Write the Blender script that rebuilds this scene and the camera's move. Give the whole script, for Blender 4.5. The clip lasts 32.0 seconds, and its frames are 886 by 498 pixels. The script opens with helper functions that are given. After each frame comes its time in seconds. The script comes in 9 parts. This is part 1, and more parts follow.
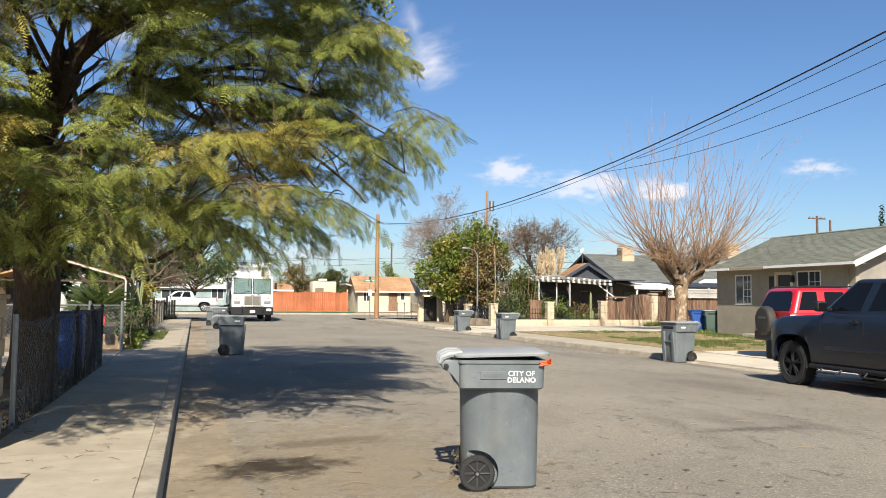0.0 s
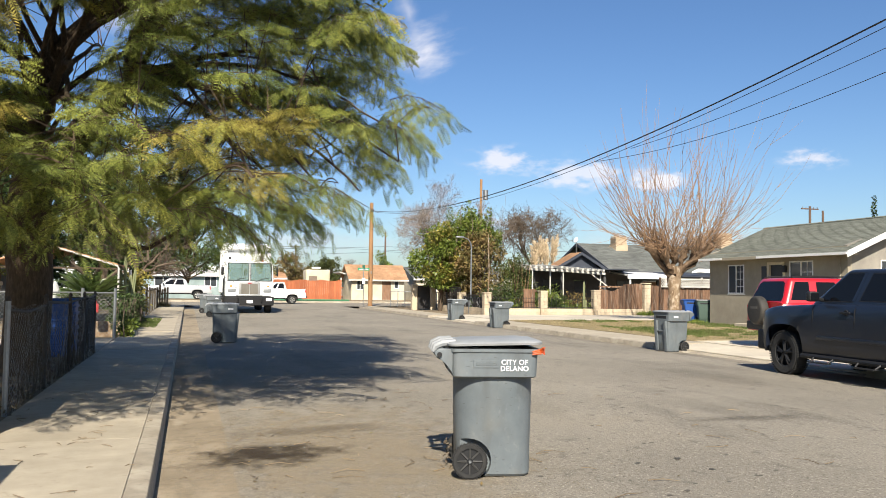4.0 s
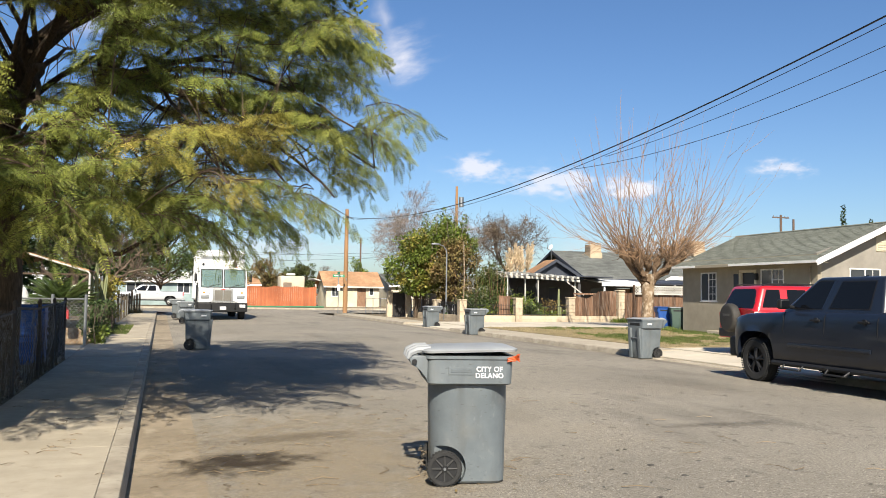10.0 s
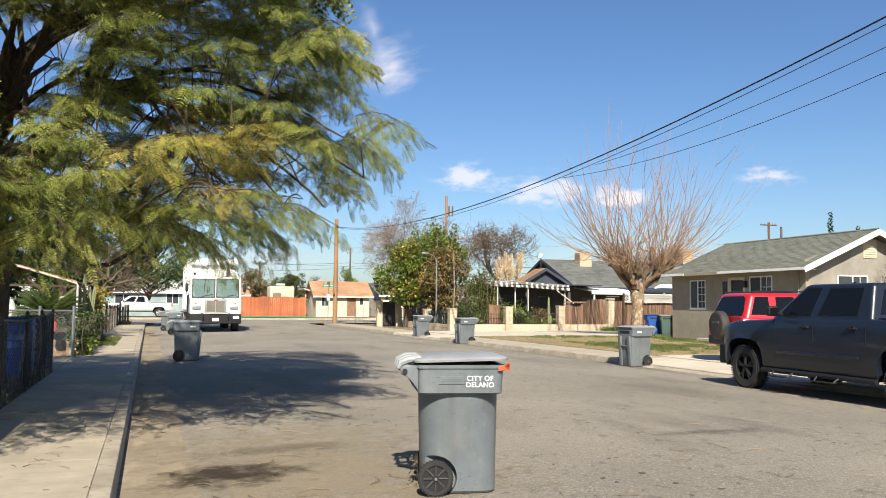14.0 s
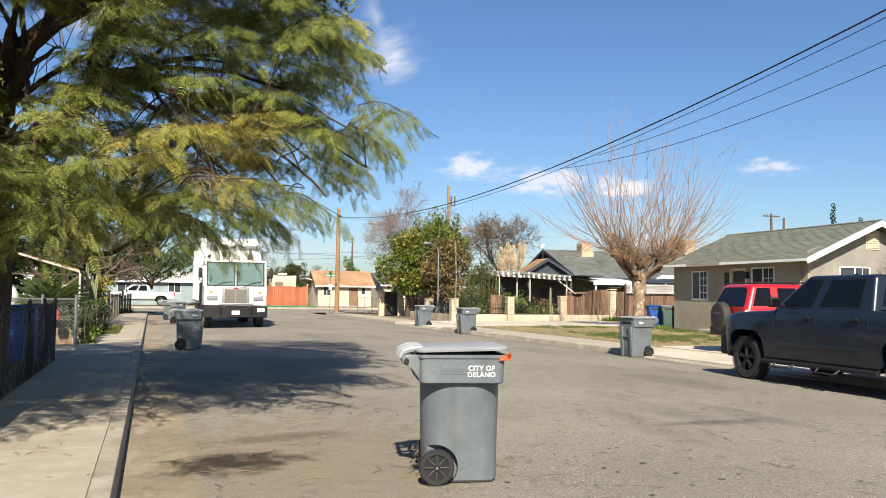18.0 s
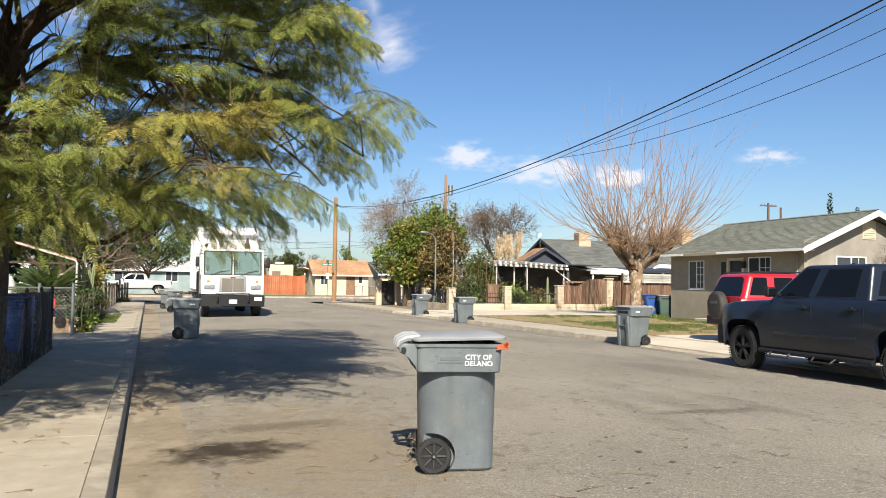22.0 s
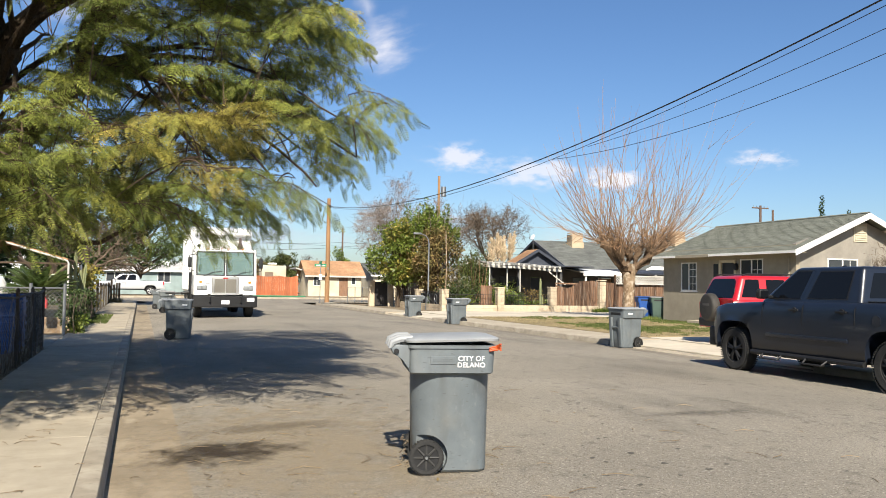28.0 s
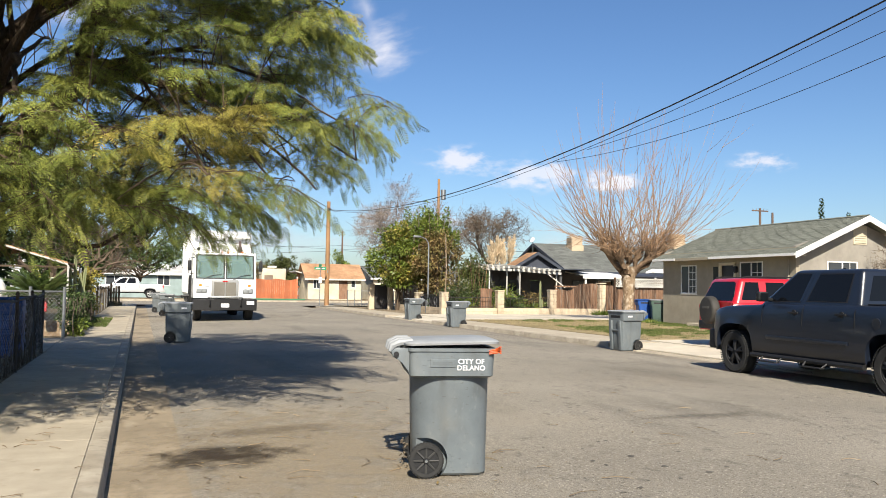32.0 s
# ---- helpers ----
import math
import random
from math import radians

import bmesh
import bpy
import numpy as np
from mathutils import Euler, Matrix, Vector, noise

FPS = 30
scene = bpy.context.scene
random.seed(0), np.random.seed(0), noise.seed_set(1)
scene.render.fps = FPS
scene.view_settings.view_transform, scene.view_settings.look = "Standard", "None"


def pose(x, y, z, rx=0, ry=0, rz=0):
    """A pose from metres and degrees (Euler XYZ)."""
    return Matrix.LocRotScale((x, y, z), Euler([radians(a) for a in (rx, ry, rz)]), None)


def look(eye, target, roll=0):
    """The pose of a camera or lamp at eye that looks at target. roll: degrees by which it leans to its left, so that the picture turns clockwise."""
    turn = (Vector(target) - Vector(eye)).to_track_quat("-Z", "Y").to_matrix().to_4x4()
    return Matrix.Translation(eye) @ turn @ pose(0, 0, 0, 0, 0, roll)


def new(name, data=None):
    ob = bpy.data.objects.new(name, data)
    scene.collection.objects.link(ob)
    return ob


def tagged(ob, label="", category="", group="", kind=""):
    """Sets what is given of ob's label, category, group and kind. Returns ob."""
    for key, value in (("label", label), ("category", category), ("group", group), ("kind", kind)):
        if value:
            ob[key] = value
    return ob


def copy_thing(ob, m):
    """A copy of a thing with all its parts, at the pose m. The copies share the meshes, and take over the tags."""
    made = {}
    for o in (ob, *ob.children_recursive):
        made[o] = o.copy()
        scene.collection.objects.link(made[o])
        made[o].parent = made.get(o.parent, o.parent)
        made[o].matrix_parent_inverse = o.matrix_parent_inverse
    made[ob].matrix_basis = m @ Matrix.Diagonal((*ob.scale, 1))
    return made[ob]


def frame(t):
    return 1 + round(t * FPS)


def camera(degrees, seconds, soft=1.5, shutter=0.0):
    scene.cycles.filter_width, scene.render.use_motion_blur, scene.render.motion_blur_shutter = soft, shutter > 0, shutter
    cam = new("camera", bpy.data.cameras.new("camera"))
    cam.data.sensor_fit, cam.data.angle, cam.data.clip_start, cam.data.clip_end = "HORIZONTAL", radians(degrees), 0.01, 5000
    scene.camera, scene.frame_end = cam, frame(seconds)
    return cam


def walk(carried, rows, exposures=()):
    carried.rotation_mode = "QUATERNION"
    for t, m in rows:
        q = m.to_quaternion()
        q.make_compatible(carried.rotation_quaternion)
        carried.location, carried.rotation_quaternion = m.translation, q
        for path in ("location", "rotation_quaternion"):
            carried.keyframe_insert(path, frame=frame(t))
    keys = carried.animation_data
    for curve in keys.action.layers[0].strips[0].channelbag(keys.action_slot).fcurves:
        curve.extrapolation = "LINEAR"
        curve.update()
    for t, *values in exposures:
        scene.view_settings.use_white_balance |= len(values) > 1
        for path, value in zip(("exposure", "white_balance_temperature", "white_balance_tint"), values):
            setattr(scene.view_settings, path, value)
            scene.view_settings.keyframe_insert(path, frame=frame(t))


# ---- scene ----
cam = camera(56.82, 32.0, soft=0.9)
PATH = [
    (0.0, pose(0, 0, 1.55, 93.569, -0.513, -16.816)),
    (0.5, pose(0, 0, 1.55, 93.451, -0.439, -16.928)),
    (1.0, pose(0, 0, 1.55, 93.397, -0.479, -17.076)),
    (1.5, pose(0, 0, 1.55, 93.239, -0.547, -17.043)),
    (2.0, pose(0, 0, 1.55, 93.056, -0.629, -17.042)),
    (2.5, pose(0, 0, 1.55, 92.978, -0.556, -17.126)),
    (3.0, pose(0, 0, 1.55, 92.896, -0.483, -17.124)),
    (3.5, pose(0, 0, 1.55, 92.717, -0.645, -17.152)),
    (5.5, pose(0, 0, 1.55, 93.095, -0.876, -17.594)),
    (6.0, pose(0, 0, 1.55, 93.125, -0.891, -17.768)),
    (6.5, pose(0, 0, 1.55, 93.347, -0.919, -18.062)),
    (7.0, pose(0, 0, 1.55, 93.546, -0.813, -18.363)),
    (7.5, pose(0, 0, 1.55, 93.505, -0.777, -18.538)),
    (8.0, pose(0, 0, 1.55, 93.369, -0.664, -18.478)),
    (8.5, pose(0, 0, 1.55, 93.301, -0.750, -18.312)),
    (9.0, pose(0, 0, 1.55, 93.429, -0.624, -18.531)),
    (9.5, pose(0, 0, 1.55, 93.479, -0.712, -18.847)),
    (10.0, pose(0, 0, 1.55, 93.286, -0.858, -18.990)),
    (10.5, pose(0, 0, 1.55, 93.373, -1.000, -19.340)),
    (11.0, pose(0, 0, 1.55, 93.530, -0.985, -19.818)),
    (11.5, pose(0, 0, 1.55, 93.722, -0.811, -19.967)),
    (12.0, pose(0, 0, 1.55, 93.633, -0.712, -19.835)),
    (12.5, pose(0, 0, 1.55, 93.504, -0.629, -19.758)),
    (13.0, pose(0, 0, 1.55, 93.559, -0.674, -19.747)),
    (13.5, pose(0, 0, 1.55, 93.727, -0.595, -19.805)),
    (14.0, pose(0, 0, 1.55, 93.939, -0.493, -19.681)),
    (14.5, pose(0, 0, 1.55, 93.816, -0.619, -19.338)),
    (16.5, pose(0, 0, 1.55, 93.328, -0.570, -19.364)),
    (17.0, pose(0, 0, 1.55, 93.025, -0.584, -19.280)),
    (17.5, pose(0, 0, 1.55, 93.018, -0.628, -19.430)),
    (18.0, pose(0, 0, 1.55, 93.234, -0.711, -19.556)),
    (18.5, pose(0, 0, 1.55, 93.250, -0.729, -19.593)),
    (19.0, pose(0, 0, 1.55, 93.120, -0.702, -19.566)),
    (19.5, pose(0, 0, 1.55, 93.094, -0.707, -19.713)),
    (20.0, pose(0, 0, 1.55, 93.067, -0.772, -19.757)),
    (20.5, pose(0, 0, 1.55, 92.831, -0.740, -19.670)),
    (21.0, pose(0, 0, 1.55, 92.547, -0.554, -19.643)),
    (21.5, pose(0, 0, 1.55, 92.442, -0.567, -19.671)),
    (22.0, pose(0, 0, 1.55, 92.482, -0.769, -19.751)),
    (22.5, pose(0, 0, 1.55, 92.586, -0.799, -19.940)),
    (23.0, pose(0, 0, 1.55, 92.646, -0.799, -19.991)),
    (23.5, pose(0, 0, 1.55, 92.640, -0.783, -19.947)),
    (24.0, pose(0, 0, 1.55, 92.646, -0.757, -19.680)),
    (24.5, pose(0, 0, 1.55, 92.644, -0.842, -19.554)),
    (25.0, pose(0, 0, 1.55, 92.807, -0.845, -19.778)),
    (25.5, pose(0, 0, 1.55, 92.927, -0.706, -19.696)),
    (27.5, pose(0, 0, 1.55, 92.585, -0.952, -20.321)),
    (28.0, pose(0, 0, 1.55, 92.576, -0.915, -20.240)),
    (28.5, pose(0, 0, 1.55, 92.478, -0.880, -20.151)),
    (29.0, pose(0, 0, 1.55, 92.360, -0.929, -20.064)),
    (29.5, pose(0, 0, 1.55, 92.500, -0.999, -20.120)),
    (30.0, pose(0, 0, 1.55, 92.715, -1.040, -20.306)),
    (30.5, pose(0, 0, 1.55, 92.672, -1.039, -20.224)),
    (31.0, pose(0, 0, 1.55, 92.467, -0.966, -20.232)),
    (31.5, pose(0, 0, 1.55, 92.526, -0.934, -20.257)),
    (32.0, pose(0, 0, 1.55, 92.784, -0.869, -20.256)),
]
walk(cam, PATH)

# ---- light ----
SUN_AZ, SUN_EL = 16.0, 38.0   # degrees west of south, and height
world = bpy.data.worlds.new("sky")
scene.world = world
world.use_nodes = True
wn = world.node_tree.nodes
sky = wn.new("ShaderNodeTexSky")
sky.sky_type = "NISHITA"
sky.sun_disc = False
sky.sun_elevation = radians(SUN_EL)
sky.sun_rotation = radians(180 + SUN_AZ)
sky.air_density, sky.dust_density, sky.ozone_density = 1.0, 0.8, 1.6
wn["Background"].inputs[1].default_value = 0.0635
rich = wn.new("ShaderNodeHueSaturation")
rich.inputs["Saturation"].default_value = 1.12
tint = wn.new("ShaderNodeMix")
tint.data_type, tint.blend_type = "RGBA", "MULTIPLY"
tint.inputs["Factor"].default_value = 1.0
tint.inputs["B"].default_value = (0.768, 0.882, 1.05, 1)
world.node_tree.links.new(sky.outputs[0], rich.inputs["Color"])
world.node_tree.links.new(rich.outputs["Color"], tint.inputs["A"])
world.node_tree.links.new(tint.outputs["Result"], wn["Background"].inputs[0])

sun_data = bpy.data.lights.new("sun", "SUN")
sun_data.energy, sun_data.angle, sun_data.color = 5.0, radians(0.53), (1.0, 0.925, 0.795)
sun = new("sun", sun_data)
_a, _e = radians(SUN_AZ), radians(SUN_EL)
SUN_DIR = Vector((-math.sin(_a) * math.cos(_e), -math.cos(_a) * math.cos(_e), math.sin(_e)))
sun.matrix_world = look(SUN_DIR * 60, (0, 0, 0))
scene.view_settings.exposure = 0.94

# ---- building helpers ----


def thing(name, label, category, at=None, group="", kind=""):
    ob = new(name)
    ob.empty_display_size = 0.2
    if at is not None:
        ob.matrix_world = at
    return tagged(ob, label, category, group, kind)


def close_bm(bm, name, smooth=35.0):
    """Turns a bmesh into a mesh, smooth but for edges sharper than the angle."""
    bmesh.ops.recalc_face_normals(bm, faces=bm.faces)
    lim = radians(smooth)
    for f in bm.faces:
        f.smooth = smooth > 0
    for e in bm.edges:
        if len(e.link_faces) == 2 and e.calc_face_angle(0) > lim:
            e.smooth = False
    me = bpy.data.meshes.new(name)
    bm.to_mesh(me)
    bm.free()
    return me


def part(name, bm, material, parent, label="", smooth=35.0, at=None):
    me = bm if isinstance(bm, bpy.types.Mesh) else close_bm(bm, name, smooth)
    if material is not None and not me.materials:
        me.materials.append(material)
    ob = new(name, me)
    ob.parent = parent
    if at is not None:
        ob.matrix_basis = at
    if label:
        ob["label"] = label
    return ob


def solo(name, bm, material, label, category, at=None, group="", kind="", smooth=35.0):
    """A thing that is one mesh."""
    me = bm if isinstance(bm, bpy.types.Mesh) else close_bm(bm, name, smooth)
    if material is not None and not me.materials:
        me.materials.append(material)
    ob = new(name, me)
    if at is not None:
        ob.matrix_world = at
    return tagged(ob, label, category, group, kind)


def B():
    return bmesh.new()


def box(bm, x0, x1, y0, y1, z0, z1, bevel=0.0, seg=1, m=None):
    r = bmesh.ops.create_cube(bm, size=1.0)["verts"]
    for v in r:
        v.co = Vector((x0 + (v.co.x + 0.5) * (x1 - x0), y0 + (v.co.y + 0.5) * (y1 - y0), z0 + (v.co.z + 0.5) * (z1 - z0)))
    if bevel:
        es = list({e for v in r for e in v.link_edges})
        out = bmesh.ops.bevel(bm, geom=es, offset=bevel, segments=seg, profile=0.6, affect="EDGES")
        r = list({v for f in out["faces"] for v in f.verts} | {v for v in r if v.is_valid})
    if m is not None:
        bmesh.ops.transform(bm, matrix=m, verts=[v for v in r if v.is_valid])
    return bm


def cyl(bm, p0, p1, r0, r1=None, seg=12, caps=True):
    p0, p1 = Vector(p0), Vector(p1)
    d = p1 - p0
    m = Matrix.Translation((p0 + p1) / 2) @ d.to_track_quat("Z", "Y").to_matrix().to_4x4()
    bmesh.ops.create_cone(bm, cap_ends=caps, segments=seg, radius1=r0, radius2=r0 if r1 is None else r1, depth=d.length, matrix=m)
    return bm


def tube(bm, pts, radii, seg=6, caps=False):
    pts = [Vector(p) for p in pts]
    if not hasattr(radii, "__len__"):
        radii = [radii] * len(pts)
    rings, n = [], None
    for i, p in enumerate(pts):
        d = (pts[min(i + 1, len(pts) - 1)] - pts[max(i - 1, 0)]).normalized()
        if n is None:
            n = d.orthogonal().normalized()
        n = (n - d * n.dot(d)).normalized() if (n - d * n.dot(d)).length > 1e-6 else d.orthogonal().normalized()
        b = d.cross(n)
        rings.append([bm.verts.new(p + (n * math.cos(2 * math.pi * k / seg) + b * math.sin(2 * math.pi * k / seg)) * radii[i]) for k in range(seg)])
    for a, c in zip(rings, rings[1:]):
        for k in range(seg):
            bm.faces.new((a[k], a[(k + 1) % seg], c[(k + 1) % seg], c[k]))
    if caps:
        bm.faces.new(rings[0][::-1])
        bm.faces.new(rings[-1])
    return bm


def prism(bm, poly, axis, a, b, bevel=0.0, seg=2):
    """A polygon in two of the axes, drawn out along the third ('x', 'y' or 'z') from a to b."""
    def P(u, v, w):
        return {"x": (w, u, v), "y": (u, w, v), "z": (u, v, w)}[axis]
    lo = [bm.verts.new(P(u, v, a)) for u, v in poly]
    hi = [bm.verts.new(P(u, v, b)) for u, v in poly]
    n = len(poly)
    f1, f2 = bm.faces.new(lo), bm.faces.new(hi[::-1])
    for i in range(n):
        bm.faces.new((lo[i], hi[i], hi[(i + 1) % n], lo[(i + 1) % n]))
    if bevel:
        es = list(set(f1.edges) | set(f2.edges))
        bmesh.ops.bevel(bm, geom=es, offset=bevel, segments=seg, profile=0.5, affect="EDGES")
    return bm


def loft(bm, rings, caps=True):
    rs = [[bm.verts.new(p) for p in r] for r in rings]
    n = len(rings[0])
    for a, c in zip(rs, rs[1:]):
        for k in range(n):
            bm.faces.new((a[k], a[(k + 1) % n], c[(k + 1) % n], c[k]))
    if caps:
        bm.faces.new(rs[0][::-1])
        bm.faces.new(rs[-1])
    return bm


def rrect(cx, cy, hx, hy, r, z, n=4):
    """A ring of points: a rectangle with rounded corners."""
    out = []
    for sx, sy, a0 in ((1, 1, 0), (-1, 1, 90), (-1, -1, 180), (1, -1, 270)):
        for k in range(n + 1):
            a = radians(a0 + 90 * k / n)
            out.append((cx + sx * (hx - r) + r * math.cos(a), cy + sy * (hy - r) + r * math.sin(a), z))
    return out


def panel(quad, uv, lift, thick):
    """A thin plate on a four-cornered surface (corners: low front, low back, high back, high front), outline in its u (front to back) and v (up)."""
    a, b, c, d = [Vector(q) for q in quad]
    nrm = (d - a).cross(b - a).normalized()
    bm = B()

    def at(u, v, h):
        return (a.lerp(b, u)).lerp(d.lerp(c, u), v) + nrm * h
    lo = [bm.verts.new(at(u, v, lift - thick)) for u, v in uv]
    hi = [bm.verts.new(at(u, v, lift)) for u, v in uv]
    bm.faces.new(hi)
    bm.faces.new(lo[::-1])
    for i in range(len(uv)):
        j = (i + 1) % len(uv)
        bm.faces.new((lo[i], lo[j], hi[j], hi[i]))
    return bm


def mesh_arrays(name, verts, faces):
    """A mesh from arrays: verts (n, 3), faces (m, k)."""
    me = bpy.data.meshes.new(name)
    v = np.asarray(verts, np.float32)
    f = np.asarray(faces, np.int32)
    me.vertices.add(len(v))
    me.vertices.foreach_set("co", v.ravel())
    me.loops.add(f.size)
    me.loops.foreach_set("vertex_index", f.ravel())
    me.polygons.add(len(f))
    me.polygons.foreach_set("loop_start", np.arange(0, f.size, f.shape[1], dtype=np.int32))
    me.update(calc_edges=True)
    me.validate()
    return me


def strewn(tv, tf, place, turn, size):
    """Many copies of one small shape in one array: place (n, 3), turn (n, 3, 3), size (n,)."""
    tv, tf = np.asarray(tv, float), np.asarray(tf)
    v = np.einsum("nij,kj->nki", turn, tv) * np.asarray(size)[:, None, None] + np.asarray(place)[:, None, :]
    f = tf[None] + (np.arange(len(place)) * len(tv))[:, None, None]
    return v.reshape(-1, 3), f.reshape(-1, tf.shape[1])


def turns(fwd, rng, up=(0, 0, 1), roll=0.5):
    """Turn matrices whose x axis follows fwd (n, 3), z near up."""
    f = fwd / np.linalg.norm(fwd, axis=1, keepdims=True)
    u = np.tile(np.asarray(up, float), (len(f), 1)) + rng.normal(0, roll, f.shape)
    s = np.cross(u, f)
    s /= np.linalg.norm(s, axis=1, keepdims=True) + 1e-9
    return np.stack([f, s, np.cross(f, s)], axis=2)


# ---- materials ----


def mat(name, c1, c2=None, scale=6.0, rough=0.7, metal=0.0, bump=0.15, fine=90.0, spec=0.4, big=0.6, big_amount=0.25, rand=0.0, coat=0.0, island=0.0, aniso=None, translucent=0.0):
    """Two colours mixed by noise, a wide slow variation, fine relief. rand: spread between alike objects; island: between loose pieces of a mesh."""
    m = bpy.data.materials.new(name)
    m.use_nodes = True
    nt = m.node_tree
    N, L = nt.nodes, nt.links
    p = N["Principled BSDF"]
    co = N.new("ShaderNodeTexCoord")
    src = co.outputs["Object"]
    if aniso:
        mp = N.new("ShaderNodeMapping")
        mp.inputs["Scale"].default_value = aniso
        L.new(src, mp.inputs["Vector"])
        src = mp.outputs["Vector"]
    n1 = N.new("ShaderNodeTexNoise")
    n1.inputs["Scale"].default_value, n1.inputs["Detail"].default_value, n1.inputs["Roughness"].default_value = scale, 6.0, 0.65
    L.new(src, n1.inputs["Vector"])
    ramp = N.new("ShaderNodeMapRange")
    ramp.inputs["From Min"].default_value, ramp.inputs["From Max"].default_value = 0.32, 0.68
    L.new(n1.outputs["Fac"], ramp.inputs["Value"])
    mix = N.new("ShaderNodeMix")
    mix.data_type = "RGBA"
    mix.inputs["A"].default_value = (*c1, 1)
    mix.inputs["B"].default_value = (*(c2 or [c * 0.82 for c in c1]), 1)
    L.new(ramp.outputs["Result"], mix.inputs["Factor"])
    n2 = N.new("ShaderNodeTexNoise")
    n2.inputs["Scale"].default_value, n2.inputs["Detail"].default_value = big, 3.0
    L.new(co.outputs["Object"], n2.inputs["Vector"])
    r2 = N.new("ShaderNodeMapRange")
    r2.inputs["From Min"].default_value, r2.inputs["From Max"].default_value = 0.3, 0.7
    r2.inputs["To Min"].default_value, r2.inputs["To Max"].default_value = 1 - big_amount, 1 + big_amount * 0.5
    L.new(n2.outputs["Fac"], r2.inputs["Value"])
    val = r2.outputs["Result"]
    for amount, sock in ((rand, "obj"), (island, "geo")):
        if amount:
            g = N.new("ShaderNodeObjectInfo") if sock == "obj" else N.new("ShaderNodeNewGeometry")
            rr = N.new("ShaderNodeMapRange")
            rr.inputs["To Min"].default_value, rr.inputs["To Max"].default_value = 1 - amount, 1 + amount
            L.new(g.outputs["Random" if sock == "obj" else "Random Per Island"], rr.inputs["Value"])
            mu = N.new("ShaderNodeMath")
            mu.operation = "MULTIPLY"
            L.new(val, mu.inputs[0])
            L.new(rr.outputs["Result"], mu.inputs[1])
            val = mu.outputs["Value"]
    sc = N.new("ShaderNodeVectorMath")
    sc.operation = "SCALE"
    L.new(mix.outputs["Result"], sc.inputs[0])
    L.new(val, sc.inputs["Scale"])
    L.new(sc.outputs["Vector"], p.inputs["Base Color"])
    p.inputs["Roughness"].default_value = rough
    p.inputs["Metallic"].default_value = metal
    p.inputs["Specular IOR Level"].default_value = spec
    p.inputs["Coat Weight"].default_value = coat
    p.inputs["Coat Roughness"].default_value = 0.08
    if bump:
        n3 = N.new("ShaderNodeTexNoise")
        n3.inputs["Scale"].default_value, n3.inputs["Detail"].default_value = fine, 4.0
        L.new(src, n3.inputs["Vector"])
        bp = N.new("ShaderNodeBump")
        bp.inputs["Strength"].default_value, bp.inputs["Distance"].default_value = bump, 0.02
        L.new(n3.outputs["Fac"], bp.inputs["Height"])
        L.new(bp.outputs["Normal"], p.inputs["Normal"])
    if translucent:
        tr = N.new("ShaderNodeBsdfTranslucent")
        L.new(sc.outputs["Vector"], tr.inputs["Color"])
        ms = N.new("ShaderNodeMixShader")
        ms.inputs["Fac"].default_value = translucent
        L.new(p.outputs["BSDF"], ms.inputs[1])
        L.new(tr.outputs["BSDF"], ms.inputs[2])
        L.new(ms.outputs["Shader"], N["Material Output"].inputs["Surface"])
    return m


def base_colour_link(m):
    p = m.node_tree.nodes["Principled BSDF"]
    return p.inputs["Base Color"].links[0].from_socket


def overlay(m, colour, coords, scale, lo, hi, detail=5.0, strength=1.0, stretch=(1, 1, 1)):
    """Lays patches of another colour over a material where a noise is high."""
    nt = m.node_tree
    N, L = nt.nodes, nt.links
    p = N["Principled BSDF"]
    old = base_colour_link(m)
    co = N.new("ShaderNodeTexCoord")
    mp = N.new("ShaderNodeMapping")
    mp.inputs["Scale"].default_value = stretch
    mp.inputs["Location"].default_value = coords
    L.new(co.outputs["Object"], mp.inputs["Vector"])
    n = N.new("ShaderNodeTexNoise")
    n.inputs["Scale"].default_value, n.inputs["Detail"].default_value = scale, detail
    L.new(mp.outputs["Vector"], n.inputs["Vector"])
    r = N.new("ShaderNodeMapRange")
    r.inputs["From Min"].default_value, r.inputs["From Max"].default_value = lo, hi
    r.inputs["To Max"].default_value = strength
    L.new(n.outputs["Fac"], r.inputs["Value"])
    mix = N.new("ShaderNodeMix")
    mix.data_type = "RGBA"
    mix.inputs["B"].default_value = (*colour, 1)
    L.new(r.outputs["Result"], mix.inputs["Factor"])
    L.new(old, mix.inputs["A"])
    L.new(mix.outputs["Result"], p.inputs["Base Color"])
    return m


def glass(name, tint=(0.02, 0.025, 0.03), rough=0.03):
    m = bpy.data.materials.new(name)
    m.use_nodes = True
    p = m.node_tree.nodes["Principled BSDF"]
    p.inputs["Base Color"].default_value = (*tint, 1)
    p.inputs["Roughness"].default_value = rough
    p.inputs["Specular IOR Level"].default_value = 0.35
    return m


def clear_glass(name, alpha=0.35, tint=(0.5, 0.62, 0.6)):
    m = bpy.data.materials.new(name)
    m.use_nodes = True
    N, L = m.node_tree.nodes, m.node_tree.links
    p = N["Principled BSDF"]
    p.inputs["Base Color"].default_value = (*tint, 1)
    p.inputs["Roughness"].default_value = 0.03
    p.inputs["Alpha"].default_value = alpha
    return m


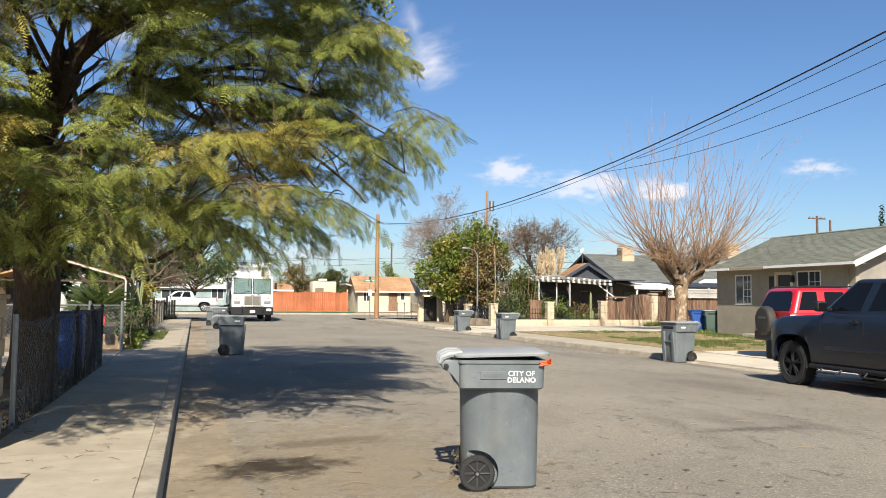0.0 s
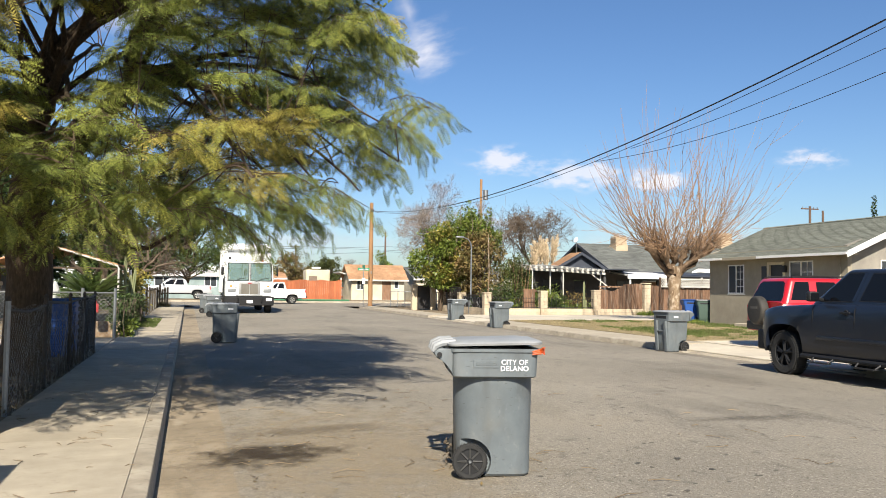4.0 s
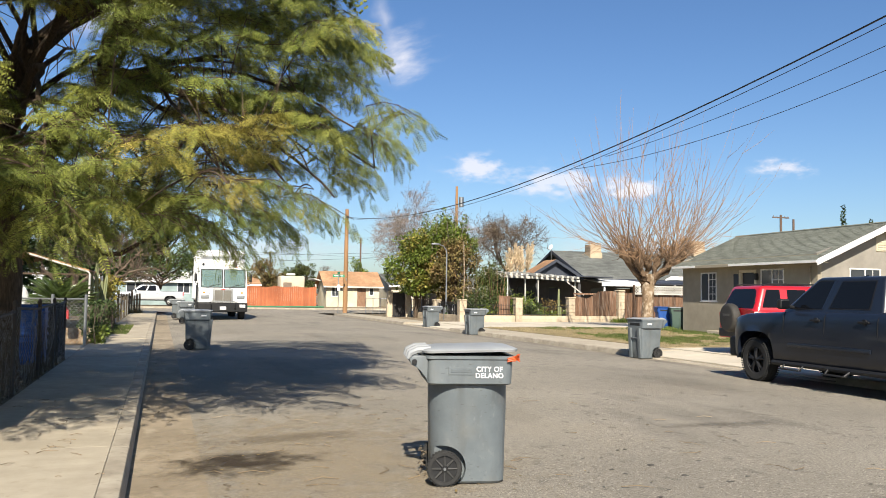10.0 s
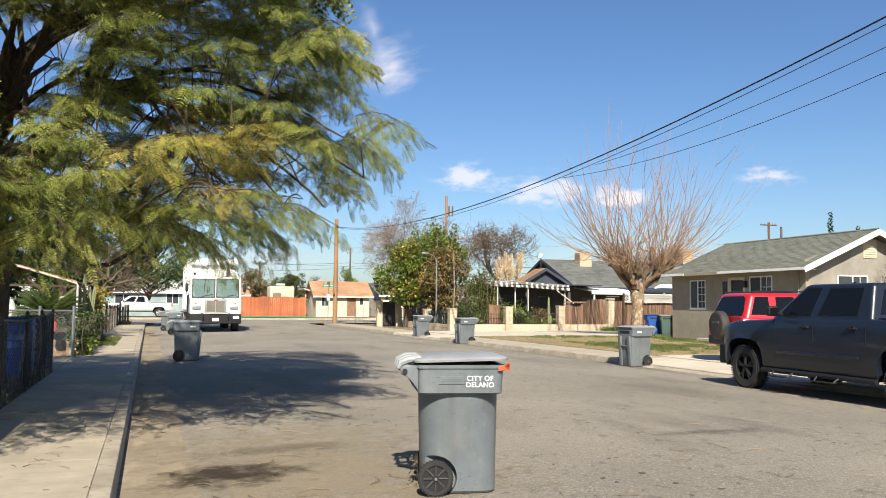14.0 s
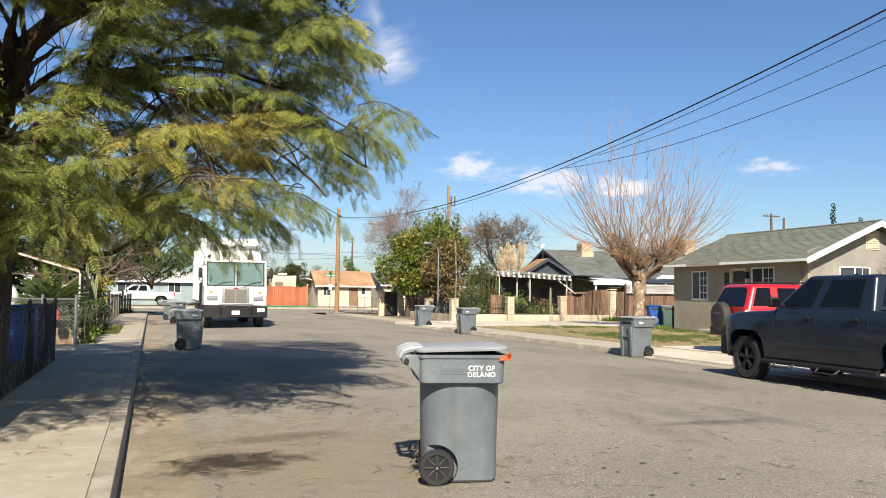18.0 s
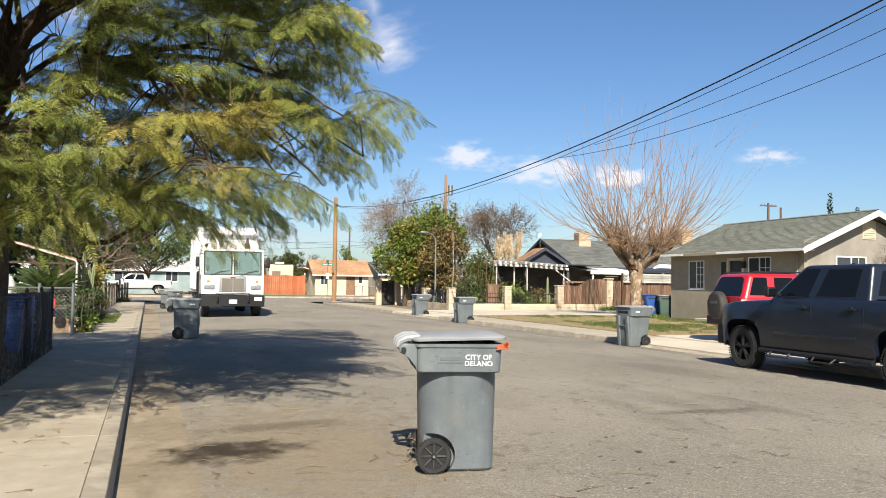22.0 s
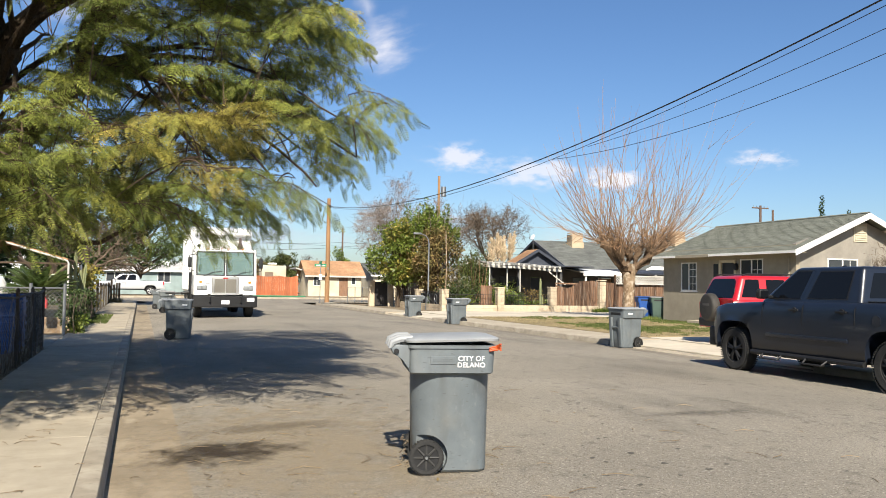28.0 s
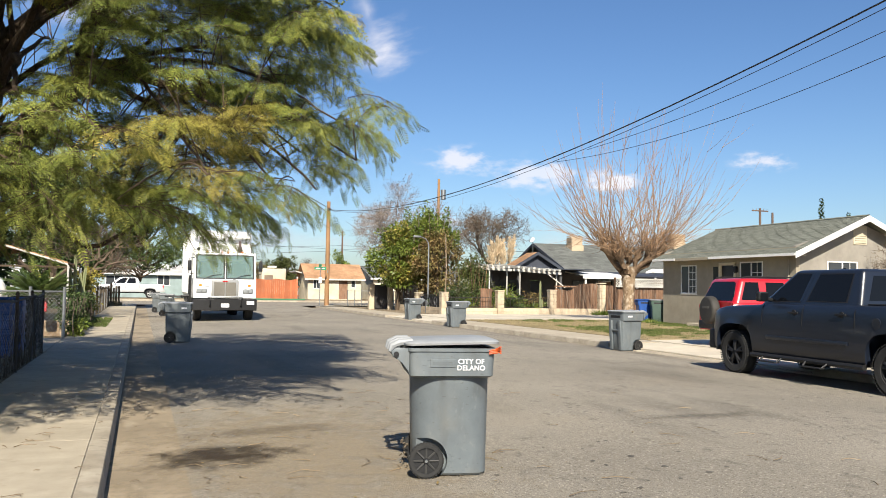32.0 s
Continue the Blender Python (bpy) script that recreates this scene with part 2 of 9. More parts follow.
ASPHALT = mat("asphalt", (0.212, 0.188, 0.150), (0.279, 0.250, 0.2015), 26, 0.95, bump=0.55, fine=110, spec=0.2, big=0.28, big_amount=0.2)
overlay(ASPHALT, (0.076, 0.068, 0.0576), (3, 1, 0), 0.5, 0.56, 0.74, 6, 0.6, (1.6, 0.45, 1))
overlay(ASPHALT, (0.264, 0.228, 0.172), (9, 4, 0), 0.42, 0.54, 0.76, 7, 0.6)
overlay(ASPHALT, (0.112, 0.1, 0.084), (2, 8, 0), 5.5, 0.60, 0.70, 5, 0.55, (1.0, 0.6, 1))
overlay(ASPHALT, (0.06, 0.052, 0.044), (1, 7, 0), 60, 0.56, 0.66, 3, 0.7)
overlay(ASPHALT, (0.416, 0.376, 0.312), (5, 2, 0), 50, 0.58, 0.68, 3, 0.7)
CONCRETE = mat("pale_concrete", (0.420, 0.364, 0.276), (0.35, 0.304, 0.230), 5, 0.9, bump=0.3, fine=160, spec=0.25, big=0.7, big_amount=0.2, rand=0.05)
overlay(CONCRETE, (0.264, 0.216, 0.16), (2, 2, 0), 1.6, 0.6, 0.85, 6, 0.5)
GUTTER = mat("dirty_gutter_concrete", (0.295, 0.242, 0.172), (0.25, 0.202, 0.14), 3, 0.92, bump=0.35, fine=120, spec=0.2, big=0.6, big_amount=0.25)
overlay(GUTTER, (0.16, 0.128, 0.088), (5, 3, 0), 1.1, 0.56, 0.8, 6, 0.7, (2.5, 0.5, 1))
# Paler copy of the concrete, raised to the brightness of the sunlit drives.
DRIVE = mat("bleached_drive_concrete", (0.55, 0.49, 0.39), (0.47, 0.415, 0.325), 4, 0.9, bump=0.3, fine=150, spec=0.25, big=0.5, big_amount=0.2)
GUTTER_SILT = mat("silted_gutter_concrete", (0.235, 0.205, 0.160), (0.185, 0.160, 0.125), 3, 0.92, bump=0.35, fine=120, spec=0.2, big=0.6, big_amount=0.25)
KERB = mat("kerb_concrete", (0.448, 0.392, 0.304), (0.352, 0.308, 0.236), 4, 0.9, bump=0.3, fine=130, spec=0.25, rand=0.06)
overlay(KERB, (0.20, 0.165, 0.125), (4, 4, 0), 3.0, 0.50, 0.70, 6, 0.6, (1, 1, 3))
DIRT = mat("dry_dirt", (0.24, 0.188, 0.128), (0.176, 0.14, 0.092), 3, 0.95, bump=0.5, fine=40, spec=0.1, big=0.2)
LAWN = mat("patchy_lawn_soil", (0.20, 0.165, 0.085), (0.30, 0.235, 0.14), 1.1, 0.95, bump=0.6, fine=60, spec=0.1, big=0.4)
GRASS = mat("grass_blades", (0.060, 0.110, 0.022), (0.135, 0.150, 0.045), 0.9, 0.8, bump=0, spec=0.2, island=0.35, translucent=0.3)
STRAW = mat("straw_blades", (0.36, 0.29, 0.16), (0.25, 0.205, 0.105), 0.9, 0.85, bump=0, spec=0.15, island=0.35, translucent=0.2)
STUCCO = mat("beige_stucco", (0.338, 0.302, 0.230), (0.288, 0.254, 0.193), 3, 0.95, bump=0.02, fine=120, spec=0.15, big=0.5, big_amount=0.15)
STUCCO_CREAM = mat("cream_stucco", (0.576, 0.512, 0.376), (0.52, 0.456, 0.336), 2, 0.95, bump=0.3, fine=80, spec=0.15)
STUCCO_TEAL = mat("pale_teal_siding", (0.288, 0.36, 0.352), (0.248, 0.312, 0.304), 2, 0.9, bump=0.2, fine=60, spec=0.2)
STUCCO_GREY = mat("grey_painted_wall", (0.1, 0.1, 0.1024), (0.08, 0.08, 0.0832), 2, 0.9, bump=0.2, fine=60, spec=0.2)
SHINGLE = mat("grey_green_shingle", (0.204, 0.212, 0.172), (0.152, 0.1584, 0.132), 9, 0.95, bump=0.5, fine=70, spec=0.15, big=0.8, big_amount=0.15, rand=0.12, island=0.14)
SHINGLE_GREY = mat("dark_grey_shingle", (0.132, 0.136, 0.124), (0.096, 0.1, 0.092), 9, 0.95, bump=0.5, fine=70, spec=0.15, big=0.8, rand=0.12, island=0.16)
SHINGLE_TAN = mat("tan_shingle", (0.4, 0.24, 0.136), (0.336, 0.192, 0.108), 6, 0.95, bump=0.4, fine=50, spec=0.1, island=0.1)
WHITE = mat("white_paint", (0.736, 0.7268, 0.6992), (0.6808, 0.6624, 0.6256), 4, 0.5, bump=0.05, fine=60, big_amount=0.08)
WHITE_DULL = mat("weathered_white_wood", (0.56, 0.544, 0.496), (0.448, 0.424, 0.376), 8, 0.8, bump=0.2, fine=60)
DARK_TRIM = mat("dark_blue_grey_trim", (0.044, 0.052, 0.068), (0.036, 0.04, 0.052), 5, 0.6, bump=0.05)
BLACK = mat("black_plastic", (0.008, 0.008, 0.0088), (0.0136, 0.0136, 0.0144), 12, 0.55, bump=0.15, fine=200)
RUBBER = mat("tyre_rubber", (0.0224, 0.0224, 0.0224), (0.0368, 0.036, 0.0344), 14, 0.85, bump=0.3, fine=120, spec=0.25)
CART = mat("grey_cart_plastic", (0.1264, 0.144, 0.152), (0.1024, 0.1184, 0.1264), 5, 0.46, bump=0.10, fine=320, spec=0.45, big=2.2, big_amount=0.16, rand=0.1)
overlay(CART, (0.208, 0.22, 0.22), (1, 2, 3), 26, 0.60, 0.80, 6, 0.35, (1.0, 1.0, 0.7))
overlay(CART, (0.068, 0.068, 0.064), (6, 2, 3), 5, 0.52, 0.75, 8, 0.55, (1.4, 1.4, 0.45))
overlay(CART, (0.056, 0.056, 0.0544), (2, 5, 8), 38, 0.64, 0.72, 4, 0.55, (0.5, 0.5, 1.6))
overlay(CART, (0.2, 0.196, 0.176), (3, 8, 1), 3.5, 0.54, 0.78, 8, 0.35, (1.2, 1.2, 0.8))
WHEEL_GREY = mat("dusty_grey_plastic", (0.0325, 0.0325, 0.0312), (0.04875, 0.04745, 0.0442), 14, 0.7, bump=0.1)
CART_LID = mat("sun_bleached_grey_lid", (0.290, 0.300, 0.305), (0.245, 0.254, 0.260), 6, 0.55, bump=0.12, fine=260, big=2.0, big_amount=0.15, rand=0.08)
CART_BLUE = mat("blue_cart_plastic", (0.0128, 0.072, 0.288), (0.0104, 0.056, 0.232), 5, 0.5, bump=0.1, fine=200)
CART_GREEN = mat("green_cart_plastic", (0.06, 0.096, 0.076), (0.048, 0.08, 0.064), 5, 0.5, bump=0.1, fine=200)
LETTER = mat("white_stamped_lettering", (0.7544, 0.7544, 0.7544), (0.6808, 0.6808, 0.6808), 30, 0.6, bump=0.0, big=9)
ORANGE = mat("orange_tape", (0.624, 0.096, 0.016), (0.496, 0.072, 0.016), 20, 0.5, bump=0.1)
STEEL = mat("galvanised_steel", (0.336, 0.344, 0.344), (0.264, 0.272, 0.272), 20, 0.45, metal=0.85, bump=0.1, fine=150)
CHROME = mat("brushed_chrome", (0.496, 0.488, 0.464), (0.4, 0.392, 0.368), 20, 0.38, metal=0.7, bump=0.04)
IRON = mat("black_iron", (0.016, 0.016, 0.0168), (0.028, 0.024, 0.0224), 20, 0.6, bump=0.1)
BLUE_PAINT = mat("matte_slate_blue_paint", (0.0095, 0.0130, 0.0225), (0.0078, 0.0108, 0.0185), 3, 0.32, bump=0.0, spec=0.5, coat=0.26, big=1.0, big_amount=0.08)
RED_PAINT = mat("red_car_paint", (0.448, 0.0096, 0.0144), (0.4, 0.008, 0.0128), 3, 0.35, bump=0.0, spec=0.5, coat=0.8, big_amount=0.06)
WHITE_PAINT = mat("white_vehicle_paint", (0.7544, 0.7544, 0.736), (0.7176, 0.713, 0.69), 3, 0.4, bump=0.0, coat=0.4, big=0.8, big_amount=0.07)
SILVER_PAINT = mat("silver_white_car_paint", (0.416, 0.424, 0.436), (0.392, 0.4, 0.408), 3, 0.3, bump=0.0, coat=0.7, big_amount=0.05)
TINTED = glass("tinted_window_glass", (0.006, 0.007, 0.009), 0.05)
TINTED.node_tree.nodes["Principled BSDF"].inputs["Specular IOR Level"].default_value = 0.18
HOUSE_GLASS = glass("dark_house_glass", (0.045, 0.05, 0.055), 0.06)
LAMP_GLASS = glass("lamp_lens", (0.22, 0.23, 0.23), 0.12)
AMBER = glass("amber_lens", (0.75, 0.22, 0.03), 0.2)
RED_LENS = glass("red_lens", (0.45, 0.01, 0.01), 0.15)
POLE_WOOD = mat("orange_brown_pole_wood", (0.335, 0.19, 0.09), (0.25, 0.135, 0.062), 3, 0.85, bump=0.35, fine=30, aniso=(6, 6, 0.5), big=0.4)
POLE_GREY = mat("weathered_pole_wood", (0.136, 0.088, 0.064), (0.096, 0.064, 0.048), 3, 0.9, bump=0.3, fine=30, aniso=(6, 6, 0.5))
PLANK = mat("weathered_brown_plank", (0.216, 0.12, 0.0704), (0.104, 0.06, 0.0368), 5, 0.88, bump=0.35, fine=40, aniso=(5, 5, 0.4), rand=0.45)
overlay(PLANK, (0.27, 0.225, 0.18), (3, 1, 0), 2.2, 0.52, 0.72, 5, 0.55, (5, 5, 0.6))
PLANK_RED = mat("red_brown_plank", (0.416, 0.132, 0.056), (0.336, 0.1, 0.04), 4, 0.85, bump=0.25, fine=40, aniso=(5, 5, 0.4), rand=0.14)
BLOCK = mat("buff_concrete_block", (0.528, 0.436, 0.312), (0.456, 0.368, 0.26), 8, 0.92, bump=0.4, fine=80, spec=0.15, rand=0.08, island=0.08)
MORTAR = mat("grey_mortar", (0.336, 0.296, 0.232), (0.288, 0.248, 0.192), 10, 0.95, bump=0.3, fine=90, spec=0.1)
BARK = mat("brown_bark", (0.118, 0.086, 0.058), (0.055, 0.040, 0.028), 9, 0.92, bump=0.8, fine=24, aniso=(3, 3, 0.8), spec=0.15)
BARK_TAN = mat("tan_bark", (0.336, 0.244, 0.156), (0.2, 0.14, 0.088), 8, 0.9, bump=0.7, fine=26, aniso=(3, 3, 0.8), spec=0.15)
overlay(BARK_TAN, (0.52, 0.44, 0.34), (1, 4, 0), 5.0, 0.50, 0.66, 5, 0.7)
BARK_FIST = mat("rough_brown_knobbly_bark", (0.20, 0.135, 0.085), (0.10, 0.066, 0.042), 10, 0.9, bump=1.0, fine=22, spec=0.15)
SHOOT = mat("orange_brown_shoots", (0.34, 0.215, 0.125), (0.215, 0.128, 0.074), 4, 0.8, bump=0.1, spec=0.2, island=0.3)
TWIG_GREY = mat("grey_bare_twigs", (0.124, 0.096, 0.076), (0.088, 0.068, 0.052), 3, 0.9, bump=0, spec=0.1, island=0.2)
LEAF = mat("ferny_leaf", (0.080, 0.116, 0.022), (0.248, 0.254, 0.047), 0.9, 0.6, bump=0, spec=0.3, island=0.45, big=0.25, big_amount=0.25, translucent=0.19)
LEAF_GOLD = mat("yellowing_ferny_leaf", (0.155, 0.165, 0.030), (0.36, 0.285, 0.062), 1.6, 0.62, bump=0, spec=0.3, island=0.45, translucent=0.17)
LEAF_BUSH = mat("citrus_leaf", (0.096, 0.152, 0.0224), (0.216, 0.248, 0.044), 1.5, 0.45, bump=0, spec=0.4, island=0.45, translucent=0.3)
LEAF_BROWN = mat("brown_dry_leaf", (0.24, 0.152, 0.068), (0.152, 0.144, 0.048), 1.5, 0.75, bump=0, spec=0.2, island=0.4, translucent=0.2)
LEAF_DARK = mat("dark_evergreen_leaf", (0.04, 0.068, 0.02), (0.06, 0.088, 0.024), 1.0, 0.6, bump=0, spec=0.3, island=0.45, translucent=0.25)
PLUME = mat("tan_plume", (0.672, 0.544, 0.368), (0.592, 0.456, 0.296), 3, 0.9, bump=0, spec=0.1, island=0.2, translucent=0.3)
LEAF_SAGO = mat("stiff_palm_leaf", (0.06, 0.096, 0.024), (0.096, 0.132, 0.036), 1.5, 0.4, bump=0, spec=0.5, island=0.4, translucent=0.1)
LEAF_OLIVE = mat("olive_green_leaf", (0.056, 0.0704, 0.02), (0.092, 0.104, 0.0304), 1.0, 0.6, bump=0, spec=0.3, island=0.45, translucent=0.25)
CACTUS = mat("cactus_skin", (0.16, 0.184, 0.08), (0.216, 0.224, 0.12), 5, 0.7)
TWIG_PALE = mat("pale_brown_twigs", (0.264, 0.212, 0.18), (0.2, 0.16, 0.132), 3, 0.9, bump=0, spec=0.1, island=0.25)
TWIG_BROWN = mat("grey_brown_branches", (0.16, 0.124, 0.092), (0.096, 0.072, 0.052), 3, 0.9, bump=0, spec=0.1, island=0.25)
DEAD_LEAF = mat("grey_dead_leaf", (0.16, 0.132, 0.096), (0.096, 0.076, 0.056), 9, 0.9, bump=0, spec=0.1, island=0.4)
# Gable stucco kept darker than the front's to offset the sun on it.
STUCCO_GABLE = mat("grey_beige_stucco", (0.288, 0.264, 0.224), (0.24, 0.22, 0.188), 3, 0.95, bump=0.5, fine=120, spec=0.15, big=0.5, big_amount=0.15)
overlay(BARK_TAN, (0.136, 0.088, 0.052), (2, 5, 1), 4.5, 0.50, 0.62, 6, 0.8, (1, 1, 0.6))
overlay(BARK_TAN, (0.448, 0.36, 0.256), (7, 1, 4), 6.0, 0.58, 0.68, 5, 0.7, (1, 1, 0.7))
overlay(STUCCO, (0.2, 0.172, 0.132), (3, 1, 2), 0.9, 0.52, 0.75, 7, 0.55, (1, 1, 0.6))
overlay(STUCCO_GABLE, (0.168, 0.152, 0.132), (1, 4, 2), 0.8, 0.52, 0.75, 7, 0.6, (1, 1, 0.6))
overlay(CONCRETE, (0.264, 0.228, 0.168), (4, 1, 7), 0.7, 0.50, 0.72, 8, 0.5)
overlay(CONCRETE, (0.24, 0.2, 0.144), (8, 3, 1), 9, 0.62, 0.72, 5, 0.5)
overlay(GUTTER, (0.4, 0.344, 0.256), (2, 9, 0), 3.5, 0.55, 0.7, 6, 0.5, (1.2, 0.5, 1))
overlay(KERB, (0.208, 0.172, 0.128), (3, 3, 1), 2.2, 0.48, 0.72, 8, 0.55)
overlay(KERB, (0.136, 0.116, 0.088), (1, 6, 2), 11, 0.60, 0.72, 5, 0.45)



# ---- ground, road, kerbs ----
KERB_L, KERB_R = -0.22, 12.10
CROSS_A, CROSS_B = 64.0, 78.5


def road_z(x, y):
    crown = 0.115 * max(0.0, 1 - ((x - 6.0) / 6.0) ** 2)
    s = min(1.0, max(0.0, (y - 48) / 16.0))
    return crown * (1 - s) + 0.06 * s


def grid_mesh(name, xs, ys, zf):
    v = [(x, y, zf(x, y)) for y in ys for x in xs]
    n = len(xs)
    f = [(j * n + i, j * n + i + 1, (j + 1) * n + i + 1, (j + 1) * n + i) for j in range(len(ys) - 1) for i in range(n - 1)]
    return mesh_arrays(name, v, f)


def steps(a, b, d):
    n = max(1, round((b - a) / d))
    return [a + (b - a) * k / n for k in range(n + 1)]


solo("ground", grid_mesh("ground", [-3000, -300, -60, 0, 60, 300, 3000], [-600, -60, 0, 60, 300, 1000, 4000], lambda x, y: -0.08), DIRT,
     "flat dry brown ground reaching to the horizon", "ground", kind="structure")
solo("road", grid_mesh("road", steps(0.36, 11.62, 0.4), steps(-30, 64, 2.0), road_z), ASPHALT,
     "worn grey asphalt street with stains and a slight crown", "road", kind="structure")
solo("cross_road", grid_mesh("cross_road", steps(-90, 110, 5), steps(CROSS_A, CROSS_B, 2.9), lambda x, y: 0.06), ASPHALT,
     "worn grey asphalt cross street at the end of the block", "road", kind="structure")


def strip(name, x0, x1, ys, mat_, label, z0=0.0):
    return solo(name, grid_mesh(name, [x0, (x0 + x1) / 2, x1], ys, lambda x, y: road_z(x, y) + z0), mat_, label, "gutter", kind="structure")


strip("gutter_left", -0.25, 0.40, steps(-30, 60, 2), GUTTER, "stained concrete gutter beside the road", 0.004)
strip("gutter_right", 11.58, 12.14, steps(-30, 58, 2), GUTTER_SILT, "silted concrete gutter beside the road", 0.004)

# kerbs, piece by piece
SLAB = 3.645


def kerb_piece(length, face, depth=0.17):
    """A kerb stone along y with a battered, rounded face on the side of the road (face +1: towards +x)."""
    bm = B()
    prof = [(-depth, -0.06), (-depth, 0.15), (0.0, 0.15), (0.022, 0.143), (0.032, 0.125), (0.055, -0.06)]
    poly = [(u * face, v) for u, v in prof]
    prism(bm, poly, "y", 0.006, length - 0.006)
    return close_bm(bm, "kerb_stone", 30)


kerb_left = thing("kerb_left", "pale concrete kerb with a dark shaded face", "kerb", kind="structure")
me_k = kerb_piece(SLAB, 1, 0.127)
me_k.materials.append(KERB)
for i in range(-6, 15):
    part("kerb_stone", me_k, None, kerb_left, at=pose(KERB_L - 0.03, 8.03 + i * SLAB, 0))
kerb_right = thing("kerb_right", "pale concrete kerb along the street", "kerb", kind="structure")
me_k = kerb_piece(SLAB, -1)
me_k.materials.append(KERB)
low = kerb_piece(SLAB, -1)
for v in low.vertices:
    v.co.z = v.co.z if v.co.z < 0.05 else 0.03 + (v.co.z - 0.12) * 0.3
low.materials.append(KERB)
for i in range(-8, 13):
    y = 12.3 + i * SLAB
    lowered = 12.0 < y < 19.0 or 33.5 < y < 38.0
    part("kerb_stone", low if lowered else me_k, None, kerb_right, at=pose(KERB_R + 0.03, y, 0))

# pavements, slab by slab
pavement_left = thing("pavement_left", "pale concrete pavement slabs with open joints", "pavement", kind="structure")


def slab(w, l, h=0.15, lip=0.005):
    bm = B()
    box(bm, 0.005, w - 0.005, 0.006, l - 0.006, 0.0, h, lip, 1)
    return close_bm(bm, "paving_slab", 20)


me_s = slab(1.41, SLAB, 0.16)
me_s.materials.append(CONCRETE)
rng = random.Random(4)
for i in range(-6, 15):
    part("paving_slab", me_s, None, pavement_left, at=pose(-1.785, 8.03 + i * SLAB, -0.008 + rng.uniform(-0.004, 0.004), rng.uniform(-0.1, 0.1), rng.uniform(-0.15, 0.15), 0))
solo("joint_bed_left", box(B(), -1.79, -0.385, -14, 62, -0.04, 0.143), DIRT, "dark soil bed under the slabs", "soil", kind="structure")
pavement_right = thing("pavement_right", "pale concrete pavement slabs along the far kerb", "pavement", kind="structure")
me_s, apron = slab(1.50, SLAB, 0.15), slab(1.50, SLAB, 0.15)
me_s.materials.append(CONCRETE)
apron.materials.append(DRIVE)
for i in range(-8, 13):
    y = 12.3 + i * SLAB
    lowered = 12.0 < y < 19.0 or 33.5 < y < 38.0
    part("paving_slab", apron if lowered else me_s, None, pavement_right, at=pose(12.30, y, -0.07 if lowered else 0.0, 0, -2.4 if lowered else 0, 0))
solo("joint_bed_right", box(B(), 12.32, 13.80, -14, 60, -0.04, 0.03), DIRT, "dark soil bed under the slabs", "soil", kind="structure")

# corner flare and far kerb
bm = B()
arc = [(12.1 + 6 - 6 * math.cos(radians(a)), 58 + 6 * math.sin(radians(a))) for a in range(0, 91, 10)]
prism(bm, arc + [(70, 64), (70, 62), (13.8, 58)], "z", -0.02, 0.15, 0.02, 1)
solo("corner_pavement_right", bm, CONCRETE, "rounded concrete street corner", "pavement", kind="structure")
bm = B()
arc = [(-0.2 - 6 + 6 * math.cos(radians(a)), 58 + 6 * math.sin(radians(a))) for a in range(0, 91, 10)]
prism(bm, arc + [(-70, 64), (-70, 62), (-1.8, 58)], "z", -0.02, 0.15, 0.02, 1)
solo("corner_pavement_left", bm, CONCRETE, "rounded concrete street corner", "pavement", kind="structure")
solo("far_kerb", box(B(), -90, 110, CROSS_B, CROSS_B + 0.18, 0, 0.21, 0.02), KERB, "pale kerb across the side street", "kerb", kind="structure")
solo("far_pavement", box(B(), -90, 110, CROSS_B + 0.18, CROSS_B + 1.6, 0, 0.205, 0.01), CONCRETE, "concrete pavement across the side street", "pavement", kind="structure")
GREEN_PAINT = mat("green_strip", (0.048, 0.208, 0.104), (0.04, 0.16, 0.08), 2, 0.8, bump=0.2)
solo("green_strip", box(B(), 4.0, 15.2, CROSS_B + 1.6, CROSS_B + 1.95, 0.1, 0.36, 0.03), GREEN_PAINT, "low green border along the red fence", "border")

# yards
solo("yard_left", box(B(), -45, -1.79, -25, 62, -0.05, 0.135), DIRT, "bare dry yard soil", "yard", kind="structure")
solo("yard_right", box(B(), 13.82, 75, -25, 62, -0.05, 0.15), DIRT, "bare dry yard soil", "yard", kind="structure")
solo("yard_far", box(B(), -90, 110, CROSS_B + 1.6, 150, -0.05, 0.25), DIRT, "bare dry lots beyond the side street", "yard", kind="structure")
solo("driveway_near", box(B(), 13.80, 26, 12.6, 20.1, -0.05, 0.175, 0.012), DRIVE, "pale concrete driveway", "driveway", kind="structure")
solo("driveway_mid", box(B(), 13.80, 28, 34.6, 41.95, -0.05, 0.175, 0.012), DRIVE, "pale concrete driveway beside the block wall", "driveway", kind="structure")
solo("driveway_left", box(B(), -5.5, -1.80, 18.6, 23.05, -0.05, 0.15, 0.012), CONCRETE, "grey concrete yard entrance", "driveway", kind="structure")
solo("lawn", box(B(), 13.83, 21.95, 20.25, 34.5, -0.05, 0.18, 0.02), LAWN, "patchy green and straw lawn", "lawn", kind="structure")


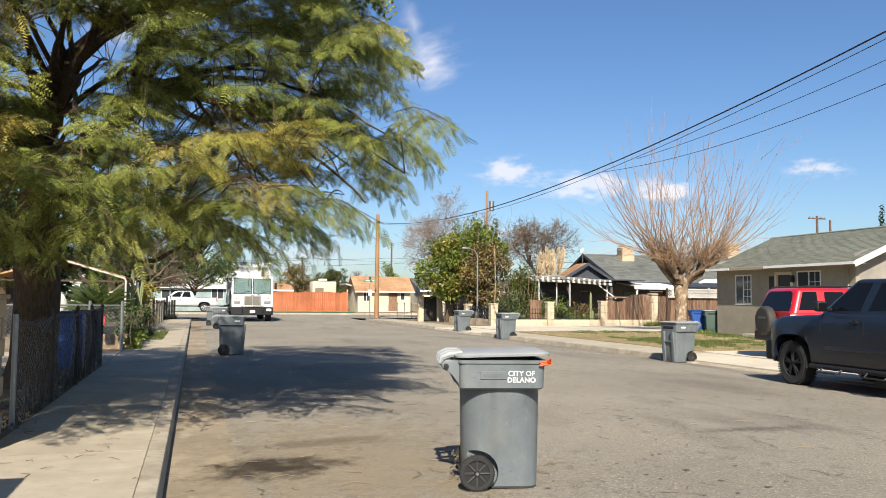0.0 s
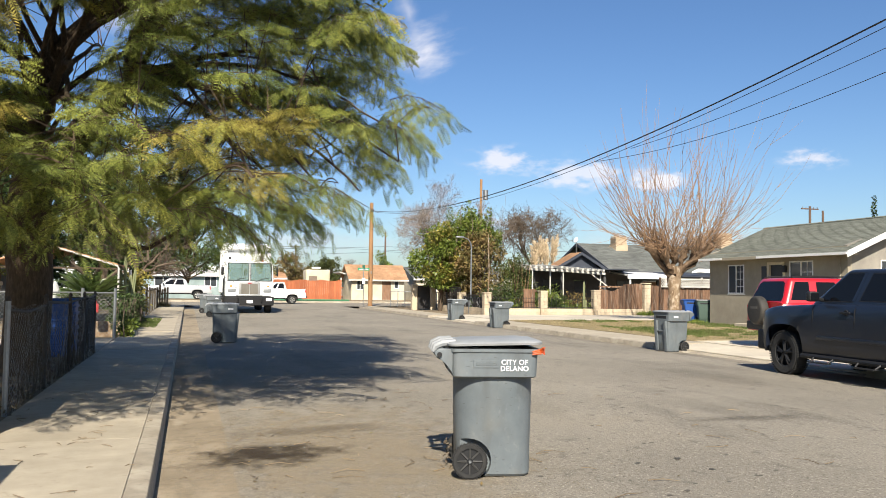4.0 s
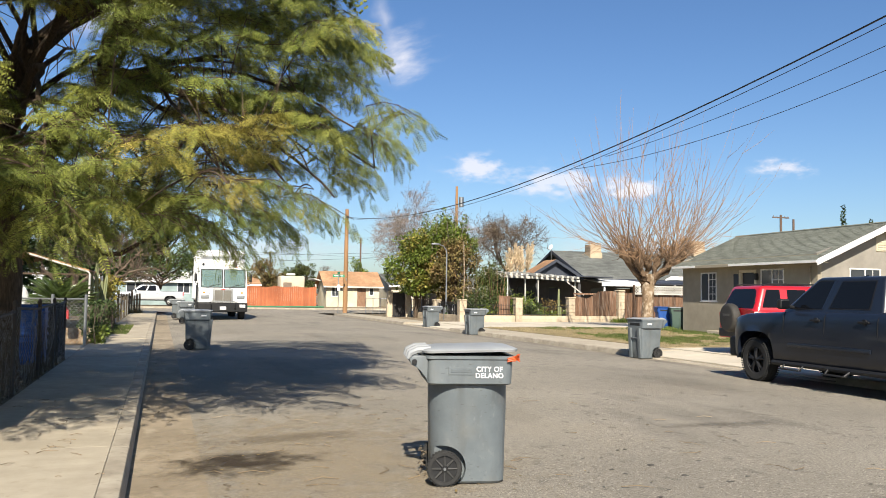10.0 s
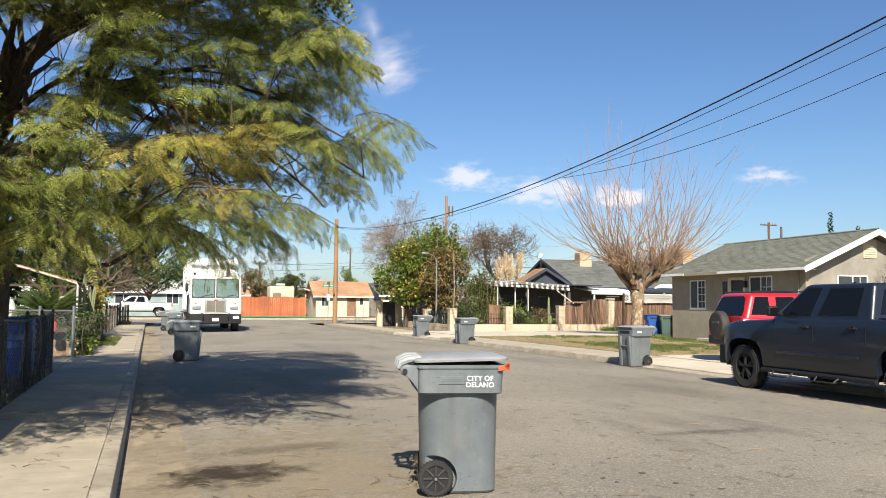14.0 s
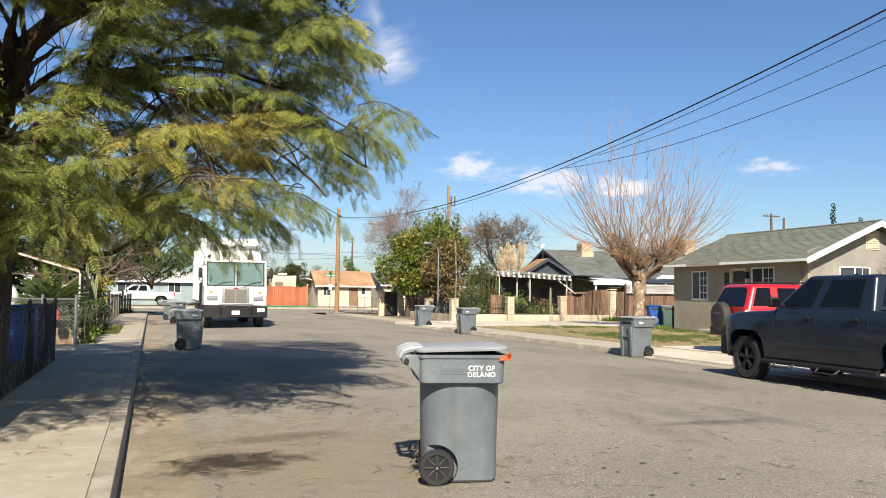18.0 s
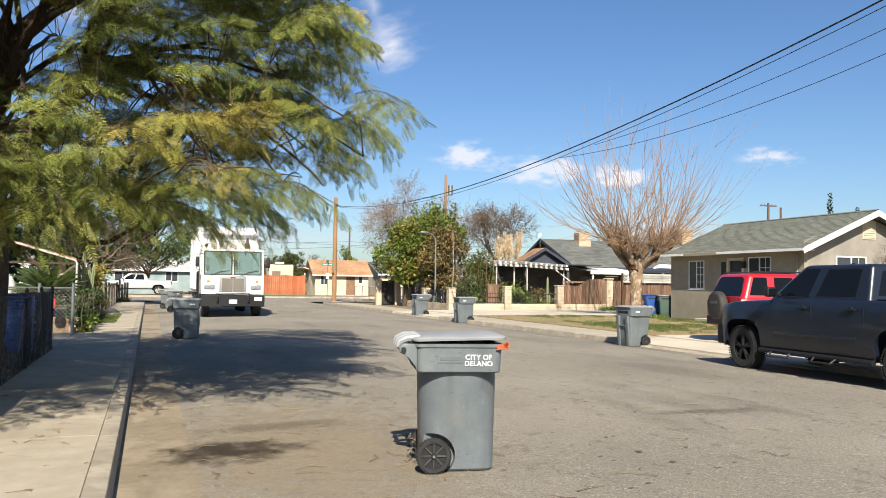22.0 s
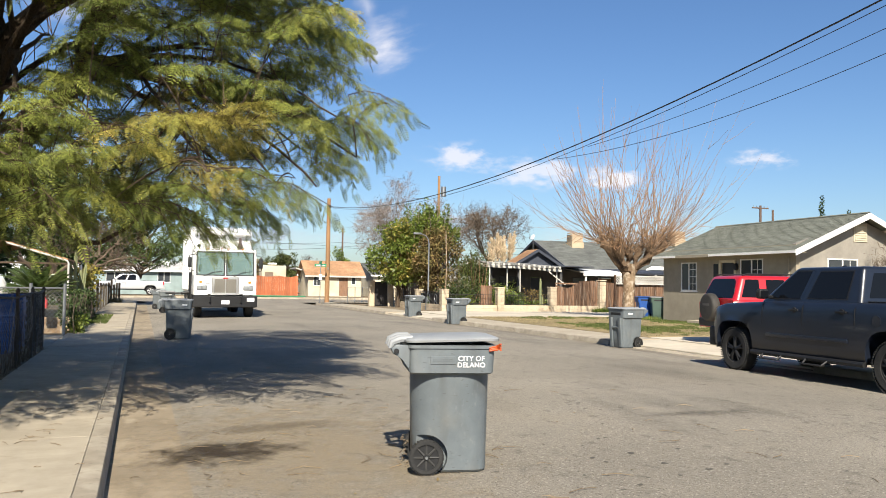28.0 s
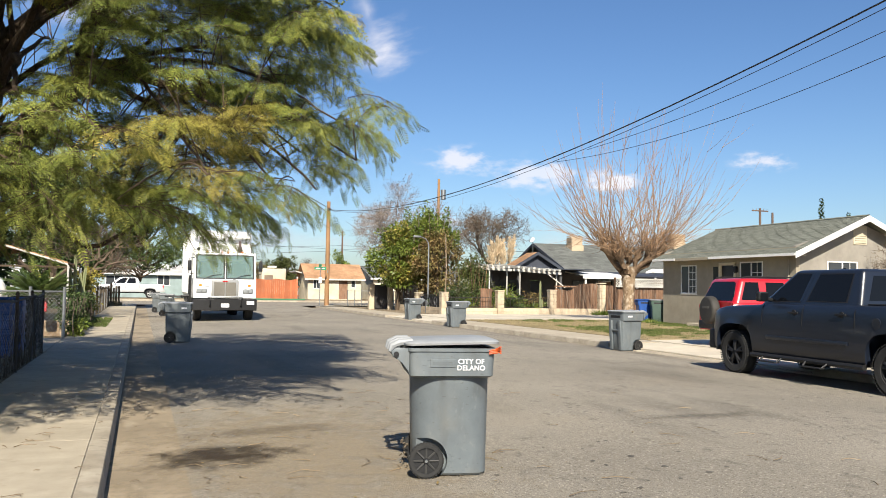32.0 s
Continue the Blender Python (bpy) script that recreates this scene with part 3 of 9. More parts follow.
def blades(name, x0, x1, y0, y1, z, n, h, mat_, label, seed, keep=None):
    r = np.random.default_rng(seed)
    p = np.column_stack([r.uniform(x0, x1, n), r.uniform(y0, y1, n), np.full(n, z)])
    if keep is not None:
        p = p[[keep(*q[:2]) for q in p]]
    n = len(p)
    a = r.uniform(0, 6.28, n)
    hh = r.uniform(0.4, 1.0, n) * h
    w = np.column_stack([np.cos(a), np.sin(a), np.zeros(n)]) * 0.012
    lean = np.column_stack([r.normal(0, 0.35, n), r.normal(0, 0.35, n), np.ones(n)]) * hh[:, None]
    v = np.stack([p - w, p + w, p + lean], 1).reshape(-1, 3)
    return solo(name, mesh_arrays(name, v, np.arange(3 * n).reshape(-1, 3)), mat_, label, "grass", kind="stuff")


def patchy(x, y):
    n = noise.noise(Vector((x * 0.30, y * 0.22, 3.1))) + 0.6 * noise.noise(Vector((x * 1.6, y * 1.3, 8.2)))
    edge = 0.5 * max(0.0, (15.4 - x) / 1.5) + 0.35 * max(0.0, (y - 29.5) / 5)
    return n > 0.02 + edge


blades("lawn_grass", 13.9, 21.9, 20.3, 34.4, 0.18, 52000, 0.075, GRASS, "short patchy green lawn grass", 3, patchy)
blades("straw_grass", 13.9, 21.9, 20.3, 34.4, 0.18, 16000, 0.045, STRAW, "short dry straw between the green patches", 4)
blades("verge_grass", -2.0, -1.0, 28.5, 36, 0.14, 2500, 0.12, GRASS, "tuft of green grass beside the pavement", 5)
blades("wall_weeds", 24.6, 26.6, 41.2, 41.9, 0.17, 900, 0.34, LEAF_BUSH, "green weeds at the foot of the wall", 6)
blades("house_weeds", 21.3, 22.0, 31.2, 33.4, 0.17, 900, 0.22, LEAF_BUSH, "green weeds beside the carts", 7)


# ---- wheeled refuse carts ----


def cart_wheel(parent, x, y, r=0.135):
    side = 1 if y > 0 else -1
    bm = B()
    m = Matrix.Translation((0, 0, 0)) @ Euler((radians(90), 0, 0)).to_matrix().to_4x4()
    prof = [(r - 0.035, -0.026), (r - 0.008, -0.026), (r, -0.016), (r, 0.016), (r - 0.008, 0.026), (r - 0.035, 0.026)]
    n = 32
    rings = [[(q * math.cos(2 * math.pi * k / n), w, q * math.sin(2 * math.pi * k / n)) for q, w in prof] for k in range(n)]
    vs = [[bm.verts.new(p) for p in ring] for ring in rings]
    for k in range(n):
        a, b = vs[k], vs[(k + 1) % n]
        for i in range(len(prof)):
            j = (i + 1) % len(prof)
            bm.faces.new((a[i], a[j], b[j], b[i]))
    for k in range(30):
        for u in (-0.014, 0.014):
            box(bm, -0.008, 0.008, u - 0.011, u + 0.011, r - 0.004, r + 0.004, m=Euler((0, radians(12 * k + (6 if u > 0 else 0)), 0)).to_matrix().to_4x4())
    tyre = part("wheel", bm, RUBBER, parent, "black ribbed rubber wheel", at=pose(x, y, r + 0.003))
    bm = B()
    cyl(bm, (0, -0.012 * 1, 0), (0, 0.012, 0), r - 0.034, seg=28)
    # Black disc stands in for the shaded gaps between the spokes.
    part("wheel_disc", bm, BLACK, tyre)
    bm = B()
    for k in range(8):
        a = 2 * math.pi * k / 8
        tube(bm, [(math.cos(a) * 0.025, side * 0.016, math.sin(a) * 0.025), (math.cos(a) * (r - 0.036), side * 0.016, math.sin(a) * (r - 0.036))], [0.010, 0.007], 5)
    part("spokes", bm, WHEEL_GREY, tyre)
    part("hub", cyl(B(), (0, side * 0.01, 0), (0, side * 0.03, 0), 0.026, 0.022, 14), BLACK, tyre)
    part("axle_end", cyl(B(), (0, side * 0.03, 0), (0, side * 0.042, 0), 0.013, 0.010, 10), STEEL, tyre)
    return tyre


def refuse_cart(body_mat, lid_mat, label, detail=False, ribs=True, group="kerbside refuse carts", open_lid=0.0):
    """Origin on the ground; +x the front, the handle and wheels at -x."""
    cart = thing("refuse_cart", label, "trash cart", group=group)
    # shell: rounded sections flaring upwards, cut out for the wheels
    rings = []
    for z, hx0, hx1, hy, rad in ((0.012, -0.262, 0.292, 0.222, 0.09), (0.03, -0.275, 0.306, 0.240, 0.11), (0.30, -0.286, 0.320, 0.258, 0.19), (0.60, -0.296, 0.334, 0.274, 0.24), (0.83, -0.302, 0.338, 0.284, 0.27)):
        rings.append(rrect((hx0 + hx1) / 2, 0, (hx1 - hx0) / 2, hy, rad if detail else 0.045, z, 8))
    tmp = bpy.data.objects.new("shell_source", close_bm(loft(B(), rings), "shell"))
    scene.collection.objects.link(tmp)
    cutters = []
    for sy in (-1, 1):
        bmc = cyl(B(), (-0.185, sy * 0.175, 0.135), (-0.185, sy * 0.40, 0.135), 0.172, seg=36)
        box(bmc, -0.60, -0.185, min(sy * 0.176, sy * 0.401), max(sy * 0.176, sy * 0.401), -0.10, 0.30 - 0.02)
        cut = bpy.data.objects.new("cutter", close_bm(bmc, "cutter"))
        scene.collection.objects.link(cut)
        cutters.append(cut)
        md = tmp.modifiers.new("arch", "BOOLEAN")
        md.operation, md.object, md.solver, md.use_self = "DIFFERENCE", cut, "EXACT", True
    me = bpy.data.meshes.new_from_object(tmp.evaluated_get(bpy.context.evaluated_depsgraph_get()))
    for o_ in [tmp] + cutters:
        bpy.data.objects.remove(o_)
    bm = B()
    bm.from_mesh(me)
    part("body", bm, body_mat, cart, smooth=40)
    # collar
    bm = B()
    loft(bm, [rrect(0.006, 0, 0.318, 0.300, 0.07, 0.785), rrect(0.004, 0, 0.334, 0.330, 0.07, 0.80), rrect(0.003, 0, 0.342, 0.335, 0.06, 0.985),
              rrect(0.003, 0, 0.353, 0.346, 0.055, 0.99), rrect(0.003, 0, 0.353, 0.346, 0.055, 1.015), rrect(0.003, 0, 0.32, 0.31, 0.05, 1.015)], caps=False)
    part("collar", bm, body_mat, cart, smooth=35)
    for sy in (1, -1):
        bm = B()
        prism(bm, [(-0.33, 0.80), (-0.33, 1.012), (-0.44, 1.015), (-0.475, 0.985), (-0.46, 0.945), (-0.38, 0.905)], "y", sy * 0.315, sy * 0.25, 0.008, 2)
        part("hinge_bracket", bm, body_mat, cart)
    part("grip", cyl(B(), (-0.452, -0.31, 0.972), (-0.452, 0.31, 0.972), 0.019, seg=12), BLACK, cart)
    if detail:
        for sy in (-1, 1):
            part("hinge_pin", cyl(B(), (-0.435, sy * 0.312, 0.968), (-0.435, sy * 0.334, 0.968), 0.020, seg=16), BLACK, cart)
    # lid
    lid = part("lid", bmesh.new(), lid_mat, cart, at=pose(-0.40, 0, 1.0 + (0.012 if open_lid else 0.0), 0, -open_lid, 0))
    bm = B()
    rings = []
    for dz, gx, gy in ((0.020, 0.0, 0.0), (0.036, 0.004, 0.004), (0.047, -0.012, -0.012), (0.052, -0.05, -0.05), (0.060, -0.11, -0.11), (0.064, -0.19, -0.19)):
        rings.append(rrect(0.407, 0, 0.372 + gx, 0.352 + gy, max(0.05, 0.075 + gx * 0.2), dz, 5))
    loft(bm, rings)
    for sy in (-0.22, 0.0, 0.22):
        tube(bm, [(0.10, sy, 0.045), (0.0, sy, 0.040), (-0.06, sy, 0.015), (-0.075, sy, -0.03)], [0.026, 0.030, 0.028, 0.022], 8, True)
    me = close_bm(bm, "lid", 40)
    me.materials.append(lid_mat)
    lid.data = me
    cart_wheel(cart, -0.185, -0.272)
    cart_wheel(cart, -0.185, 0.272)
    part("axle", cyl(B(), (-0.185, -0.27, 0.135), (-0.185, 0.27, 0.135), 0.013, seg=8), STEEL, cart)
    for sy in (-0.19, 0.17) if ribs else ():
        part("front_rib", prism(B(), [(0.28, 0.03), (0.335, 0.03), (0.395, 0.80), (0.32, 0.80)], "y", sy - 0.045, sy + 0.065, 0.010, 2), body_mat, cart)
    for z in (0.54,) if ribs else ():
        part("grab_bar", box(B(), 0.325, 0.372, -0.15, 0.13, z - 0.02, z + 0.02, 0.008), body_mat, cart)
    bm = B()
    box(bm, 0.338, 0.345, -0.2, 0.2, 0.86, 0.93, 0.003)
    part("catch_bar", bm, BLACK, cart)
    return cart


def letters(words, size, parent, at, mat_):
    cu = bpy.data.curves.new("lettering", "FONT")
    cu.body, cu.size, cu.extrude, cu.align_x, cu.space_line, cu.offset = words, size, 0.0015, "CENTER", 0.92, 0.0008
    cu.space_character = 1.05
    ob = new("text_source", cu)
    dg = bpy.context.evaluated_depsgraph_get()
    me = bpy.data.meshes.new_from_object(ob.evaluated_get(dg))
    bpy.data.objects.remove(ob)
    me.materials.append(mat_)
    return part("lettering", me, None, parent, "white stamped lettering", at=at)


near_cart = refuse_cart(CART, CART_LID, "scuffed grey plastic wheeled trash cart standing in the road", True, False, open_lid=1.6)
near_cart.matrix_world = pose(2.375, 6.33, road_z(2.3, 6.4), 0, 0, -13)
letters("CITY OF\nDELANO", 0.054, near_cart, pose(0.152, -0.3365, 0.895, 88.5, 0, 0), LETTER)
part("maker_plate", box(B(), -0.17, 0.03, -0.338, -0.333, 0.868, 0.93, 0.002), CART, near_cart, "blank embossed maker's plate")
part("maker_bar", box(B(), -0.15, 0.01, -0.340, -0.337, 0.885, 0.912, 0.002), CART, near_cart)
bm = B()
rr = random.Random(9)
for k in range(3):
    z = 0.985 + 0.012 * k
    tube(bm, [(0.325, -0.25, z), (0.363, -0.30, z + rr.uniform(-0.01, 0.01)), (0.355, -0.342, z), (0.32, -0.353, z - 0.004), (0.29, -0.352, z - 0.012)], [0.006, 0.008, 0.010, 0.008, 0.004], 6)
for k in range(4):
    tube(bm, [(0.347, -0.335, 1.0), (0.370, -0.345 - 0.012 * k, 0.992 + 0.012 * k), (0.388, -0.35, 0.975 + 0.018 * k)], [0.010, 0.008, 0.004], 6)
part("orange_tie", bm, ORANGE, near_cart, "knotted orange tape at the lid's corner")
bm = B()
for k in range(16):
    a = rr.uniform(0, 6.28)
    s = rr.uniform(0.006, 0.018)
    box(bm, -s, s, -s * 0.6, s * 0.6, 0, 0.01, m=pose(-0.315 + rr.uniform(-0.03, 0.02), 0.14 + rr.uniform(-0.08, 0.1), 0.02 + rr.uniform(0, 0.2), rr.uniform(-80, 80), rr.uniform(-80, 80), math.degrees(a)))
part("caught_leaves", bm, DEAD_LEAF, near_cart, "dry leaves caught behind the wheels")

kerb_cart = refuse_cart(CART, CART_LID, "grey plastic wheeled trash cart standing beside the kerb")
part("number_mark", box(B(), 0.10, 0.235, -0.3385, -0.336, 0.885, 0.925), LETTER, kerb_cart, "small white stamped mark")
part("number_mark", box(B(), 0.06, 0.20, 0.336, 0.3385, 0.885, 0.925), LETTER, kerb_cart, "small white stamped mark")
kerb_cart.matrix_world = pose(0.95, 22.85, road_z(1, 23), 0, 0, -4)
for x, y, rz, lab in ((1.2, 41.6, -4, ""), (12.02, 18.62, 186, "grey plastic wheeled trash cart beside the driveway apron"),
                      (12.47, 37.9, 186, "grey plastic wheeled trash cart on the far kerb"), (12.06, 31.0, 182, "grey plastic wheeled trash cart on the far kerb")):
    c = copy_thing(kerb_cart, pose(x, y, road_z(x, y), 0, 0, rz))
    if lab:
        c["label"] = lab
tipped_cart = copy_thing(kerb_cart, pose(0.95, 47.6, road_z(1, 46), 0, 0, -4))
tipped_cart["label"] = "grey plastic wheeled trash cart lifted and emptied by the truck"
blue_cart = refuse_cart(CART_BLUE, CART_BLUE, "blue plastic recycling cart beside the house wall", ribs=False, group="carts beside the house")
blue_cart.matrix_world = pose(21.91, 32.5, 0.15, 0, 0, 250)
green_cart = refuse_cart(CART_GREEN, CART_LID, "dark green plastic garden-waste cart with a grey lid", ribs=False, group="carts beside the house")
green_cart.matrix_world = pose(22.16, 31.78, 0.15, 0, 0, 245)
yard_cart = refuse_cart(CART_BLUE, CART_BLUE, "blue plastic cart behind the chain-link fence", group="carts behind the fence")
yard_cart.matrix_world = pose(-2.55, 19.4, 0.135, 0, 0, 275)


# ---- vehicles (x forward, y to their left, z up) ----


def road_wheel(parent, x, y, r, w, rim_mat, rim_r=None, spokes=5, knobs=0):
    """A wheel: the tyre is the part, its rim and hub are below it."""
    side = 1 if y > 0 else -1
    rim_r = rim_r or r * 0.62
    n = 40
    prof = [(rim_r, -w / 2 + 0.01), (r - 0.05, -w / 2), (r - 0.012, -w / 2 + 0.03), (r, -w / 2 + 0.06), (r, w / 2 - 0.06), (r - 0.012, w / 2 - 0.03), (r - 0.05, w / 2), (rim_r, w / 2 - 0.01)]
    bm = B()
    vs = [[bm.verts.new((q * math.cos(2 * math.pi * k / n), u, q * math.sin(2 * math.pi * k / n))) for q, u in prof] for k in range(n)]
    for k in range(n):
        a, b = vs[k], vs[(k + 1) % n]
        for i in range(len(prof)):
            j = (i + 1) % len(prof)
            bm.faces.new((a[i], a[j], b[j], b[i]))
    for k in range(knobs):
        a = 360 * k / knobs
        for u in (-w / 2 + 0.035, 0.0, w / 2 - 0.035):
            box(bm, -0.012, 0.012, u - 0.036, u + 0.036, r - 0.01, r + 0.003, m=Euler((0, radians(a + (180 / knobs if u == 0 else 0)), 0)).to_matrix().to_4x4())
    tyre = part("wheel", bm, RUBBER, parent, "black tyre", at=pose(x, y, r), smooth=30)
    o = side * (w / 2 - 0.055)
    bm = B()
    cyl(bm, (0, o - side * 0.09, 0), (0, o - side * 0.05, 0), rim_r, seg=32)
    part("brake", bm, BLACK, tyre)
    bm = B()
    m = 32
    pr = [(rim_r, o - side * 0.06), (rim_r, o + side * 0.03), (rim_r - 0.02, o + side * 0.025), (rim_r - 0.03, o - side * 0.05)]
    vs = [[bm.verts.new((q * math.cos(2 * math.pi * k / m), u, q * math.sin(2 * math.pi * k / m))) for q, u in pr] for k in range(m)]
    for k in range(m):
        a, b = vs[k], vs[(k + 1) % m]
        for i in range(3):
            bm.faces.new((a[i], a[i + 1], b[i + 1], b[i]))
    for k in range(spokes):
        a = 2 * math.pi * k / spokes + 0.3
        for da in (-0.09, 0.09):
            tube(bm, [(math.cos(a) * 0.04, o + side * 0.012, math.sin(a) * 0.04), (math.cos(a + da) * (rim_r * 0.6), o + side * 0.018, math.sin(a + da) * rim_r * 0.6),
                      (math.cos(a + da * 2.0) * (rim_r - 0.02), o + side * 0.008, math.sin(a + da * 2.0) * (rim_r - 0.02))], [0.035, 0.027, 0.024], 6)
    part("rim", bm, rim_mat, tyre)
    part("hub", cyl(B(), (0, o, 0), (0, o + side * 0.03, 0), 0.055, 0.045, 14), rim_mat, tyre)
    return tyre


def arch_pts(cx, cz, r, a0, a1, n=12):
    return [(cx + r * math.copysign(abs(math.cos(radians(a))) ** 0.625, math.cos(radians(a))), cz + r * math.sin(radians(a)) ** 0.625) for a in np.linspace(a0, a1 - 1e-6, n)]


def body_shell(parent, top, bottom_z, axles, arch_r, wheel_r, half, paint, name="body"):
    """Cross sections from nose to tail: top gives the height along the body, the lower edge rises over the wheels, sides are bulged."""
    nose, tail = top[0][0], top[-1][0]
    xs = set(np.linspace(nose, tail, 46))
    for ax in axles:
        xs |= {ax + arch_r * math.copysign(abs(math.cos(a)) ** 0.625, math.cos(a)) for a in np.linspace(0, math.pi, 25)} | {ax - arch_r - 0.001, ax + arch_r + 0.001}
    xs = sorted(xs, reverse=True)
    tx, tz = [p[0] for p in top][::-1], [p[1] for p in top][::-1]
    prof = ((0.0, 0.955), (0.06, 0.985), (0.22, 0.998), (0.45, 1.0), (0.60, 0.998), (0.76, 0.985), (0.88, 0.968), (0.95, 0.945), (0.985, 0.90))
    rings = []
    for x in xs:
        zt = float(np.interp(x, tx, tz))
        zb = bottom_z
        for ax in axles:
            if abs(x - ax) < arch_r:
                zb = max(zb, wheel_r + (arch_r ** 3.2 - abs(x - ax) ** 3.2) ** (1 / 3.2))
        w = half
        if x > nose - 0.45:
            w *= 1 - 0.15 * ((x - nose + 0.45) / 0.45) ** 2.2
        if x < tail + 0.25:
            w *= 1 - 0.05 * ((tail + 0.25 - x) / 0.25) ** 2
        ref = bottom_z
        side = []
        for u, k in prof:
            z = ref + (zt - ref) * u
            side.append((w * k, max(zb + 0.012 * u, z)))
        ring = [(x, y, z) for y, z in side] + [(x, w * 0.80, zt), (x, w * 0.4, zt + 0.012), (x, 0, zt + 0.016)]
        ring = ring + [(px, -py, pz) for px, py, pz in ring[-2::-1]]
        rings.append(ring)
    bm = B()
    loft(bm, rings)
    return part(name, bm, paint, parent, smooth=38)


def greenhouse(parent, belt, roof, hb, hr, paint, name="cab_roof", bevel=0.075):
    """Pillars and roof: belt (x front, x back, z), roof (x front, x back, z), half widths. Returns its six corner sheets for the panes."""
    bf, bb, bz = belt
    rf, rb, rz = roof
    bm = B()
    rings = [[(bf, hb, bz), (bf, -hb, bz), (bb, -hb, bz), (bb, hb, bz)], [(rf, hr, rz), (rf, -hr, rz), (rb, -hr, rz), (rb, hr, rz)]]
    loft(bm, rings)
    es = [e for e in bm.edges if max(e.verts[0].co.z, e.verts[1].co.z) > bz + 0.05]
    bmesh.ops.bevel(bm, geom=es, offset=bevel, segments=4, profile=0.5, affect="EDGES")
    part(name, bm, paint, parent, smooth=40)
    return {"left": ((bb, hb, bz), (bf, hb, bz), (rf, hr, rz), (rb, hr, rz)), "right": ((bf, -hb, bz), (bb, -hb, bz), (rb, -hr, rz), (rf, -hr, rz)),
            "front": ((bf, hb, bz), (bf, -hb, bz), (rf, -hr, rz), (rf, hr, rz)), "back": ((bb, -hb, bz), (bb, hb, bz), (rb, hr, rz), (rb, -hr, rz))}


def arch_liner(parent, x, half, r, wheel_r):
    for s in (1, -1):
        bm = B()
        pts = arch_pts(x, wheel_r, r + 0.012, 0, 180, 14)
        vs0 = [bm.verts.new((px, s * (half - 0.015), pz)) for px, pz in pts]
        vs1 = [bm.verts.new((px, s * (half - 0.42), pz)) for px, pz in pts]
        for i in range(len(pts) - 1):
            bm.faces.new((vs0[i], vs0[i + 1], vs1[i + 1], vs1[i]))
        bm.faces.new(vs1)
        part("wheel_arch", bm, BLACK, parent)


def pickup(label, paint, length=5.8, half=1.0, wheel_r=0.40, rise=0.0, rim=None, crew=True, hero=False, trim=None, knobs=0, group="", cab=2.55):
    v = thing("pickup_truck", label, "pickup truck", group=group)
    F, R = length / 2 - (0.07 if hero else 0), -length / 2
    ax_f, ax_r = (F - 0.82, R + 0.96) if hero else (F - 0.98, R + 1.18)
    z = rise
    ar = wheel_r + 0.125
    cowl = F - (1.52 if hero else 1.42)
    belt_z = (1.25 if hero else 1.24) + z
    top = [(F, 0.92 + z), (F - 0.03, 1.03 + z), (F - 0.10, 1.10 + z), (F - 0.5, 1.17 + z), (cowl, belt_z - 0.03), (cowl - 0.1, belt_z), (R + 0.05, belt_z + 0.02), (R, belt_z)]
    body_shell(v, top, (0.33 if hero else 0.50) + z, (ax_f, ax_r), ar, wheel_r, half, paint)
    for a in (ax_f, ax_r):
        arch_liner(v, a, half, ar, wheel_r)
    cab_back = cowl - (2.33 if hero else cab if crew else 1.65)
    g = greenhouse(v, (cowl + 0.03, cab_back, belt_z - 0.02), (cowl - (0.75 if hero else 0.72), cab_back + (0.09 if hero else 0.16), (1.83 if hero else 1.86) + z), half - 0.10, half - 0.26, paint)
    L = (cowl + 0.03) - cab_back
    # side panes: front and rear door
    cut = 0.47 if crew else 0.42

    def side_panes(s):
        q = g[s]
        flip = s == "left"

        def U(u):
            return 1 - u if flip else u
        panes = [("door_window", [(0.13, 0.12), (cut, 0.12), (cut - 0.01, 0.86), (0.20, 0.86), (0.10, 0.42)])]
        if crew:
            panes.append(("door_window", [(cut + 0.055, 0.12), (0.865, 0.12), (0.845, 0.86), (cut + 0.06, 0.86)]))
        else:
            panes.append(("door_window", [(cut + 0.07, 0.14), (0.88, 0.14), (0.86, 0.84), (cut + 0.07, 0.84)]))
        if hero:
            # metres behind the windscreen's foot, and height in the pane
            back = lambda d, w: ((d - 0.78 * w) / (L - 0.87 * w), w)
            panes = [("door_window", [back(0.24, 0.10), back(1.01, 0.10), back(1.18, 0.88), back(0.82, 0.88), back(0.46, 0.44)]),
                     ("door_window", [back(1.20, 0.12), back(2.06, 0.12), back(2.10, 0.86), back(1.38, 0.86)])]
        for nm, uv in panes:
            uv = [(U(u), w) for u, w in uv]
            part(nm, panel(q, uv[::-1] if flip else uv, 0.006, 0.012), TINTED, v, "dark tinted window")
            if hero:
                c = [sum(p[i] for p in uv) / len(uv) for i in (0, 1)]
                big = [(c[0] + (u - c[0]) * 1.07, c[1] + (w - c[1]) * 1.09) for u, w in uv]
                part("window_seal", panel(q, big[::-1] if flip else big, 0.003, 0.01), BLACK, v)
    side_panes("left")
    side_panes("right")
    part("windscreen", panel(g["front"], [(0.07, 0.08), (0.93, 0.08), (0.90, 0.92), (0.10, 0.92)], 0.006, 0.012), TINTED, v, "dark windscreen")
    part("rear_window", panel(g["back"], [(0.1, 0.16), (0.9, 0.16), (0.86, 0.82), (0.14, 0.82)], 0.006, 0.012), TINTED, v, "dark rear window")
    # bed well
    part("bed_floor", box(B(), R + 0.12, cab_back - 0.12, -half + 0.13, half - 0.13, belt_z + 0.005, belt_z + 0.026, 0.006), BLACK, v, "dark cargo bed cover")
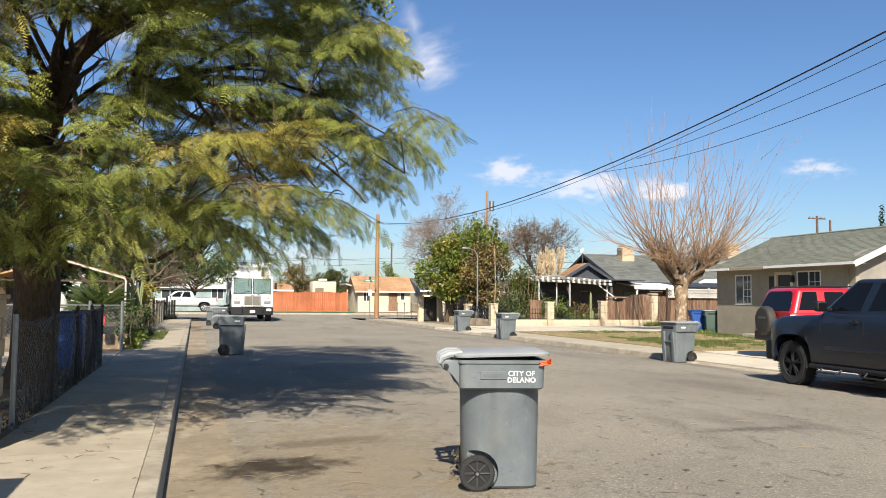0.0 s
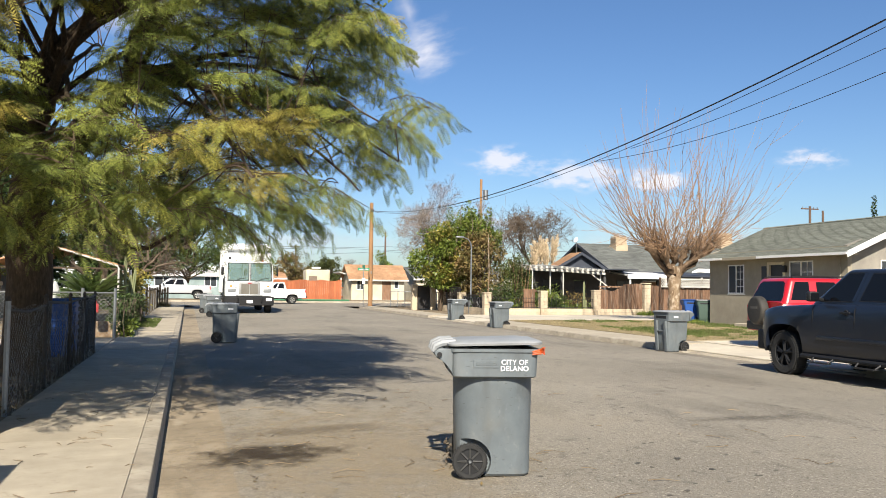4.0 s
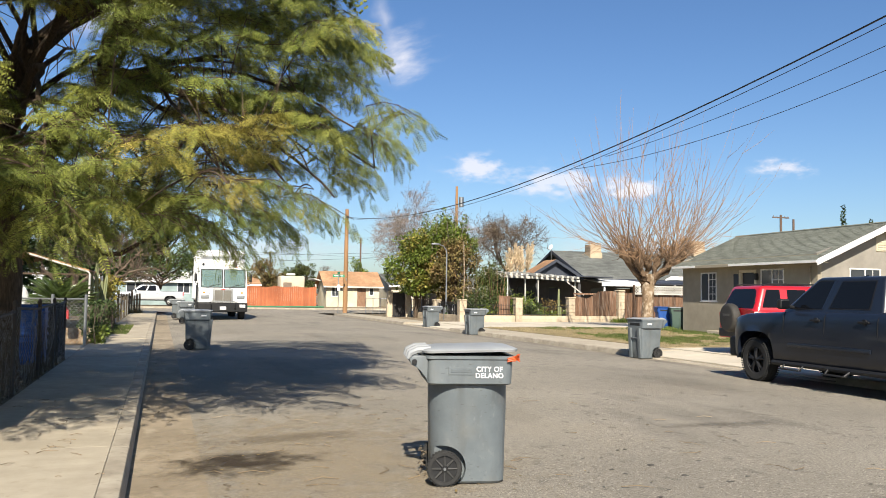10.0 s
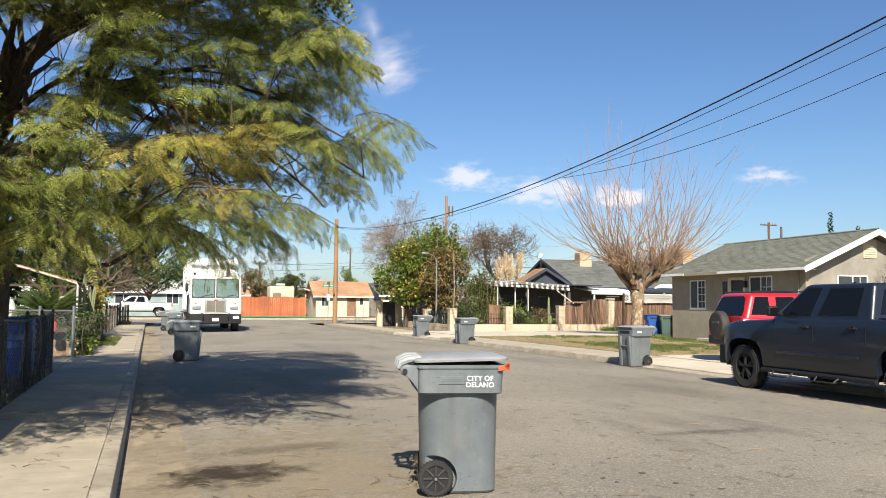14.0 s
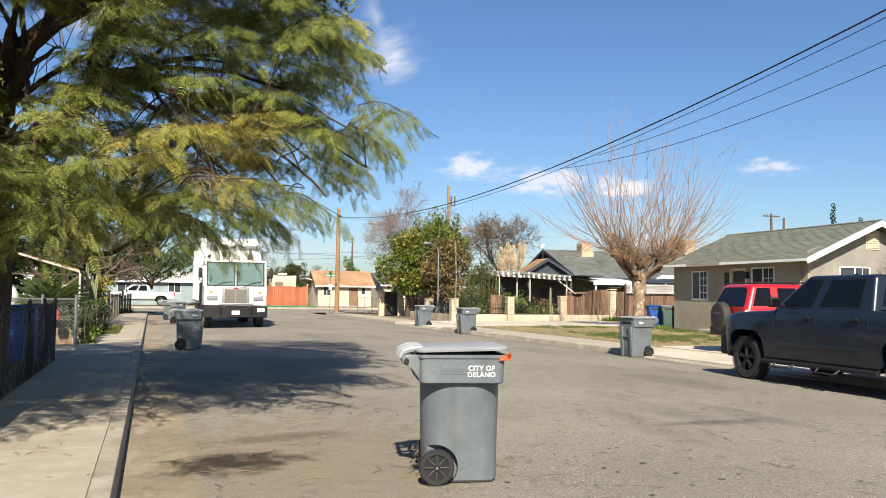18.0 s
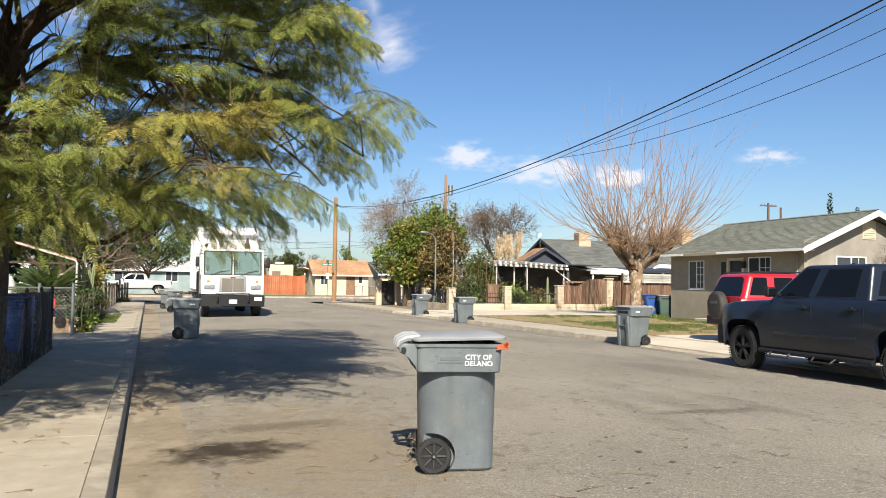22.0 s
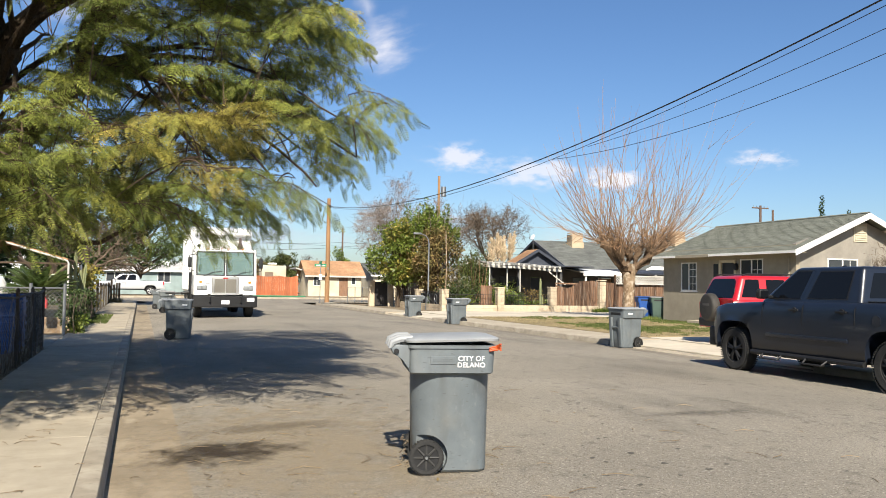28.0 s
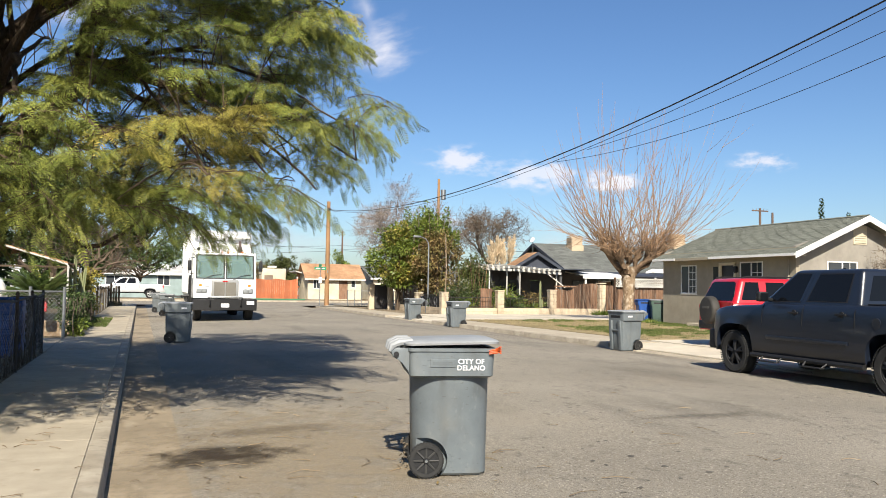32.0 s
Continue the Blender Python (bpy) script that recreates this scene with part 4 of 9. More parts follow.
    # bumpers, lights, plate
    part("front_bumper", box(B(), F - 0.22, F + 0.07, -half + 0.08, half - 0.08, (0.32 if hero else 0.46) + z, 0.70 + z, 0.05, 3), trim or CHROME, v, "front bumper")
    part("rear_bumper", box(B(), R - 0.10, R + 0.14, -half + 0.06, half - 0.06, 0.50 + z, 0.72 + z, 0.04, 3), trim or CHROME, v, "rear bumper")
    part("grille", box(B(), F - 0.06, F + 0.035, -half + 0.35, half - 0.35, 0.74 + z, 1.02 + z, 0.03, 2), BLACK if trim else CHROME, v, "front grille")
    for s in (1, -1):
        part("headlight", box(B(), F - 0.17, F + 0.02, s * (half - 0.36) - 0.14, s * (half - 0.36) + 0.14, 0.80 + z, 1.0 + z, 0.03, 2), LAMP_GLASS, v, "clear headlight")
        part("tail_light", box(B(), R + 0.0, R + 0.10, s * (half - 0.10) - 0.07, s * (half - 0.10) + 0.07, 0.86 + z, 1.2 + z, 0.02, 2), RED_LENS, v, "red tail light")
        # mirror
        mx = cowl - 0.32
        bm = B()
        box(bm, mx - 0.04, mx + 0.09, s * (half + 0.12) - 0.10, s * (half + 0.12) + 0.10, belt_z + 0.02, belt_z + 0.20, 0.05, 4)
        tube(bm, [(mx + 0.03, s * (half - 0.10), belt_z + 0.05), (mx + 0.03, s * (half + 0.12), belt_z + 0.1)], 0.03, 6)
        part("wing_mirror", bm, trim or BLACK, v, "wing mirror")
        # Dark pane colour stands in for what the mirror reflects.
        part("mirror_glass", box(B(), mx - 0.046, mx - 0.038, s * (half + 0.12) - 0.08, s * (half + 0.12) + 0.08, belt_z + 0.05, belt_z + 0.17), TINTED, v)
        # door shut lines, handles, rub strip
        yb = s * (half + 0.002)
        doors = [cowl - 0.12, cowl + 0.03 - L * (cut + 0.03), cab_back + (0.02 if crew else 0.05)]
        for k, dx in enumerate(doors):
            bm = B()
            tube(bm, [(dx, s * (half - 0.075), belt_z - 0.02), (dx, s * (half - 0.016), belt_z - 0.12), (dx, s * (half - 0.002), 0.92 + z), (dx, s * (half - 0.022), (0.46 if hero else 0.60) + z)], 0.007, 4)
            part("door_gap", bm, BLACK, v)
        for k in range(2 if crew else 1):
            hx = doors[k + 1] + (0.27 if hero and k else 0.20)
            bm = B()
            box(bm, hx - 0.12, hx + 0.12, yb - s * 0.028 - 0.013, yb - s * 0.028 + 0.013 + 0.0, belt_z - 0.175, belt_z - 0.14, 0.010, 2, m=Matrix.Translation((0, s * 0.035, 0)))
            part("door_handle", bm, trim or paint, v, "door handle")
            if hero:
                part("handle_cup", cyl(B(), (hx, s * (half - 0.03), belt_z - 0.158), (hx, s * (half - 0.006), belt_z - 0.158), 0.048, seg=20), BLACK, v)
        if hero:
            part("rub_strip", box(B(), cab_back + 0.15, cowl - 0.25, min(s * half, s * (half + 0.022)) - 0.012, max(s * half, s * (half + 0.022)) - 0.0, 0.605 + z, 0.67 + z, 0.012, 2), paint, v, "body-coloured door moulding")
            bm = B()
            tube(bm, [(ax_f - 0.52, s * (half - 0.02), 0.34 + z * 0.6), (ax_r + 0.55, s * (half - 0.02), 0.34 + z * 0.6)], 0.045, 10, True)
            part("side_bar", bm, BLACK, v, "black tubular side step")
            for k, sx in enumerate((cowl - 0.42, cowl - 1.50)):
                bm = B()
                for d in (-0.22, 0.22):
                    tube(bm, [(sx + d * 1.15, s * (half - 0.02), 0.35 + z * 0.6), (sx + d, s * (half + 0.10), 0.26 + z * 0.6)], 0.018, 6)
                box(bm, sx - 0.24, sx + 0.24, min(s * (half + 0.04), s * (half + 0.15)), max(s * (half + 0.04), s * (half + 0.15)), 0.245 + z * 0.6, 0.265 + z * 0.6, 0.006)
                part("step", bm, BLACK, v, "black drop step")
        if hero:
            part("fuel_cap", cyl(B(), (cab_back - 0.42, s * (half - 0.02), 0.98 + z), (cab_back - 0.42, s * (half + 0.001), 0.98 + z), 0.085, seg=24), paint, v, "round fuel flap")
            part("b_pillar_trim", panel(g["left" if s == 1 else "right"], [(1 - (d - 0.78 * w) / (L - 0.87 * w), w) for d, w in ((1.08, 0.1), (0.98, 0.1), (1.15, 0.9), (1.25, 0.9))] if s == 1 else
                 [((d - 0.78 * w) / (L - 0.87 * w), w) for d, w in ((0.98, 0.1), (1.08, 0.1), (1.25, 0.9), (1.15, 0.9))], 0.004, 0.01), paint, v)
    part("chassis", box(B(), R + 0.3, F - 0.4, -half + 0.25, half - 0.25, 0.40 + z, 0.56 + z, 0.03), BLACK, v)
    part("plate_bar", box(B(), R - 0.115, R - 0.10, -0.15, 0.15, 0.55 + z, 0.66 + z), LETTER, v, "blank number plate")
    for ax in (ax_f, ax_r):
        for s in (1, -1):
            road_wheel(v, ax, s * (half - 0.14), wheel_r, 0.26, rim or CHROME, knobs=knobs)
    if hero:
        bm = B()
        tube(bm, [(cab_back + 1.25, 0.1, 1.82 + z), (cab_back + 1.20, 0.1, 1.85 + z), (cab_back + 1.14, 0.1, 1.865 + z), (cab_back + 1.10, 0.1, 1.82 + z)], [0.03, 0.025, 0.02, 0.01], 6, True)
        part("roof_fin", bm, BLACK, v, "small roof aerial")
    return v


blue_pickup = pickup("matte slate-blue crew-cab pickup parked by the driveway", BLUE_PAINT, 5.6, 1.0, 0.41, 0.11, BLACK, True, True, BLACK, 56)
blue_pickup.matrix_world = pose(11.52, 10.835, road_z(11.2, 11), 0, 0, 86.4)
silver_pickup = pickup("silver-white crew-cab pickup parked on the lot across the side street", SILVER_PAINT, 5.95, 1.0, 0.40, 0.08, CHROME, cab=2.45)
silver_pickup.matrix_world = pose(-0.95, 81.4, 0.25, 0, 0, 180)
white_pickup = pickup("small white single-cab pickup driving along the side street", WHITE_PAINT, 4.75, 0.86, 0.36, 0.02, CHROME, False, trim=BLACK)
white_pickup.matrix_world = pose(40, 72.6, 0.06, 0, 0, 180)


def sport_utility():
    v = thing("sport_utility", "red sport utility car with a covered spare wheel on its tailgate", "car")
    half, wr = 0.90, 0.36
    F, R = 2.05, -2.05
    top = [(F, 0.86), (F - 0.06, 0.98), (F - 0.5, 1.06), (F - 1.15, 1.12), (F - 1.25, 1.16), (R + 0.03, 1.18), (R, 1.15)]
    body_shell(v, top, 0.42, (F - 0.82, R + 0.80), wr + 0.07, wr, half, RED_PAINT)
    for a in (F - 0.82, R + 0.80):
        arch_liner(v, a, half, wr + 0.07, wr)
    g = greenhouse(v, (F - 1.1, R + 0.03, 1.14), (F - 1.68, R + 0.27, 1.76), half - 0.06, half - 0.21, RED_PAINT, bevel=0.11)
    for s in ("left", "right"):
        for a, b in ((0.10, 0.40), (0.46, 0.70), (0.765, 0.945)):
            uv = [(a + (0.06 if a < 0.2 else 0.0), 0.12), (b, 0.12), (b - 0.012, 0.84), (a + (0.14 if a < 0.2 else 0.012), 0.84)]
            if s == "left":
                uv = [(1 - u, w) for u, w in uv][::-1]
            part("side_window", panel(g[s], uv, 0.006, 0.012), TINTED, v, "dark tinted window")
    part("rear_window", panel(g["back"], [(0.09, 0.08), (0.91, 0.08), (0.93, 0.30), (0.89, 0.78), (0.83, 0.86), (0.17, 0.86), (0.11, 0.78), (0.07, 0.30)], 0.008, 0.014), TINTED, v, "dark tinted rear window")
    part("windscreen", panel(g["front"], [(0.07, 0.08), (0.93, 0.08), (0.90, 0.92), (0.10, 0.92)], 0.006, 0.012), TINTED, v)
    bm = B()
    cyl(bm, (R - 0.02, 0.08, 0.94), (R - 0.26, 0.08, 0.94), 0.365, 0.36, 32)
    es = [e for e in bm.edges if e.calc_face_angle(0) > 0.8]
    bmesh.ops.bevel(bm, geom=es, offset=0.07, segments=4, profile=0.5, affect="EDGES")
    cover = part("spare_wheel_cover", bm, mat("faded_vinyl", (0.044, 0.04, 0.0344), (0.032, 0.0296, 0.0256), 6, 0.7, bump=0.15), v, "faded black vinyl spare wheel cover")
    part("cover_bar", box(B(), R - 0.268, R - 0.258, -0.10, 0.22, 0.98, 1.04, 0.002), mat("worn_print", (0.104, 0.1, 0.088), None, 30), cover, "worn pale printed mark")
    part("rear_bumper", box(B(), R - 0.03, R + 0.15, -half + 0.03, half - 0.03, 0.44, 0.66, 0.05, 3), BLACK, v, "rear bumper")
    part("front_bumper", box(B(), F - 0.2, F + 0.08, -half + 0.03, half - 0.03, 0.42, 0.66, 0.05, 3), BLACK, v, "front bumper")
    for s in (1, -1):
        part("tail_light", box(B(), R - 0.015, R + 0.09, s * 0.77 - 0.09, s * 0.77 + 0.09, 0.88, 1.08, 0.03, 2), RED_LENS, v, "red tail light")
        part("headlight", cyl(B(), (F - 0.1, s * 0.62, 0.86), (F + 0.02, s * 0.62, 0.86), 0.1, seg=20), LAMP_GLASS, v, "round headlight")
        part("roof_rail", tube(B(), [(F - 1.75, s * 0.62, 1.77), (F - 1.85, s * 0.62, 1.80), (R + 0.5, s * 0.62, 1.80), (R + 0.35, s * 0.62, 1.77)], 0.02, 6), BLACK, v, "black roof rail")
        bm = B()
        box(bm, F - 1.42, F - 1.30, s * (half + 0.12) - 0.1, s * (half + 0.12) + 0.1, 1.15, 1.32, 0.03, 2)
        part("wing_mirror", bm, BLACK, v, "wing mirror")
        for k in (F - 1.1, 0.0, R + 1.25):
            part("door_gap", tube(B(), [(k, s * (half - 0.05), 1.12), (k, s * (half + 0.0), 0.85), (k, s * (half - 0.02), 0.5)], 0.007, 4), BLACK, v)
        for k in (0.25, R + 1.45):
            part("door_handle", box(B(), k - 0.1, k + 0.1, s * half - 0.02, s * half + 0.02, 0.98, 1.02, 0.01, 2), BLACK, v)
    part("tailgate_handle", box(B(), R - 0.03, R, -0.62, -0.44, 0.98, 1.02, 0.01), BLACK, v)
    part("plate_bar", box(B(), R - 0.042, R - 0.03, -0.6, -0.3, 0.5, 0.62), LETTER, v, "blank number plate")
    for ax in (F - 0.82, R + 0.80):
        for s in (1, -1):
            road_wheel(v, ax, s * (half - 0.12), wr, 0.23, CHROME)
    return v


red_car = sport_utility()
red_car.matrix_world = pose(15.94, 17.06, 0.17, 0, 0, -9)

# ---- refuse truck ----
RUST = mat("rusty_streak", (0.336, 0.16, 0.104), (0.44, 0.264, 0.192), 14, 0.9, bump=0.2)


def refuse_truck():
    v = thing("refuse_truck", "white cab-over side-loading refuse truck working along the kerb", "garbage truck")
    H = 1.28
    # cab: front at x = 0
    HC = H - 0.03
    bm = B()
    prism(bm, [(0.02, 0.94), (0.03, 1.66), (-0.03, 1.74), (-1.60, 1.74), (-1.60, 0.94)], "y", -HC, HC)
    es = [e for e in bm.edges if e.calc_face_angle(0) > 0.5]
    bmesh.ops.bevel(bm, geom=es, offset=0.05, segments=3, profile=0.5, affect="EDGES")
    part("cab", bm, WHITE_PAINT, v, "white flat-fronted cab", smooth=40)
    part("cab_roof", prism(B(), [(-0.20, 2.70), (-0.24, 2.80), (-0.34, 2.84), (-1.60, 2.85), (-1.60, 2.70)], "y", -HC, HC, 0.03, 2), WHITE_PAINT, v, "white cab roof", smooth=40)
    part("cab_back", box(B(), -1.60, -1.54, -HC, HC, 1.72, 2.72), WHITE_PAINT, v)
    for y in (-HC, 0.0, HC):
        w_ = 0.055 if y else 0.03
        y0 = min(max(y, -HC + w_), HC - w_)
        part("pillar", loft(B(), [[(-0.10, y0 - w_, 1.72), (-0.015, y0 - w_, 1.72), (-0.015, y0 + w_, 1.72), (-0.10, y0 + w_, 1.72)],
                                  [(-0.30, y0 - w_, 2.74), (-0.19, y0 - w_, 2.74), (-0.19, y0 + w_, 2.74), (-0.30, y0 + w_, 2.74)]]), WHITE_PAINT, v)
    for s in (1, -1):
        part("rear_pillar", box(B(), -1.60, -1.05, min(s * HC, s * (HC - 0.06)), max(s * HC, s * (HC - 0.06)), 1.72, 2.72, 0.01), WHITE_PAINT, v)
        part("door_glass", prism(B(), [(-0.08, 1.74), (-1.05, 1.74), (-1.05, 2.70), (-0.28, 2.70)], "y", s * (HC - 0.03) - 0.004, s * (HC - 0.03) + 0.004), clear_glass("cab_side_glass", 0.35, (0.10, 0.13, 0.13)), v, "tinted side window", smooth=0)
    q = ((-0.02, HC, 1.72), (-0.02, -HC, 1.72), (-0.20, -HC, 2.74), (-0.20, HC, 2.74))
    for a, b in ((0.040, 0.484), (0.516, 0.960)):
        for uv in ([(a - 0.01, 0.0), (b + 0.008, 0.0), (b + 0.008, 0.045), (a - 0.01, 0.045)], [(a - 0.01, 0.945), (b + 0.008, 0.945), (b + 0.008, 0.99), (a - 0.01, 0.99)],
                   [(a - 0.01, 0.0), (a + 0.012, 0.0), (a + 0.012, 0.99), (a - 0.01, 0.99)], [(b - 0.014, 0.0), (b + 0.008, 0.0), (b + 0.008, 0.99), (b - 0.014, 0.99)]):
            part("window_seal", panel(q, uv, 0.014, 0.03), BLACK, v)
        # The pale green body colour also stands in for sky reflected in the glass.
        part("windscreen", panel(q, [(a, 0.02), (b, 0.02), (b, 0.97), (a, 0.97)], 0.008, 0.006), clear_glass("green_tinted_screen", 0.38, (0.20, 0.30, 0.275)), v, "green-tinted windscreen half")
        c = (a + b) / 2
        y = HC - c * 2 * HC
        part("wiper", tube(B(), [(0.03, y - 0.30, 1.68), (-0.01, y + 0.05, 1.86), (-0.035, y + 0.46, 1.92)], 0.014, 5), BLACK, v, "black wiper")
    # inside the cab
    GREY_CLOTH = mat("grey_seat_cloth", (0.072, 0.076, 0.08), (0.048, 0.052, 0.056), 8, 0.9)
    for s in (1, -1):
        part("cab_seat", box(B(), -1.30, -1.08, s * 0.66 - 0.30, s * 0.66 + 0.30, 1.75, 2.48, 0.08, 3), GREY_CLOTH, v, "high-backed dark cab seat")
    part("dashboard", box(B(), -0.42, -0.08, -HC + 0.08, HC - 0.08, 1.745, 1.84, 0.03, 2), GREY_CLOTH, v, "dark dashboard")
    part("steering_wheel", tube(B(), [(-0.55 - 0.08 * math.sin(a_), -0.62 + 0.23 * math.cos(a_), 1.98 + 0.20 * math.sin(a_)) for a_ in np.linspace(0, 2 * math.pi, 21)], 0.018, 5), BLACK, v, "dark steering wheel")
    part("sun_visor", box(B(), -0.34, -0.31, 0.15, 1.0, 2.52, 2.68, 0.01), GREY_CLOTH, v)
    part("paper_sheet", box(B(), -0.30, -0.12, 0.30, 0.60, 1.846, 1.852), WHITE, v, "white papers on the dashboard")
    # grille
    part("grille", box(B(), 0.0, 0.07, -0.54, 0.54, 0.98, 1.69, 0.05, 3), CHROME, v, "bright metal grille")
    part("grille_mesh", box(B(), 0.06, 0.078, -0.44, 0.44, 1.02, 1.59, 0.01), mat("grille_mesh", (0.216, 0.2, 0.168), (0.144, 0.132, 0.108), 40, 0.5, metal=0.4, bump=0.3, fine=200), v, "fine grille mesh")
    part("grille_bar", box(B(), 0.078, 0.095, -0.022, 0.022, 1.02, 1.62, 0.006), CHROME, v)
    part("badge", box(B(), 0.07, 0.10, -0.10, 0.10, 1.605, 1.65, 0.01), RED_LENS, v, "small plain red badge")
    for s in (1, -1):
        part("headlight", box(B(), 0.0, 0.05, s * 0.93 - 0.21, s * 0.93 + 0.21, 1.13, 1.33, 0.03, 2), STEEL, v, "chrome headlight housing")
        for k in (-0.1, 0.1):
            part("headlight_lens", box(B(), 0.045, 0.062, s * 0.93 + k - 0.085, s * 0.93 + k + 0.085, 1.155, 1.305, 0.02, 2), LAMP_GLASS, v, "clear headlight")
        part("turn_light", box(B(), 0.01, 0.05, s * 0.98 - 0.06, s * 0.98 + 0.06, 1.42, 1.51, 0.015, 2), AMBER, v, "amber turn light")
        part("mirror_arm", tube(B(), [(-0.15, s * (H - 0.06), 2.60), (0.0, s * (H + 0.17), 2.55), (0.0, s * (H + 0.17), 1.95), (-0.1, s * (H - 0.06), 1.9)], 0.018, 6), BLACK, v)
        part("wing_mirror", box(B(), -0.06, 0.06, s * (H + 0.15) - 0.075, s * (H + 0.15) + 0.075, 2.05, 2.47, 0.03, 2), BLACK, v, "tall black wing mirror")
    for k in (-0.7, -0.12, 0.12, 0.35, 0.7):
        part("roof_light", box(B(), -0.38, -0.28, k - 0.05, k + 0.05, 2.83, 2.87, 0.015, 2), AMBER, v, "small amber roof light")
    bm = B()
    prism(bm, [(0.0, 0.42), (0.24, 0.46), (0.26, 0.86), (0.20, 0.90), (0.0, 0.91)], "y", -H + 0.0, H, 0.02, 2)
    part("bumper", bm, BLACK, v, "deep black steel bumper")
    part("plate_bar", box(B(), 0.262, 0.275, -0.16, 0.16, 0.56, 0.72), LETTER, v, "blank number plate")
    part("bumper_sticker", box(B(), 0.262, 0.27, 0.86, 1.16, 0.68, 0.83), LETTER, v, "pale blank sticker")
    part("bumper_guard", tube(B(), [(0.10, -0.70, 0.90), (0.30, -0.68, 0.97), (0.32, -0.5, 1.0), (0.32, 0.5, 1.0), (0.30, 0.68, 0.97), (0.10, 0.70, 0.90)], 0.03, 8), STEEL, v, "steel tube guard on the bumper")
    for s in (0.62, -0.62):
        part("tow_hook", tube(B(), [(0.25, s, 0.62), (0.34, s, 0.65), (0.34, s, 0.85), (0.25, s, 0.88)], 0.03, 6), BLACK, v, "black tow hook")
    part("company_bar", box(B(), 0.035, 0.042, -0.80, -0.62, 1.38, 1.43), mat("grey_mark", (0.4, 0.4, 0.4), None, 10), v)
    # body behind the cab
    bm = B()
    prism(bm, [(-1.75, 1.0), (-1.75, 3.72), (-1.95, 3.84), (-4.4, 3.92), (-9.0, 3.80), (-9.4, 3.2), (-9.4, 1.0)], "y", -H + 0.03, H - 0.03, 0.06, 2)
    part("hopper_body", bm, WHITE_PAINT, v, "tall white ribbed hopper body")
    for k in range(9):
        x = -2.3 - 0.82 * k
        for s in (1, -1):
            part("rib", box(B(), x - 0.06, x + 0.06, s * (H - 0.03) - 0.05, s * (H - 0.03) + 0.05, 1.1, 3.7, 0.015), WHITE_PAINT, v)
    part("canopy", prism(B(), [(-1.72, 3.45), (-1.45, 3.52), (-1.45, 3.60), (-1.72, 3.74)], "y", -H + 0.1, H - 0.1, 0.02, 1), WHITE_PAINT, v)
    part("front_light", cyl(B(), (-1.76, -0.98, 3.02), (-1.70, -0.98, 3.02), 0.075, seg=18), BLACK, v, "round dark work light")
    part("marker_light", box(B(), -1.76, -1.72, -1.17, -1.08, 3.66, 3.73, 0.01), AMBER, v, "amber marker light")
    part("exhaust_stack", cyl(B(), (-1.45, 0.72, 2.80), (-1.45, 0.72, 3.14), 0.11, 0.10, 16), mat("sooty_pipe", (0.08, 0.06, 0.052), None, 10, 0.8), v, "sooty brown exhaust stack")
    part("exhaust_cap", cyl(B(), (-1.45, 0.72, 3.14), (-1.45, 0.72, 3.38), 0.06, 0.055, 14), mat("sooty_pipe_top", (0.104, 0.072, 0.064), None, 10, 0.8), v)
    part("scraped_edge", box(B(), -1.77, -1.742, 0.25, 0.85, 3.52, 3.68, 0.004), RUST, v, "scraped rusty patch")
    part("chassis", box(B(), -9.2, -0.1, -0.55, 0.55, 0.6, 1.0, 0.02), BLACK, v)
    part("side_tank", box(B(), -3.4, -1.9, 0.7, 1.2, 0.55, 1.05, 0.06, 2), BLACK, v, "black side tank")
    part("arm_mount", box(B(), -3.0, -1.75, -H - 0.02, -H + 0.35, 0.62, 1.9, 0.04, 2), BLACK, v, "dark lift-arm frame")
    for k in range(5):
        part("hydraulic_hose", tube(B(), [(-1.72, -1.2 + 0.06 * k, 1.0), (-1.66, -1.26, 1.5 + 0.1 * k), (-1.72, -1.15, 2.1 + 0.15 * k)], 0.025, 6), BLACK, v, "black hydraulic hose")
    part("ladder", tube(B(), [(-1.68, -1.2, 2.0), (-1.68, -1.2, 3.85)], 0.025, 6), WHITE_PAINT, v)
    w = []
    for ax in (-0.85, -6.6, -7.95):
        for s in (1, -1):
            w.append(road_wheel(v, ax, s * 1.05, 0.51, 0.33, WHITE_DULL, 0.29, 6))
    # lift arm, in the truck's space
    arm = part("lift_arm", tube(B(), [(0, 0.3, 0.0), (0, -0.15, 0.05), (0, -0.42, 0.0)], [0.08, 0.075, 0.06], 8, True), BLACK, v, "black lift arm", at=pose(-2.4, -1.25, 1.0))
    for s in (-0.36, 0.36):
        part("gripper", tube(B(), [(0, -0.40, 0), (s, -0.45, 0), (s * 1.05, -0.85, 0.0), (s * 0.7, -1.05, 0)], [0.05, 0.045, 0.04, 0.025], 6, True), BLACK, arm, "curved gripper finger")
    return v, w, arm


truck, truck_wheels, lift_arm = refuse_truck()
truck.matrix_world = pose(3.37, 35.0, road_z(3.4, 36), 0, 0, -90)


# ---- buildings, walls and fences ----


